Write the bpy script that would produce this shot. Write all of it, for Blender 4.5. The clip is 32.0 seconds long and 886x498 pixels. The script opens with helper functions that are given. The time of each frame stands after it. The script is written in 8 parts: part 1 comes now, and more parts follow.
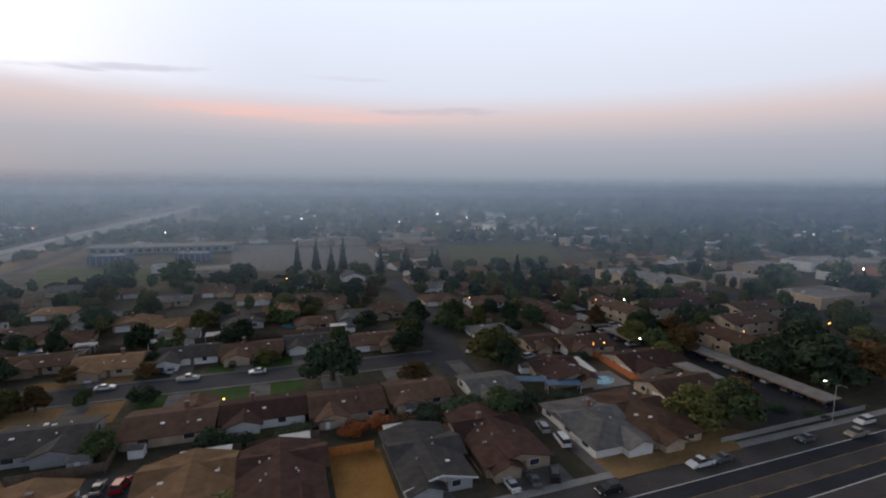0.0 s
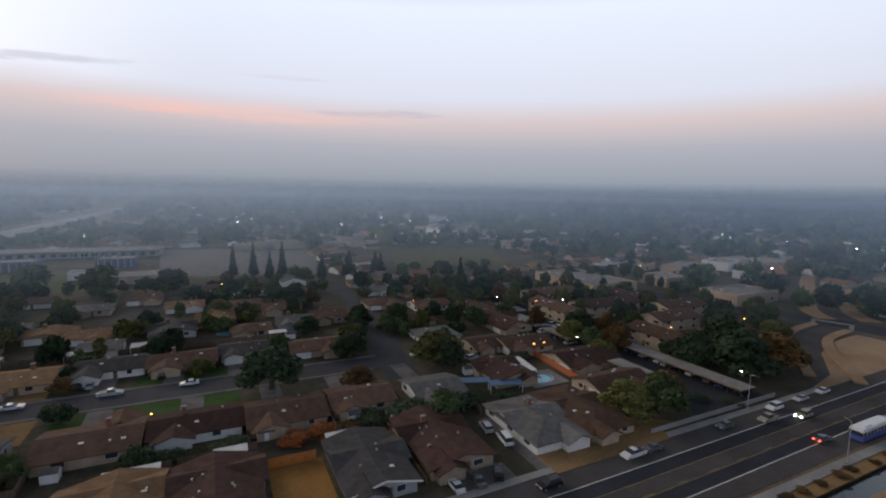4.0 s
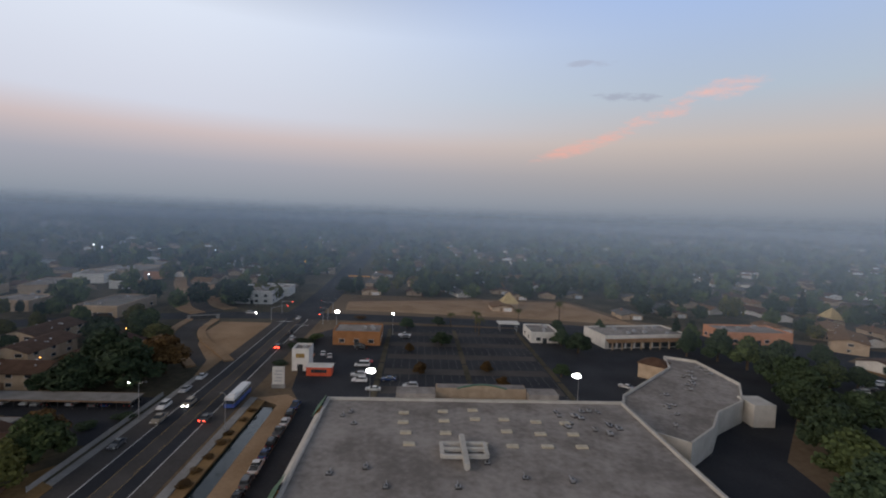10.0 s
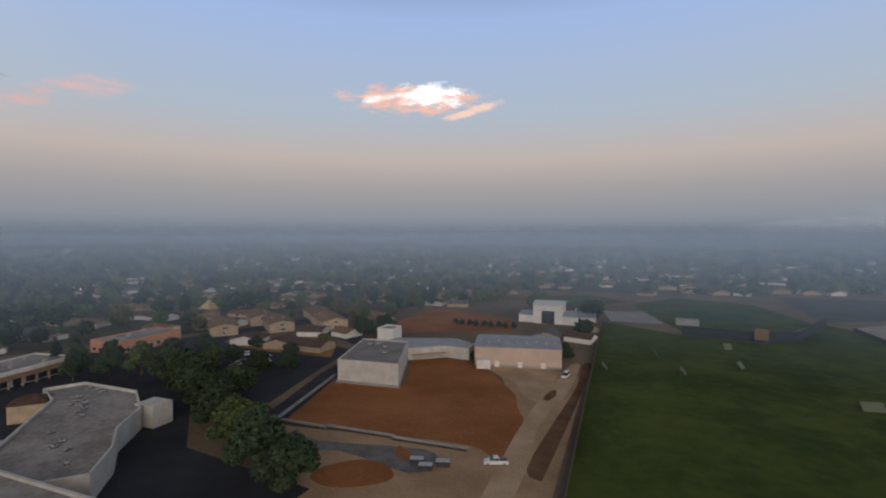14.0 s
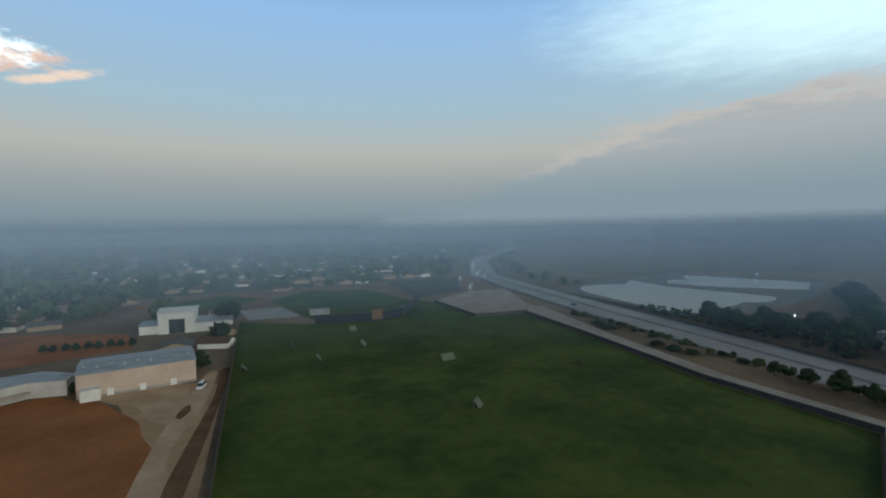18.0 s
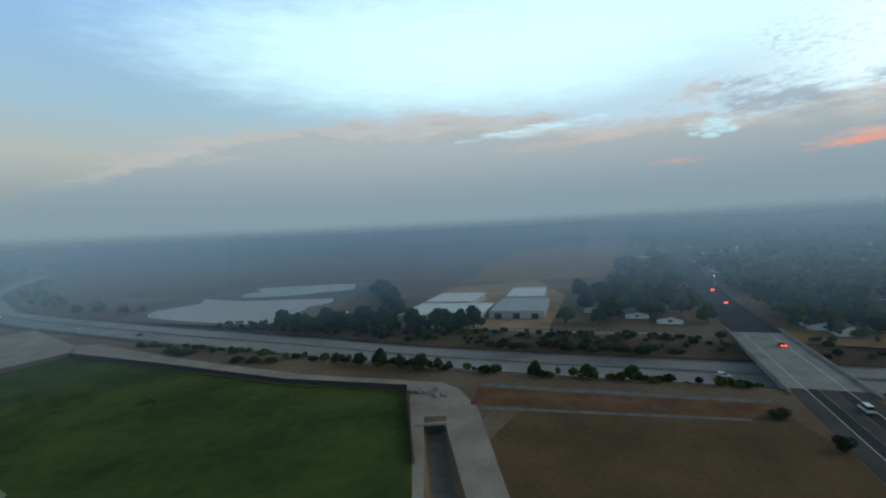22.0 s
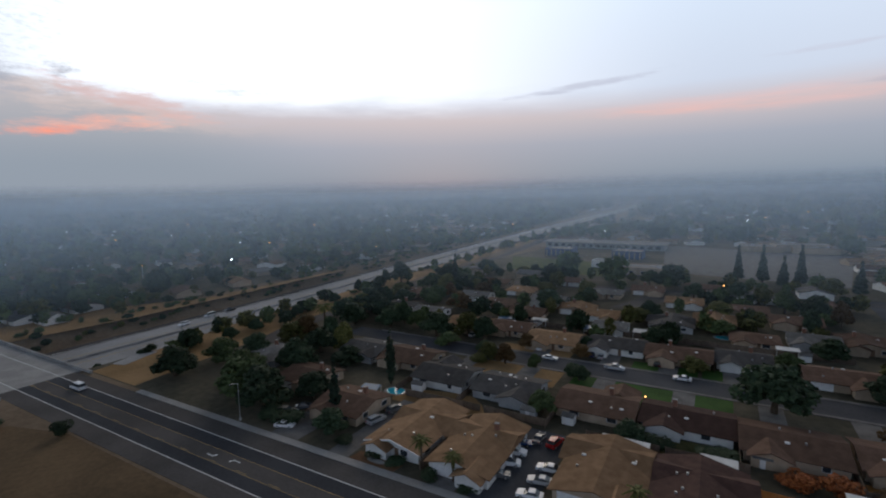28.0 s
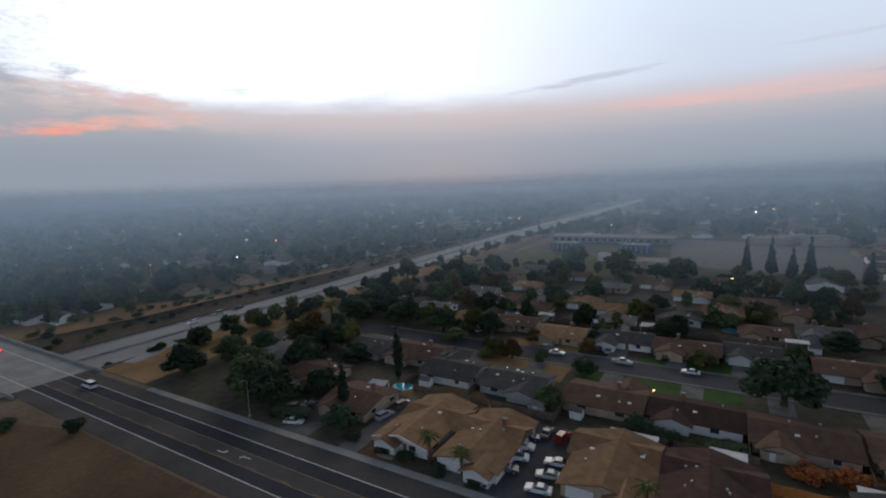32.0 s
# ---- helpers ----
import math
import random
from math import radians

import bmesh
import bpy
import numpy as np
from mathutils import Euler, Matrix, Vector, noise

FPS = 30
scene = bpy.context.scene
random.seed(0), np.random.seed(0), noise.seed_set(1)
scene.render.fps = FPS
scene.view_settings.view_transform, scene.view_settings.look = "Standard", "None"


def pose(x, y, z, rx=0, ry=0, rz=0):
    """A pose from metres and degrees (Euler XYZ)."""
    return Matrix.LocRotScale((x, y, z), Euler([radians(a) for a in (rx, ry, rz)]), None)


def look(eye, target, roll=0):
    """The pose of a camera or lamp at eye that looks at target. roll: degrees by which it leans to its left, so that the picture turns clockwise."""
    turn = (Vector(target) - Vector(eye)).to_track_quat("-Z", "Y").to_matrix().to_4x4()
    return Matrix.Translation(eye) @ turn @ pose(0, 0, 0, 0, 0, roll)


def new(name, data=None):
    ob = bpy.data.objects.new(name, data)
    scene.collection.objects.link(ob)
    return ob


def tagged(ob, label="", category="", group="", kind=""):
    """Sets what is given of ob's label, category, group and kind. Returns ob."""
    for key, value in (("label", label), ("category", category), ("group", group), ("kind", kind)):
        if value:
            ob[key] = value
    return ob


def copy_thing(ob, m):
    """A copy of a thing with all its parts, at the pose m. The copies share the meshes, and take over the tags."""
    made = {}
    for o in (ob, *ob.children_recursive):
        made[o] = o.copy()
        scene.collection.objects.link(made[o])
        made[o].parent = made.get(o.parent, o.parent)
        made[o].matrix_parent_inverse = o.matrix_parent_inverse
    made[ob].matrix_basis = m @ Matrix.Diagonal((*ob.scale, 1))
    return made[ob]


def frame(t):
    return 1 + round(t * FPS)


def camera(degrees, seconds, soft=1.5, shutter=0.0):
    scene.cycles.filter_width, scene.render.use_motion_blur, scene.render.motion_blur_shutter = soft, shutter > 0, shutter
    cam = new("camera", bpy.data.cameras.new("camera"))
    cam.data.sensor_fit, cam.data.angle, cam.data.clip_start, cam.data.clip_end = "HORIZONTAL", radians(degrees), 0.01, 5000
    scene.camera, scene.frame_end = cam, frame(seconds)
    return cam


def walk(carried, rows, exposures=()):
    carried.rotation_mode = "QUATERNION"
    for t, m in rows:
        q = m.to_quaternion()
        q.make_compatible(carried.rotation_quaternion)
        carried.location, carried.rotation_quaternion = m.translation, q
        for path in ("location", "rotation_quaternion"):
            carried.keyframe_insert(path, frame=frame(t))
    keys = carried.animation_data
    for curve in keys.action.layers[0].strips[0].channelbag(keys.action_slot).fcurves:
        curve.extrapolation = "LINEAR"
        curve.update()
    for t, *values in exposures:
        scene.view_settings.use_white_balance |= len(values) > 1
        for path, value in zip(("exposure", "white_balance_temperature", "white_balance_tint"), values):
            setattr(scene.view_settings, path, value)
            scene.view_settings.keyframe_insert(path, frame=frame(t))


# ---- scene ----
cam = camera(86.0, 32.0, soft=2.0)
EYE = Vector((0.0, 0.0, 52.0))


def aim(yaw, pitch, roll):
    a, b = radians(yaw), radians(pitch)
    return look(EYE, EYE + Vector((-math.sin(a) * math.cos(b), math.cos(a) * math.cos(b), math.sin(b))), roll)


# seconds, heading, tilt, lean of the hovering camera
TURNS = [
    (0, -19.30, -7.17, 0.60), (0.5, -19.33, -6.59, 1.36), (1, -18.70, -7.26, 0.67), (1.5, -19.09, -7.09, 0.61),
    (2, -18.86, -6.65, 0.80), (2.5, -19.40, -6.63, 0.50), (4.5, -31.15, -6.74, 1.68), (5, -37.18, -6.62, 2.12),
    (5.5, -42.11, -6.16, 2.07), (6, -49.00, -6.59, 2.36), (6.5, -54.05, -5.99, 2.37), (7, -62.04, -6.37, 2.98),
    (7.5, -68.93, -5.85, 3.07), (8, -77.58, -5.51, 2.97), (8.5, -83.93, -4.68, 2.66), (9, -83.99, -4.02, 3.28),
    (9.5, -84.44, -4.40, 2.88), (10, -93.02, -3.61, 2.10), (10.5, -106.15, -3.11, 1.19), (11, -120.35, -2.35, 1.29),
    (11.5, -134.14, -1.03, 0.54), (12, -142.17, -1.01, 0.96), (12.5, -140.90, -0.77, 1.64), (13, -141.27, -1.15, 2.11),
    (13.5, -150.02, -1.67, 0.40), (14, -158.99, -1.60, 0.04), (14.5, -167.11, -1.87, -0.17), (15, -175.30, -1.63, -0.08),
    (15.5, -181.13, -1.36, 0.08), (17.5, -198.44, -1.74, -0.25), (18, -201.04, -2.25, -0.95), (18.5, -203.83, -1.02, -1.24),
    (19, -205.66, -1.26, -1.64), (19.5, -210.24, -1.78, -1.42), (20, -219.11, -1.55, -1.70), (20.5, -225.93, -1.76, -1.85),
    (21, -234.16, -2.20, -2.42), (21.5, -242.26, -2.18, -2.21), (22, -249.47, -2.02, -2.86), (22.5, -258.56, -3.37, -2.72),
    (23, -271.71, -4.30, -2.47), (23.5, -283.41, -5.70, -2.67), (24, -297.50, -6.34, -1.73), (24.5, -311.69, -6.61, -1.94),
    (25, -324.70, -7.33, -1.78), (25.5, -330.96, -7.44, -1.20), (26, -330.67, -6.70, -0.56), (26.5, -330.56, -6.89, -1.53),
    (28.5, -329.65, -6.79, -1.44), (29, -329.46, -7.02, -1.88), (29.5, -329.76, -7.20, -1.91), (30, -329.04, -6.91, -1.68),
    (30.5, -329.52, -7.10, -2.42), (31, -329.32, -7.00, -1.70), (31.5, -328.94, -7.12, -1.43), (32, -329.18, -7.30, -2.09)]
EXPOSURES = [(0, 0.28, 6500, 10), (7.5, 0.28, 6500, 10), (11.5, 0.0, 6500, 10), (17.4, 0.0, 6500, 10), (18.0, 0.02, 5800, -9), (19.5, 0.12, 5700, -10), (21.0, 0.1, 5600, -11), (23.0, 0.02, 5400, -14), (24.0, 0.04, 5100, -16), (25.4, 0.06, 4900, -18), (26.0, 0.2, 6100, 6), (28.5, 0.12, 6100, 6), (32, 0.12, 6100, 6)]
walk(cam, [(t, aim(y, p, r)) for t, y, p, r in TURNS], EXPOSURES)

# ---------------------------------------------------------------- world and light
class Nodes:
    """Short hand for node trees."""

    def __init__(self, tree):
        self.t = tree
        self.t.nodes.clear()

    def add(self, kind, **props):
        n = self.t.nodes.new(kind)
        for k, v in props.items():
            if k == "operation":
                n.operation = v
            elif k == "data_type":
                n.data_type = v
            elif k == "blend_type":
                n.blend_type = v
        return n

    def put(self, socket, v):
        if isinstance(v, bpy.types.NodeSocket):
            self.t.links.new(v, socket)
        elif v is not None:
            if isinstance(v, (tuple, list)) and len(v) == 3 and socket.type == "RGBA":
                v = (*v, 1)
            socket.default_value = v

    def math(self, op, a, b=None, clamp=False):
        n = self.add("ShaderNodeMath", operation=op)
        n.use_clamp = clamp
        self.put(n.inputs[0], a)
        if b is not None:
            self.put(n.inputs[1], b)
        return n.outputs[0]

    def mix(self, f, a, b, blend="MIX"):
        n = self.add("ShaderNodeMix", data_type="RGBA", blend_type=blend)
        self.put(n.inputs[0], f)
        self.put(n.inputs[6], a)
        self.put(n.inputs[7], b)
        return n.outputs[2]

    def ramp(self, f, stops):
        n = self.add("ShaderNodeValToRGB")
        self.put(n.inputs[0], f)
        e = n.color_ramp.elements
        while len(e) < len(stops):
            e.new(0.5)
        for k, (p, c) in zip(e, stops):
            k.position = p
            k.color = (*c, 1) if isinstance(c, tuple) else (c, c, c, 1)
        return n.outputs[0]

    def smooth(self, v, lo, hi):
        n = self.add("ShaderNodeMapRange")
        n.interpolation_type = "SMOOTHSTEP"
        self.put(n.inputs[0], v)
        n.inputs[1].default_value, n.inputs[2].default_value = lo, hi
        return n.outputs[0]

    def noise(self, vec, scale, detail=3.0, rough=0.55):
        n = self.add("ShaderNodeTexNoise")
        if vec is not None:
            self.put(n.inputs["Vector"], vec)
        n.inputs["Scale"].default_value, n.inputs["Detail"].default_value, n.inputs["Roughness"].default_value = scale, detail, rough
        return n.outputs[0]

    def xyz(self, x, y, z):
        n = self.add("ShaderNodeCombineXYZ")
        for s, v in zip(n.inputs, (x, y, z)):
            self.put(s, v)
        return n.outputs[0]


def srgb(r, g, b):
    return tuple(((c / 255) / 12.92 if c < 10.3 else ((c / 255 + 0.055) / 1.055) ** 2.4) for c in (r, g, b))


world = bpy.data.worlds.new("dusk_sky")
scene.world = world
world.use_nodes = True
w = Nodes(world.node_tree)
sky_dir = w.add("ShaderNodeTexCoord").outputs["Generated"]
sep = w.add("ShaderNodeSeparateXYZ")
w.put(sep.inputs[0], sky_dir)
sx, sy, sz = sep.outputs
elev = w.math("MULTIPLY", w.math("ARCSINE", sz), 57.2958)
azim = w.math("MULTIPLY", w.math("ARCTAN2", w.math("MULTIPLY", sx, -1.0), sy), 57.2958)
up = w.math("DIVIDE", w.math("ADD", elev, 10.0), 100.0, clamp=True)
# towards the glow of the set sun, and away from it
bright = w.ramp(up, [(0.0, srgb(110, 122, 134)), (0.085, srgb(112, 127, 144)), (0.105, srgb(130, 142, 157)), (0.122, srgb(150, 157, 169)), (0.152, srgb(170, 171, 182)), (0.182, srgb(208, 193, 194)), (0.208, srgb(214, 218, 232)), (0.30, srgb(226, 234, 249)), (0.40, srgb(150, 158, 176)), (0.52, srgb(86, 88, 96)), (1.0, srgb(60, 60, 66))])
dim = w.ramp(up, [(0.0, srgb(98, 110, 122)), (0.085, srgb(104, 117, 132)), (0.105, srgb(118, 128, 141)), (0.122, srgb(138, 144, 154)), (0.155, srgb(162, 158, 160)), (0.19, srgb(190, 178, 172)), (0.24, srgb(174, 186, 200)), (0.34, srgb(160, 184, 226)), (0.43, srgb(112, 128, 156)), (0.54, srgb(74, 77, 86)), (1.0, srgb(56, 56, 62))])
glow = w.smooth(w.math("COSINE", w.math("DIVIDE", w.math("SUBTRACT", azim, 10.0), 57.2958)), -0.75, 0.35)
sky = w.mix(glow, dim, w.mix(1.0, bright, (0.90, 0.90, 0.90), "MULTIPLY"))
def blob(az, el, ra, re, tilt=0.0, wob=0.9, scale=(0.12, 0.5), soft=1.1, off=0.0):
    """A cloud's coverage about a heading and height in degrees, with an uneven outline."""
    du = w.math("SUBTRACT", azim, az)
    u = w.math("DIVIDE", du, ra)
    v = w.math("DIVIDE", w.math("SUBTRACT", w.math("SUBTRACT", elev, el), w.math("MULTIPLY", du, tilt)), re)
    d = w.math("SUBTRACT", 1.0, w.math("ADD", w.math("MULTIPLY", u, u), w.math("MULTIPLY", v, v)))
    n = w.noise(w.xyz(w.math("MULTIPLY", azim, scale[0]), w.math("MULTIPLY", elev, scale[1]), off), 1.6, 7.0, 0.66)
    return w.smooth(w.math("ADD", d, w.math("MULTIPLY", w.math("SUBTRACT", n, 0.55), wob * 4.5)), 0.0, soft)


def lay(mask, colour, amount=1.0):
    global sky
    sky = w.mix(w.math("MULTIPLY", mask, amount), sky, colour)


# glow above the place where the sun went down
hot = w.math("MULTIPLY", w.smooth(w.math("ADD", elev, w.math("MULTIPLY", w.noise(w.xyz(w.math("MULTIPLY", azim, 0.09), w.math("MULTIPLY", elev, 0.5), 31.0), 1.4, 5.0), 2.4)), 9.6, 13.2), w.math("MULTIPLY", w.smooth(azim, -2.0, 48.0), w.math("MULTIPLY", w.math("SUBTRACT", 1.0, w.smooth(azim, 60.0, 84.0)), w.math("SUBTRACT", 1.0, w.smooth(elev, 20.0, 31.0)))))
lay(hot, (1.25, 1.22, 1.24), 0.85)
hot2 = blob(106, 21, 46, 9, wob=0.12, soft=1.0)
lay(hot2, (1.0, 1.12, 1.15), 0.8)
# the smoke bank and its broken upper edge
top = w.ramp(w.math("DIVIDE", w.math("SUBTRACT", azim, 40.0), 130.0, clamp=True), [(0.0, 0.38), (0.077, 0.40), (0.154, 0.46), (0.23, 0.55), (0.385, 0.58), (0.50, 0.68), (0.62, 0.67), (0.70, 0.63), (0.77, 0.54), (0.83, 0.38), (0.89, 0.2), (1.0, 0.0)])
rag = w.noise(w.xyz(w.math("MULTIPLY", azim, 0.11), w.math("MULTIPLY", elev, 0.45), 3.0), 1.5, 6.0, 0.62)
edge = w.math("ADD", w.math("SUBTRACT", w.math("MULTIPLY", top, 20.0), elev), w.math("MULTIPLY", w.math("SUBTRACT", rag, 0.5), 7.0))
bank = w.math("MULTIPLY", w.smooth(edge, -0.4, 1.6), w.smooth(azim, 42.0, 62.0))
lay(bank, w.mix(w.smooth(elev, 3.0, 11.0), srgb(144, 150, 160), srgb(180, 173, 175)), 0.92)
rim = w.math("MULTIPLY", w.math("SUBTRACT", bank, w.math("MULTIPLY", w.smooth(edge, 0.6, 2.8), bank)), w.smooth(elev, 5.0, 8.0))
lay(rim, srgb(226, 196, 184), 0.5)
breaks = blob(100, 11.3, 9.5, 0.75, tilt=-0.08, wob=0.9, scale=(0.16, 1.3), soft=1.2, off=7.0)
lay(breaks, srgb(222, 240, 248), 0.85)
lay(blob(80, 9.6, 3.4, 1.5, wob=1.0, scale=(0.3, 0.9), off=9.0), srgb(214, 234, 242), 0.75)
lay(blob(95, 9.6, 12, 0.8, tilt=-0.04, wob=0.9, scale=(0.14, 0.9), soft=1.6, off=27.0), srgb(222, 180, 170), 0.55)
# piled grey-mauve clouds with a lit underside
lay(blob(74, 11.6, 9.5, 2.7, tilt=0.06, wob=0.9, scale=(0.16, 0.5), soft=1.1, off=21.0), srgb(166, 166, 176), 0.85)
lay(blob(62, 9.6, 9, 1.5, tilt=0.2, wob=0.8, scale=(0.16, 0.7), soft=1.2, off=22.0), srgb(214, 178, 172), 0.8)
lay(blob(82, 12.8, 3.6, 1.9, tilt=-0.2, wob=0.9, scale=(0.24, 0.7), soft=1.2, off=29.0), srgb(210, 186, 180), 0.7)
lay(blob(112, 13.4, 14, 1.5, tilt=-0.03, wob=0.8, scale=(0.12, 0.5), soft=1.5, off=23.0), srgb(206, 188, 188), 0.75)
lay(blob(65, 7.3, 10, 1.15, tilt=-0.10, wob=0.7, scale=(0.2, 0.9), soft=1.6, off=2.0), srgb(246, 176, 156), 0.85)
lay(blob(69.5, 6.4, 4.2, 0.6, tilt=-0.10, wob=0.6, scale=(0.26, 1.0), soft=1.4, off=2.0), srgb(255, 152, 124), 0.85)
lay(blob(84, 6.3, 4, 0.5, wob=0.8, scale=(0.2, 0.9), off=4.0), srgb(224, 160, 152), 0.6)
puffs = w.noise(w.xyz(w.math("MULTIPLY", azim, 0.9), w.math("MULTIPLY", elev, 2.0), 0.0), 1.5, 3.0, 0.5)
lay(w.math("MULTIPLY", blob(71, 16.4, 9, 5.0, wob=0.6, soft=1.8), w.smooth(puffs, 0.42, 0.66)), srgb(176, 182, 200), 0.7)
lay(blob(55, 11.5, 6, 0.8, tilt=0.06, wob=1.0, scale=(0.2, 0.9), soft=1.3, off=33.0), srgb(196, 200, 220), 0.55)
# pink bars towards the opening view, and thin grey ones
lay(blob(-5, 8.3, 24, 1.5, tilt=0.0, wob=0.45, scale=(0.08, 0.7), soft=2.2, off=5.0), srgb(240, 184, 174), 0.85)
lay(blob(3, 8.0, 11, 0.7, tilt=0.03, wob=0.6, scale=(0.12, 0.9), soft=2.2, off=18.0), srgb(248, 178, 160), 0.5)
lay(blob(-20, 8.9, 12, 0.6, wob=0.6, scale=(0.1, 0.8), off=6.0), srgb(178, 172, 182), 0.65)
lay(blob(13, 11.4, 11, 0.5, tilt=-0.10, wob=0.7, scale=(0.1, 0.9), off=8.0), srgb(182, 180, 194), 0.6)
lay(blob(-9, 12.2, 7, 0.35, wob=0.7, scale=(0.1, 0.9), off=1.0), srgb(196, 192, 204), 0.5)
# pink streaks and the lit cloud on the far side
lay(blob(-108.8, 8.8, 6.8, 1.1, tilt=-0.3, wob=0.7, scale=(0.22, 0.9), soft=1.8, off=11.0), srgb(242, 168, 152), 0.85)
lay(blob(-117, 12.0, 4.8, 1.15, tilt=-0.22, wob=0.8, scale=(0.26, 0.9), soft=1.8, off=12.0), srgb(240, 176, 160), 0.8)
lay(blob(-122.5, 14.2, 5.0, 1.3, tilt=-0.12, wob=0.8, scale=(0.24, 0.8), soft=1.8, off=14.0), srgb(238, 182, 168), 0.75)
lay(blob(-113, 14.0, 4.5, 0.6, tilt=0.08, wob=1.0, scale=(0.22, 0.9), off=13.0), srgb(150, 154, 172), 0.55)
lay(blob(-109, 17.6, 4.5, 0.5, tilt=0.05, wob=1.0, scale=(0.22, 0.9), off=17.0), srgb(160, 164, 182), 0.5)
lay(blob(-155.5, 15.8, 10, 2.0, tilt=0.0, wob=0.7, scale=(0.3, 0.8), soft=0.9, off=15.0), srgb(248, 194, 172), 0.95)
lay(blob(-157.5, 16.3, 5.2, 1.7, tilt=0.0, wob=0.65, scale=(0.34, 0.8), soft=1.2, off=15.0), (1.5, 1.5, 1.55), 1.0)
lay(blob(-151.5, 15.9, 3.0, 0.6, tilt=-0.15, wob=0.7, scale=(0.34, 0.8), soft=1.2, off=16.0), (1.2, 1.15, 1.12), 0.9)
lay(blob(-162.6, 14.6, 4.6, 0.7, tilt=-0.26, wob=0.5, scale=(0.34, 0.8), soft=1.0, off=19.0), srgb(255, 214, 194), 0.95)
air = w.add("ShaderNodeTexSky")
air.sky_type, air.sun_disc, air.sun_elevation, air.sun_rotation = "NISHITA", False, radians(1.5), radians(-30)
sky = w.mix(1.0, sky, w.mix(1.0, air.outputs[0], (0.003, 0.003, 0.003), "MULTIPLY"), "ADD")
back = w.add("ShaderNodeBackground")
w.put(back.inputs[0], sky)
back.inputs[1].default_value = 1.0
w.put(w.add("ShaderNodeOutputWorld").inputs[0], back.outputs[0])

sun = new("sun", bpy.data.lights.new("sun", "SUN"))
sun.data.energy, sun.data.angle, sun.data.color = 1.05, radians(40), (1.0, 0.80, 0.62)
sun.matrix_world = look((0, 0, 0), (math.sin(radians(25)), -math.cos(radians(25)), -0.34))


# see-through rings with painted haze colour stand in for evening haze, denser with distance
def painted_haze(name, amount, reach, low, low2, high, tint):
    """Painted haze for a ring of radius reach, more opaque towards the south-west."""
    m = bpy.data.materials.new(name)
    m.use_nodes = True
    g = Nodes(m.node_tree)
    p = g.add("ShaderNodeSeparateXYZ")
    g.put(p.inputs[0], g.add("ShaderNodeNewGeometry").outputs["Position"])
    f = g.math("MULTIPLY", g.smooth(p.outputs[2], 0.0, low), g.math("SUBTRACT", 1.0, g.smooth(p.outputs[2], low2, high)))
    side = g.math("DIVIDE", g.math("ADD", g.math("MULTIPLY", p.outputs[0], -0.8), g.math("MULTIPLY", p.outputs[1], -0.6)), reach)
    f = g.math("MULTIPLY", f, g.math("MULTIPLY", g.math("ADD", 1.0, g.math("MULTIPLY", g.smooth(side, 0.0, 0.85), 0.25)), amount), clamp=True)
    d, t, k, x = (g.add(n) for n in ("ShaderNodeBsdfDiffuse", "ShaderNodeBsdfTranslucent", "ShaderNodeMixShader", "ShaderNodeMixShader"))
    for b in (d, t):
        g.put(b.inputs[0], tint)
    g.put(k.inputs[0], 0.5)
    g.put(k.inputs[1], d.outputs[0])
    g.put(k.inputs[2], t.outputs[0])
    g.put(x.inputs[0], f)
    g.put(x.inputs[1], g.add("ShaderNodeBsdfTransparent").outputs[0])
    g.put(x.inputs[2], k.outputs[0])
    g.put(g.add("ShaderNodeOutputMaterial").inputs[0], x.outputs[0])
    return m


# each ring has its own painted haze tint, greyer and darker outwards
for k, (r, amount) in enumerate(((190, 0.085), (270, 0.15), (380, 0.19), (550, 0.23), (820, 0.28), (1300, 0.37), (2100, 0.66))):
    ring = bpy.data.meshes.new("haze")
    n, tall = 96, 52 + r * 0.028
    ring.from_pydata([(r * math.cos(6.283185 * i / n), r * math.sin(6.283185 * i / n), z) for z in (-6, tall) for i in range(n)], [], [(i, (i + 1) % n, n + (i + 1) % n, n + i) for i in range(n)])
    ring.materials.append(painted_haze("haze", amount, float(r), 30.0, 52 - r * 0.014, tall, ((0.58, 0.78, 0.98), (0.58, 0.77, 0.97), (0.57, 0.74, 0.94), (0.54, 0.69, 0.88), (0.49, 0.60, 0.76), (0.44, 0.52, 0.63), (0.39, 0.45, 0.53))[k]))
    tagged(new("backdrop_haze_%d" % (k + 1), ring), "see-through ring painted grey-blue to stand in for evening haze", "haze", kind="structure")

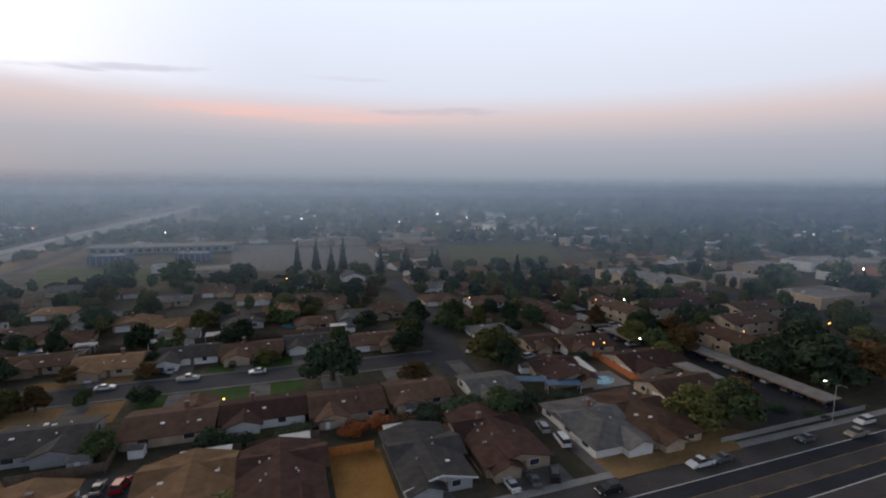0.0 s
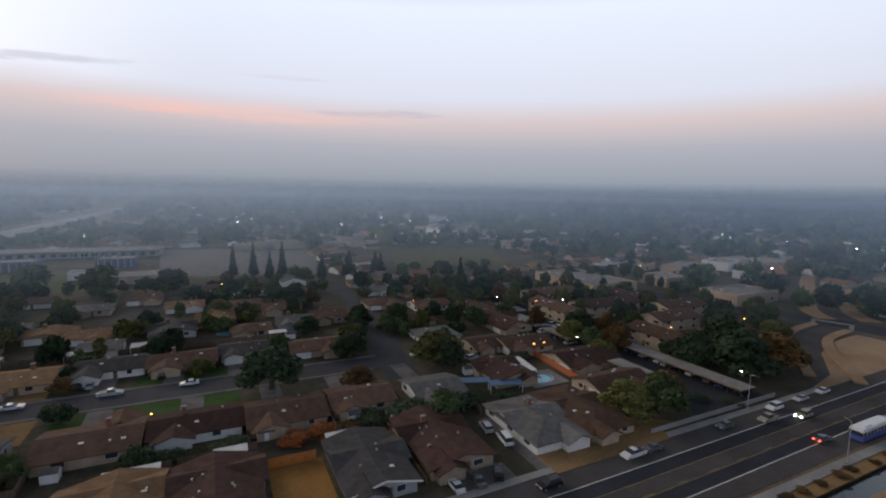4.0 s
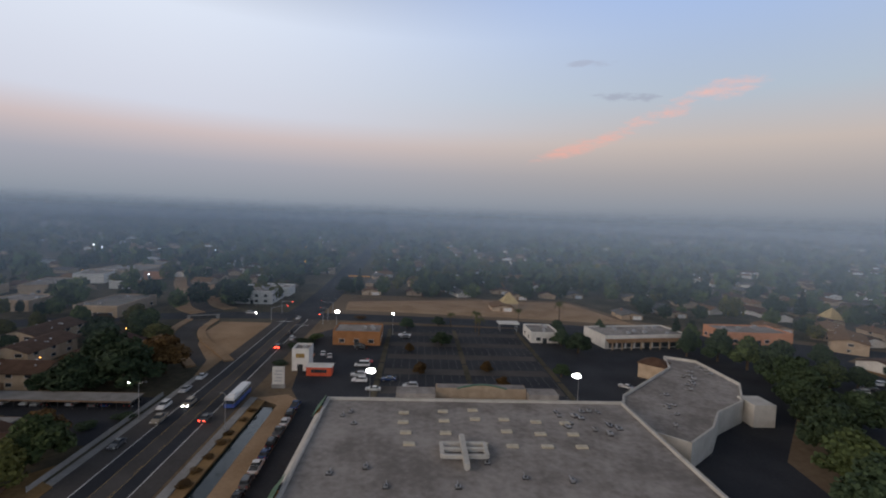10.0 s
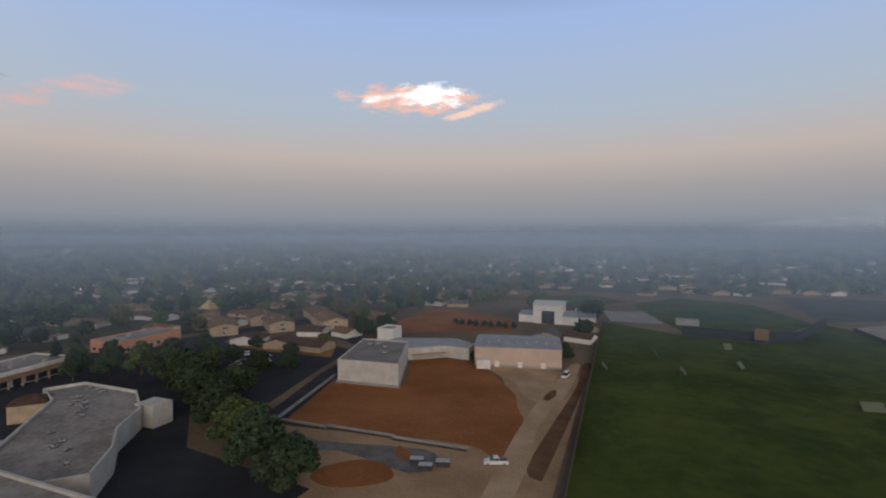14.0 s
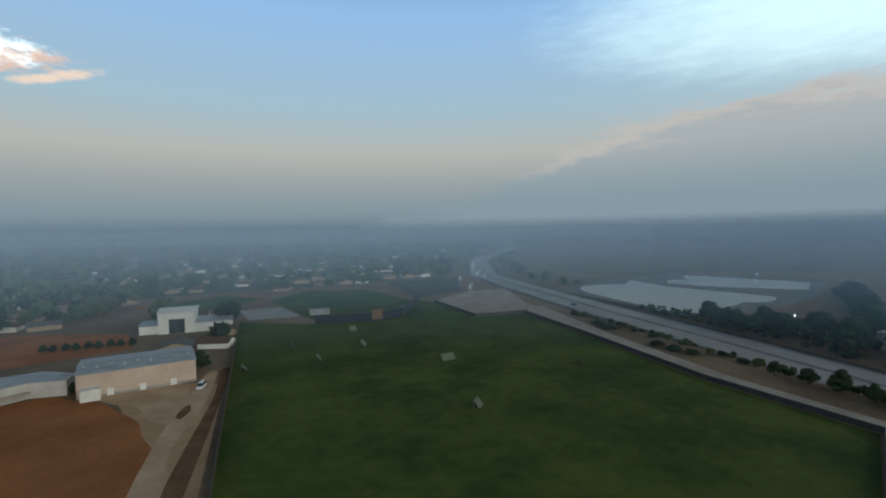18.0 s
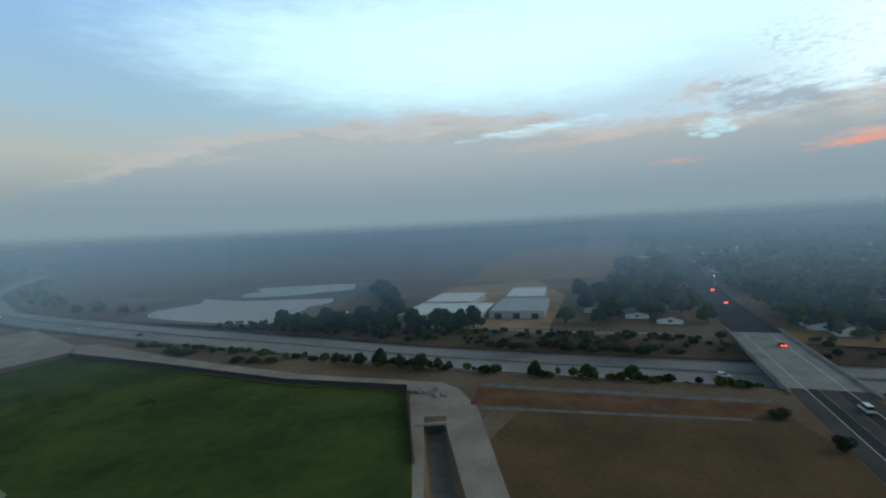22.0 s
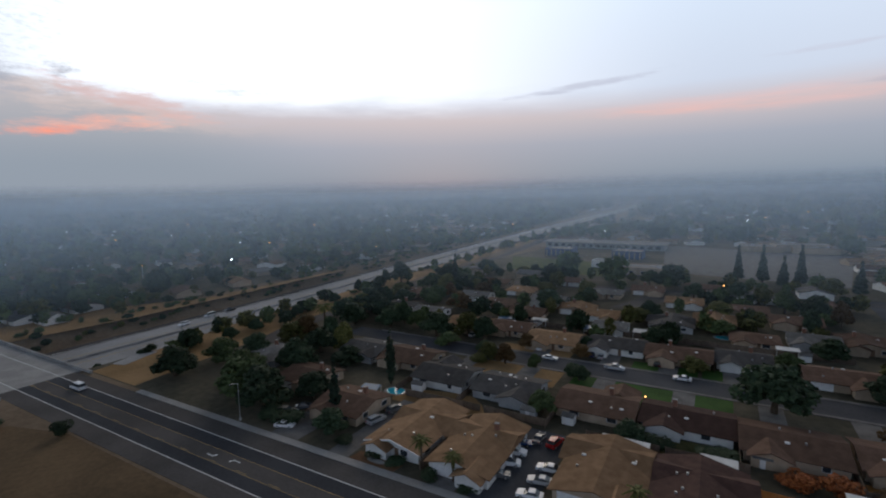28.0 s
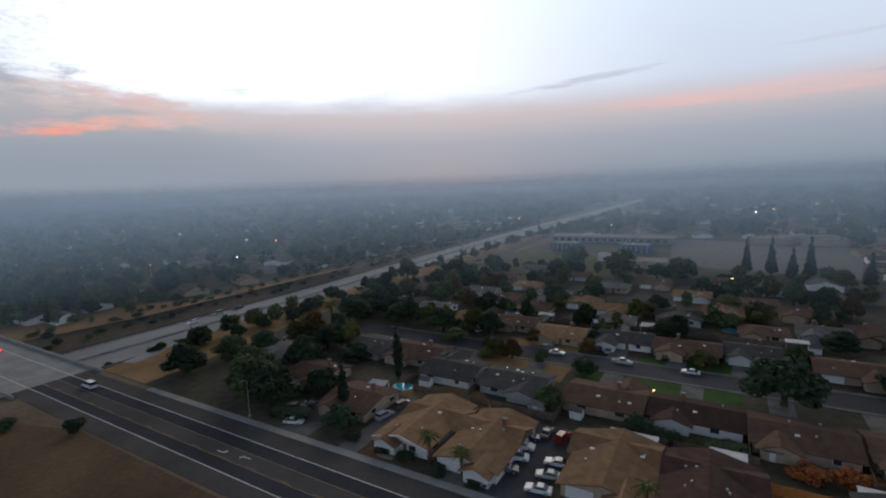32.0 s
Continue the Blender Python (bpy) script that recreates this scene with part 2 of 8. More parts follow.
# ---------------------------------------------------------------- materials
def surface(name, low, high, rough=0.8, scale=0.4, fine=6.0, bump=0.0, metal=0.0, spread=0.0, detail=4.0):
    """A worn surface: two colours mixed by coarse and fine noise, in metres of the object; spread varies whole objects."""
    m = bpy.data.materials.new(name)
    m.use_nodes = True
    g = Nodes(m.node_tree)
    pos = g.add("ShaderNodeTexCoord").outputs["Object"]
    geo = g.add("ShaderNodeNewGeometry").outputs["Position"] if spread < 0 else pos
    big = g.noise(geo, scale, detail)
    small = g.noise(geo, fine, 3.0, 0.6)
    f = g.math("ADD", g.math("MULTIPLY", big, 0.65), g.math("MULTIPLY", small, 0.35))
    col = g.mix(g.smooth(f, 0.33, 0.67), low, high)
    if spread > 0:
        r = g.add("ShaderNodeObjectInfo").outputs["Random"]
        v = g.math("ADD", g.math("MULTIPLY", r, 2 * spread), 1 - spread)
        col = g.mix(1.0, col, g.xyz(v, v, v), "MULTIPLY")
    b = g.add("ShaderNodeBsdfPrincipled")
    g.put(b.inputs["Base Color"], col)
    b.inputs["Roughness"].default_value, b.inputs["Metallic"].default_value = rough, metal
    b.inputs["Specular IOR Level"].default_value = 0.12 if rough >= 0.84 else 0.5
    if bump:
        k = g.add("ShaderNodeBump")
        k.inputs["Strength"].default_value, k.inputs["Distance"].default_value = 0.6, bump
        g.put(k.inputs["Height"], f)
        g.put(b.inputs["Normal"], k.outputs[0])
    g.put(g.add("ShaderNodeOutputMaterial").inputs[0], b.outputs[0])
    return m


def leaf_surface(name, low, high):
    """Leaves: each clump its own green, each tree a little different."""
    m = bpy.data.materials.new(name)
    m.use_nodes = True
    g = Nodes(m.node_tree)
    isl = g.add("ShaderNodeNewGeometry").outputs["Random Per Island"]
    r = g.add("ShaderNodeObjectInfo").outputs["Random"]
    col = g.mix(isl, low, high)
    v = g.math("ADD", g.math("MULTIPLY", r, 0.6), 0.7)
    col = g.mix(1.0, col, g.xyz(v, v, v), "MULTIPLY")
    b = g.add("ShaderNodeBsdfPrincipled")
    g.put(b.inputs["Base Color"], col)
    b.inputs["Roughness"].default_value = 0.75
    b.inputs["Specular IOR Level"].default_value = 0.15
    g.put(g.add("ShaderNodeOutputMaterial").inputs[0], b.outputs[0])
    return m


def lamp_surface(name, colour, strength):
    m = bpy.data.materials.new(name)
    m.use_nodes = True
    g = Nodes(m.node_tree)
    e = g.add("ShaderNodeEmission")
    g.put(e.inputs[0], colour)
    e.inputs[1].default_value = strength
    g.put(g.add("ShaderNodeOutputMaterial").inputs[0], e.outputs[0])
    return m


M = {}
M["soil"] = surface("dry_soil", (0.12, 0.085, 0.055), (0.22, 0.165, 0.11), 0.95, 0.02, 0.6, spread=-1)
M["town"] = surface("town_ground", (0.052, 0.05, 0.034), (0.125, 0.108, 0.076), 0.95, 0.05, 0.5, spread=-1)
M["drygrass"] = surface("dry_grass", (0.2, 0.125, 0.055), (0.33, 0.21, 0.1), 0.95, 0.06, 1.2, spread=-1)
M["redsoil"] = surface("red_soil", (0.22, 0.085, 0.03), (0.33, 0.14, 0.055), 0.95, 0.05, 0.9, spread=-1)
M["tansoil"] = surface("tan_soil", (0.29, 0.19, 0.11), (0.42, 0.29, 0.18), 0.95, 0.08, 1.2, spread=-1)
M["brownfield"] = surface("brown_field_soil", (0.082, 0.056, 0.03), (0.155, 0.104, 0.056), 0.95, 0.045, 0.9, spread=-1)
M["turf"] = surface("turf", (0.03, 0.052, 0.010), (0.078, 0.104, 0.02), 0.9, 0.04, 0.22, spread=-1)
M["paledirt"] = surface("pale_dirt", (0.34, 0.235, 0.15), (0.5, 0.36, 0.24), 0.95, 0.09, 1.3, spread=-1)
M["gymwall"] = surface("pinkish_cream_cladding", (0.46, 0.36, 0.29), (0.58, 0.47, 0.385), 0.8, 0.15, 3.0)
M["greydirt"] = surface("grey_tan_dirt", (0.25, 0.215, 0.18), (0.38, 0.335, 0.285), 0.95, 0.09, 1.3, spread=-1)
M["street"] = surface("grey_street_asphalt", (0.055, 0.057, 0.063), (0.09, 0.092, 0.1), 0.9, 0.07, 1.5, spread=-1)
M["weeds"] = surface("dry_weeds", (0.10, 0.052, 0.028), (0.19, 0.11, 0.06), 0.95, 0.12, 1.4, spread=-1)
M["lawn"] = surface("lawn", (0.03, 0.07, 0.015), (0.06, 0.12, 0.025), 0.9, 0.1, 1.5, spread=-1)
M["asphalt"] = surface("asphalt", (0.028, 0.031, 0.038), (0.05, 0.053, 0.061), 0.85, 0.06, 1.5, spread=-1)
M["oldasphalt"] = surface("worn_asphalt", (0.065, 0.06, 0.057), (0.1, 0.092, 0.087), 0.9, 0.08, 1.5, spread=-1)
M["concrete"] = surface("concrete", (0.24, 0.23, 0.22), (0.36, 0.35, 0.33), 0.85, 0.12, 2.0, spread=-1)
M["fwy"] = surface("freeway_concrete", (0.25, 0.245, 0.24), (0.36, 0.355, 0.35), 0.85, 0.04, 0.8, spread=-1)
M["paint"] = surface("road_paint_white", (0.55, 0.55, 0.54), (0.78, 0.78, 0.77), 0.7, 0.8, 6.0, spread=-1)
M["yellow"] = surface("road_paint_yellow", (0.26, 0.17, 0.06), (0.46, 0.30, 0.09), 0.7, 0.8, 6.0, spread=-1)
M["drive"] = surface("aged_concrete_drive", (0.12, 0.115, 0.108), (0.21, 0.20, 0.19), 0.9, 0.25, 2.5, spread=-1)
M["water"] = surface("still_water", (0.03, 0.045, 0.045), (0.05, 0.065, 0.06), 0.08, 0.05, 0.4, spread=-1)
M["poolwater"] = surface("pool_water", (0.05, 0.42, 0.55), (0.10, 0.55, 0.68), 0.06, 0.5, 2.0)
M["roof_brown"] = surface("brown_shingles", (0.084, 0.050, 0.034), (0.136, 0.084, 0.060), 0.9, 0.5, 5.0, spread=0.25)
M["roof_tan"] = surface("tan_shingles", (0.180, 0.107, 0.057), (0.271, 0.168, 0.094), 0.9, 0.5, 5.0, spread=0.2)
M["roof_dark"] = surface("dark_red_brown_shingles", (0.052, 0.029, 0.024), (0.088, 0.050, 0.040), 0.9, 0.5, 5.0, spread=0.25)
M["roof_grey"] = surface("grey_shingles", (0.108, 0.104, 0.099), (0.180, 0.176, 0.167), 0.9, 0.5, 5.0, spread=0.25)
M["roof_slate"] = surface("charcoal_shingles", (0.051, 0.049, 0.049), (0.085, 0.082, 0.080), 0.9, 0.5, 5.0, spread=0.25)
M["flatroof"] = surface("grey_roof_membrane", (0.19, 0.172, 0.158), (0.38, 0.35, 0.325), 0.85, 0.09, 0.7)
M["stucco_white"] = surface("white_stucco", (0.62, 0.60, 0.56), (0.76, 0.74, 0.70), 0.9, 0.5, 8.0, spread=0.12)
M["stucco_tan"] = surface("tan_stucco", (0.36, 0.275, 0.195), (0.49, 0.385, 0.28), 0.9, 0.5, 8.0, spread=0.15)
M["stucco_grey"] = surface("grey_siding", (0.30, 0.30, 0.30), (0.42, 0.42, 0.41), 0.9, 0.5, 8.0, spread=0.15)
M["orange_wall"] = surface("orange_stucco", (0.55, 0.24, 0.06), (0.68, 0.34, 0.10), 0.9, 0.4, 5.0)
M["green_tile"] = surface("green_metal_roof", (0.06, 0.13, 0.08), (0.10, 0.19, 0.12), 0.5, 0.6, 5.0)
M["trim"] = surface("white_trim", (0.66, 0.65, 0.63), (0.80, 0.79, 0.77), 0.6, 1.0, 8.0)
M["fence"] = surface("weathered_wood_fence", (0.10, 0.075, 0.055), (0.19, 0.145, 0.11), 0.9, 0.8, 6.0, spread=0.2)
M["orange_fence"] = surface("orange_stained_fence", (0.40, 0.10, 0.03), (0.52, 0.16, 0.05), 0.8, 0.8, 6.0)
M["glass"] = surface("window_glass", (0.03, 0.035, 0.04), (0.06, 0.07, 0.08), 0.08, 0.5, 3.0)
M["metal"] = surface("galvanised_metal", (0.38, 0.38, 0.38), (0.52, 0.52, 0.52), 0.45, 1.0, 8.0, metal=0.6)
M["darkmetal"] = surface("dark_painted_steel", (0.03, 0.03, 0.032), (0.06, 0.06, 0.062), 0.5, 1.0, 8.0)
M["bark"] = surface("bark", (0.07, 0.05, 0.035), (0.13, 0.10, 0.07), 0.95, 1.0, 8.0)
M["rubber"] = surface("tyre_rubber", (0.015, 0.015, 0.015), (0.03, 0.03, 0.03), 0.85, 2.0, 12.0)
M["wood"] = surface("stained_wood", (0.14, 0.085, 0.05), (0.22, 0.14, 0.085), 0.8, 0.8, 6.0)
M["leaf_dark"] = leaf_surface("dark_green_leaves", (0.024, 0.04, 0.022), (0.054, 0.08, 0.04))
M["leaf_mid"] = leaf_surface("green_leaves", (0.042, 0.06, 0.026), (0.09, 0.12, 0.045))
M["leaf_olive"] = leaf_surface("olive_leaves", (0.065, 0.07, 0.022), (0.14, 0.135, 0.04))
M["leaf_rust"] = leaf_surface("rust_brown_leaves", (0.07, 0.04, 0.016), (0.13, 0.08, 0.032))
M["leaf_red"] = leaf_surface("orange_red_leaves", (0.16, 0.045, 0.015), (0.30, 0.10, 0.03))
M["cypress"] = leaf_surface("cypress_green", (0.02, 0.034, 0.022), (0.042, 0.062, 0.036))
M["lamp_white"] = lamp_surface("white_lamp", (1.0, 0.97, 0.92), 14.0)
M["lamp_warm"] = lamp_surface("warm_lamp", (1.0, 0.42, 0.10), 5.0)
M["lamp_red"] = lamp_surface("red_lamp", (1.0, 0.06, 0.03), 8.0)
for nm, lo in (("white", (0.75, 0.75, 0.75)), ("silver", (0.45, 0.46, 0.47)), ("black", (0.02, 0.02, 0.022)), ("red", (0.38, 0.02, 0.02)), ("blue", (0.03, 0.06, 0.16)), ("grey", (0.13, 0.135, 0.14)), ("beige", (0.36, 0.31, 0.24))):
    M["car_" + nm] = surface("car_paint_" + nm, tuple(c * 0.92 for c in lo), lo, 0.25, 0.6, 5.0)
M["pale_roof"] = surface("pale_yellow_shingles", (0.46, 0.36, 0.18), (0.60, 0.48, 0.26), 0.85, 0.4, 4.0)
M["parapet"] = surface("pale_painted_parapet", (0.44, 0.42, 0.38), (0.58, 0.56, 0.52), 0.8, 0.3, 3.0)
M["skylight"] = surface("yellowed_plastic_dome", (0.48, 0.42, 0.30), (0.60, 0.54, 0.42), 0.5, 0.6, 4.0)
M["orange_brown"] = surface("orange_brown_stucco", (0.30, 0.14, 0.06), (0.42, 0.20, 0.09), 0.9, 0.4, 5.0)
M["orange_red"] = surface("orange_red_paint", (0.62, 0.08, 0.03), (0.72, 0.12, 0.05), 0.6, 0.6, 5.0)
M["salmon"] = surface("salmon_stucco", (0.50, 0.24, 0.14), (0.62, 0.32, 0.20), 0.9, 0.4, 5.0)
M["roof_dark_flat"] = surface("grey_gravel_roof", (0.19, 0.18, 0.17), (0.28, 0.27, 0.255), 0.9, 0.15, 2.0)
M["metalroof"] = surface("grey_metal_roof", (0.22, 0.23, 0.24), (0.32, 0.33, 0.34), 0.5, 0.2, 2.5)
M["glassroof"] = surface("greenhouse_cover", (0.50, 0.51, 0.50), (0.64, 0.65, 0.64), 0.45, 0.15, 2.0)
M["navy"] = surface("navy_screen", (0.015, 0.02, 0.035), (0.03, 0.036, 0.055), 0.8, 0.4, 4.0)
M["orange_board"] = surface("orange_stained_boards", (0.42, 0.15, 0.03), (0.55, 0.22, 0.05), 0.8, 0.8, 6.0)
M["orange_dirt"] = surface("ochre_yard", (0.28, 0.14, 0.04), (0.40, 0.22, 0.07), 0.95, 0.15, 1.5)
M["school_blue"] = surface("blue_painted_block", (0.06, 0.09, 0.17), (0.10, 0.14, 0.24), 0.8, 0.4, 4.0)
M["lawn_dark"] = surface("dark_lawn", (0.02, 0.05, 0.02), (0.04, 0.08, 0.03), 0.9, 0.1, 1.5)
M["lawn_dry"] = surface("half_dry_lawn", (0.07, 0.075, 0.03), (0.13, 0.12, 0.05), 0.95, 0.2, 1.5)
M["blue_tarp"] = surface("blue_tarpaulin", (0.05, 0.11, 0.19), (0.08, 0.16, 0.26), 0.5, 0.5, 4.0)

# ---------------------------------------------------------------- building kit
class Shape:
    """Collects vertices and faces for one mesh."""

    def __init__(self):
        self.v, self.f = [], []

    def poly(self, pts):
        n = len(self.v)
        self.v += [tuple(p) for p in pts]
        self.f.append(tuple(range(n, n + len(pts))))
        return self

    def prism(self, outline, z0, z1):
        """An upright prism over a counter-clockwise outline of (x, y)."""
        n, k = len(self.v), len(outline)
        self.v += [(x, y, z0) for x, y in outline] + [(x, y, z1) for x, y in outline]
        self.f.append(tuple(range(n + k - 1, n - 1, -1)))
        self.f.append(tuple(range(n + k, n + 2 * k)))
        self.f += [(n + i, n + (i + 1) % k, n + k + (i + 1) % k, n + k + i) for i in range(k)]
        return self

    def box(self, x0, x1, y0, y1, z0, z1):
        return self.prism([(x0, y0), (x1, y0), (x1, y1), (x0, y1)], z0, z1)

    def slab(self, a, b, c, d, t):
        """A plate of thickness t under the quad a b c d (counter-clockwise from above)."""
        n = len(self.v)
        for p in (a, b, c, d):
            self.v.append(tuple(p))
        for p in (a, b, c, d):
            self.v.append((p[0], p[1], p[2] - t))
        self.f += [(n, n + 1, n + 2, n + 3), (n + 7, n + 6, n + 5, n + 4)]
        self.f += [(n + i, n + 4 + i, n + 4 + (i + 1) % 4, n + (i + 1) % 4) for i in range(4)]
        return self

    def tube(self, pts, radii, sides=8, caps=True):
        """A tube along points with a radius at each."""
        n0 = len(self.v)
        for i, (p, r) in enumerate(zip(pts, radii)):
            p = Vector(p)
            d = Vector(pts[min(i + 1, len(pts) - 1)]) - Vector(pts[max(i - 1, 0)])
            d.normalize()
            s = d.cross(Vector((0.3, 1, 0.1))).normalized() if abs(d.z) > 0.6 else d.cross(Vector((0, 0, 1))).normalized()
            u = d.cross(s)
            for k in range(sides):
                a = 2 * math.pi * k / sides
                self.v.append(tuple(p + r * (math.cos(a) * s + math.sin(a) * u)))
        for i in range(len(pts) - 1):
            for k in range(sides):
                a, b = n0 + i * sides + k, n0 + i * sides + (k + 1) % sides
                self.f.append((a, b, b + sides, a + sides))
        if caps:
            self.f.append(tuple(range(n0 + sides - 1, n0 - 1, -1)))
            e = n0 + (len(pts) - 1) * sides
            self.f.append(tuple(range(e, e + sides)))
        return self

    def ball(self, c, r, rz=None, seg=8, rings=5):
        n, rz = len(self.v), rz or r
        for i in range(rings + 1):
            th = math.pi * i / rings
            for k in range(seg):
                ph = 2 * math.pi * k / seg
                self.v.append((c[0] + r * math.sin(th) * math.cos(ph), c[1] + r * math.sin(th) * math.sin(ph), c[2] + rz * math.cos(th)))
        for i in range(rings):
            for k in range(seg):
                a, b = n + i * seg + k, n + i * seg + (k + 1) % seg
                self.f.append((a, a + seg, b + seg, b))
        return self

    def moved(self, x, y, z=0, turn=0, scale=1.0):
        c, s = math.cos(turn) * scale, math.sin(turn) * scale
        self.v = [(x + p[0] * c - p[1] * s, y + p[0] * s + p[1] * c, z + p[2] * scale) for p in self.v]
        return self

    def join(self, other):
        n = len(self.v)
        self.v += other.v
        self.f += [tuple(i + n for i in f) for f in other.f]
        return self

    def mesh(self, name, material):
        me = bpy.data.meshes.new(name)
        me.from_pydata(self.v, [], self.f)
        me.materials.append(material)
        return me


def part(name, shape, material, parent=None, label=""):
    """One mesh object from a Shape or a ready mesh, under its thing."""
    ob = new(name, shape.mesh(name, material) if isinstance(shape, Shape) else shape)
    if parent is not None:
        ob.parent = parent
    if label:
        ob["label"] = label
    return ob


def thing(name, label, category, group="", kind="", at=(0, 0, 0), turn=0.0):
    ob = new(name)
    ob.empty_display_size = 0.5
    ob.location = at
    ob.rotation_euler = (0, 0, turn)
    return tagged(ob, label, category, group, kind)


def zone(name, pts, material, z, label, category="ground", depth=0.02):
    """A flat piece of the setting over an outline."""
    area = sum(a[0] * b[1] - b[0] * a[1] for a, b in zip(pts, pts[1:] + pts[:1]))
    ob = part(name, Shape().prism(pts if area > 0 else pts[::-1], z - depth, z), material)
    return tagged(ob, label, category, kind="structure")

# ---------------------------------------------------------------- ground
# centre line of the freeway: x and depth of its cutting along y
FWY_Y = [-2600, -1700, -1090, -840, -720, -500, -390, -240, -160, -95, -30, 40, 130, 200, 320, 460, 700, 1100, 1800, 2600]
FWY_X = [-2100, -1180, -600, -416, -338, -243, -222, -206, -205, -201, -198, -198, -198, -199, -202, -200, -196, -194, -208, -260]
FWY_Z = [0, 0, 0, 0, 0, 0, 0, -1.5, -3.5, -5, -5, -5, -5, -5, -4, -2, 0, 0, 0, 0]


def fwy_x(y):
    return np.interp(y, FWY_Y, FWY_X)


def fwy_z(y):
    return np.interp(y, FWY_Y, FWY_Z)


def ground_z(x, y):
    """Height of the ground: flat but for the cutting of the freeway, the canal and the drain."""
    x, y = np.asarray(x, float), np.asarray(y, float)
    d = np.abs(x - fwy_x(y))
    s = np.clip((d - 19) / 13, 0, 1)
    z = (fwy_z(y) - 0.25) * (1 - s * s * (3 - 2 * s))
    z = z - 0.04 * (d < 19)
    c = np.clip((np.abs(y - 38.8) - 2.0) / 1.5, 0, 1)
    u, v = (x + 118) * 0.906 + (y + 49.5) * 0.422, np.abs((y + 49.5) * 0.906 - (x + 118) * 0.422)
    z = np.where((u > 0) & (u < 64), z - 2.6 * (1 - np.clip((v - 2.4) / 1.3, 0, 1)), z)
    inside = (x > -40) & (x < 131)
    return np.where(inside, z - 2.4 * (1 - c), z)


def grid_sheet(xs, ys):
    gx, gy = np.meshgrid(xs, ys)
    gz = ground_z(gx, gy)
    v = np.stack([gx.ravel(), gy.ravel(), gz.ravel()], 1)
    nx, ny = len(xs), len(ys)
    i = (np.arange(ny - 1)[:, None] * nx + np.arange(nx - 1)[None]).ravel()
    f = np.stack([i, i + 1, i + nx + 1, i + nx], 1)
    return v, f


def steps(*spans):
    out = []
    for a, b, d in spans:
        out += list(np.arange(a, b, d))
    return np.array(sorted(set(np.round(out, 3))) + [spans[-1][1]])


xs = steps((-4500, -1100, 340), (-1100, -360, 20), (-360, -130, 4), (-130, -54, 1.0), (-54, -40, 4), (-40, 132, 6), (132, 300, 12), (300, 4500, 350))
ys = steps((-4500, -1100, 340), (-1100, -360, 20), (-360, -60, 6), (-60, -12, 1.0), (-12, 36, 6), (36, 42.5, 0.75), (42.5, 480, 6), (480, 900, 20), (900, 4500, 360))
gv, gf = grid_sheet(xs, ys)
gm = bpy.data.meshes.new("ground")
gm.from_pydata(gv.tolist(), [], gf.tolist())
gm.materials.append(M["soil"])
tagged(new("ground", gm), "dry dusty earth reaching to the hazy horizon", "ground", kind="structure")


def ribbon(name, line, width, material, z=0.0, thick=0.05, label="", category="road", shift=0.0, zs=None):
    """A strip along a line of (x, y); shift moves it sideways."""
    s = Shape()
    pts = [Vector((p[0], p[1], 0)) for p in line]
    for i, p in enumerate(pts):
        d = (pts[min(i + 1, len(pts) - 1)] - pts[max(i - 1, 0)]).normalized()
        n = Vector((-d.y, d.x, 0))
        h = z if zs is None else zs[i] + z
        for side, drop in ((0.5, 0), (-0.5, 0), (-0.5, thick), (0.5, thick)):
            s.v.append(tuple(p + n * (shift + width * side) + Vector((0, 0, h - drop))))
    for i in range(len(pts) - 1):
        k = 4 * i
        s.f += [(k + a, k + 4 + a, k + 4 + (a + 1) % 4, k + (a + 1) % 4)[::-1] for a in range(4)]
    e = 4 * (len(pts) - 1)
    s.f += [(0, 1, 2, 3), (e + 3, e + 2, e + 1, e)]
    return tagged(part(name, s, material), label, category, kind="structure") if label else part(name, s, material)


def smooth_line(pts, n=6):
    """Catmull-Rom through the points."""
    out = []
    P = [pts[0]] + list(pts) + [pts[-1]]
    for i in range(1, len(P) - 2):
        for k in range(n):
            t = k / n
            out.append(tuple(0.5 * ((2 * P[i][j]) + (-P[i - 1][j] + P[i + 1][j]) * t + (2 * P[i - 1][j] - 5 * P[i][j] + 4 * P[i + 1][j] - P[i + 2][j]) * t * t + (-P[i - 1][j] + 3 * P[i][j] - 3 * P[i + 1][j] + P[i + 2][j]) * t ** 3) for j in range(2)))
    return out + [tuple(pts[-1])]


# ---- zones of the ground
zone("ground_east_town", [(314, 66), (4200, 66), (4200, -4200), (-700, -4200), (-330, -1000), (-180, -520), (-90, -472), (90, -452), (130, -332), (150, -332), (212, -190), (250, -120), (312, -100)], M["town"], 0.012, "dark mixed yards and paving of a far residential area", "ground")
zone("ground_far_town", [(-150, 900), (700, 900), (700, 70), (4200, 70), (4200, 4200), (-150, 4200)], M["town"], 0.012, "dark mixed yards and paving of a far residential area", "ground")
zone("ground_west_town", [(-236, 78), (-4200, 190), (-4200, 4200), (-240, 4200), (-232, 500)], M["town"], 0.012, "dark mixed yards and paving of a residential area", "ground")
zone("ground_north_town", [(-168, 66.6), (-150, 66.6), (700, 66.6), (700, 900), (-100, 900), (-120, 500), (-150, 300), (-158, 180)], M["town"], 0.02, "dark mixed yards and paving of a residential area", "ground")
zone("ground_verge", [(-164, 67), (-140, 67), (-146, 130), (-158, 240), (-163, 480), (-172, 480), (-172, 130)], M["drygrass"], 0.028, "dry golden grass verge along the freeway", "verge")
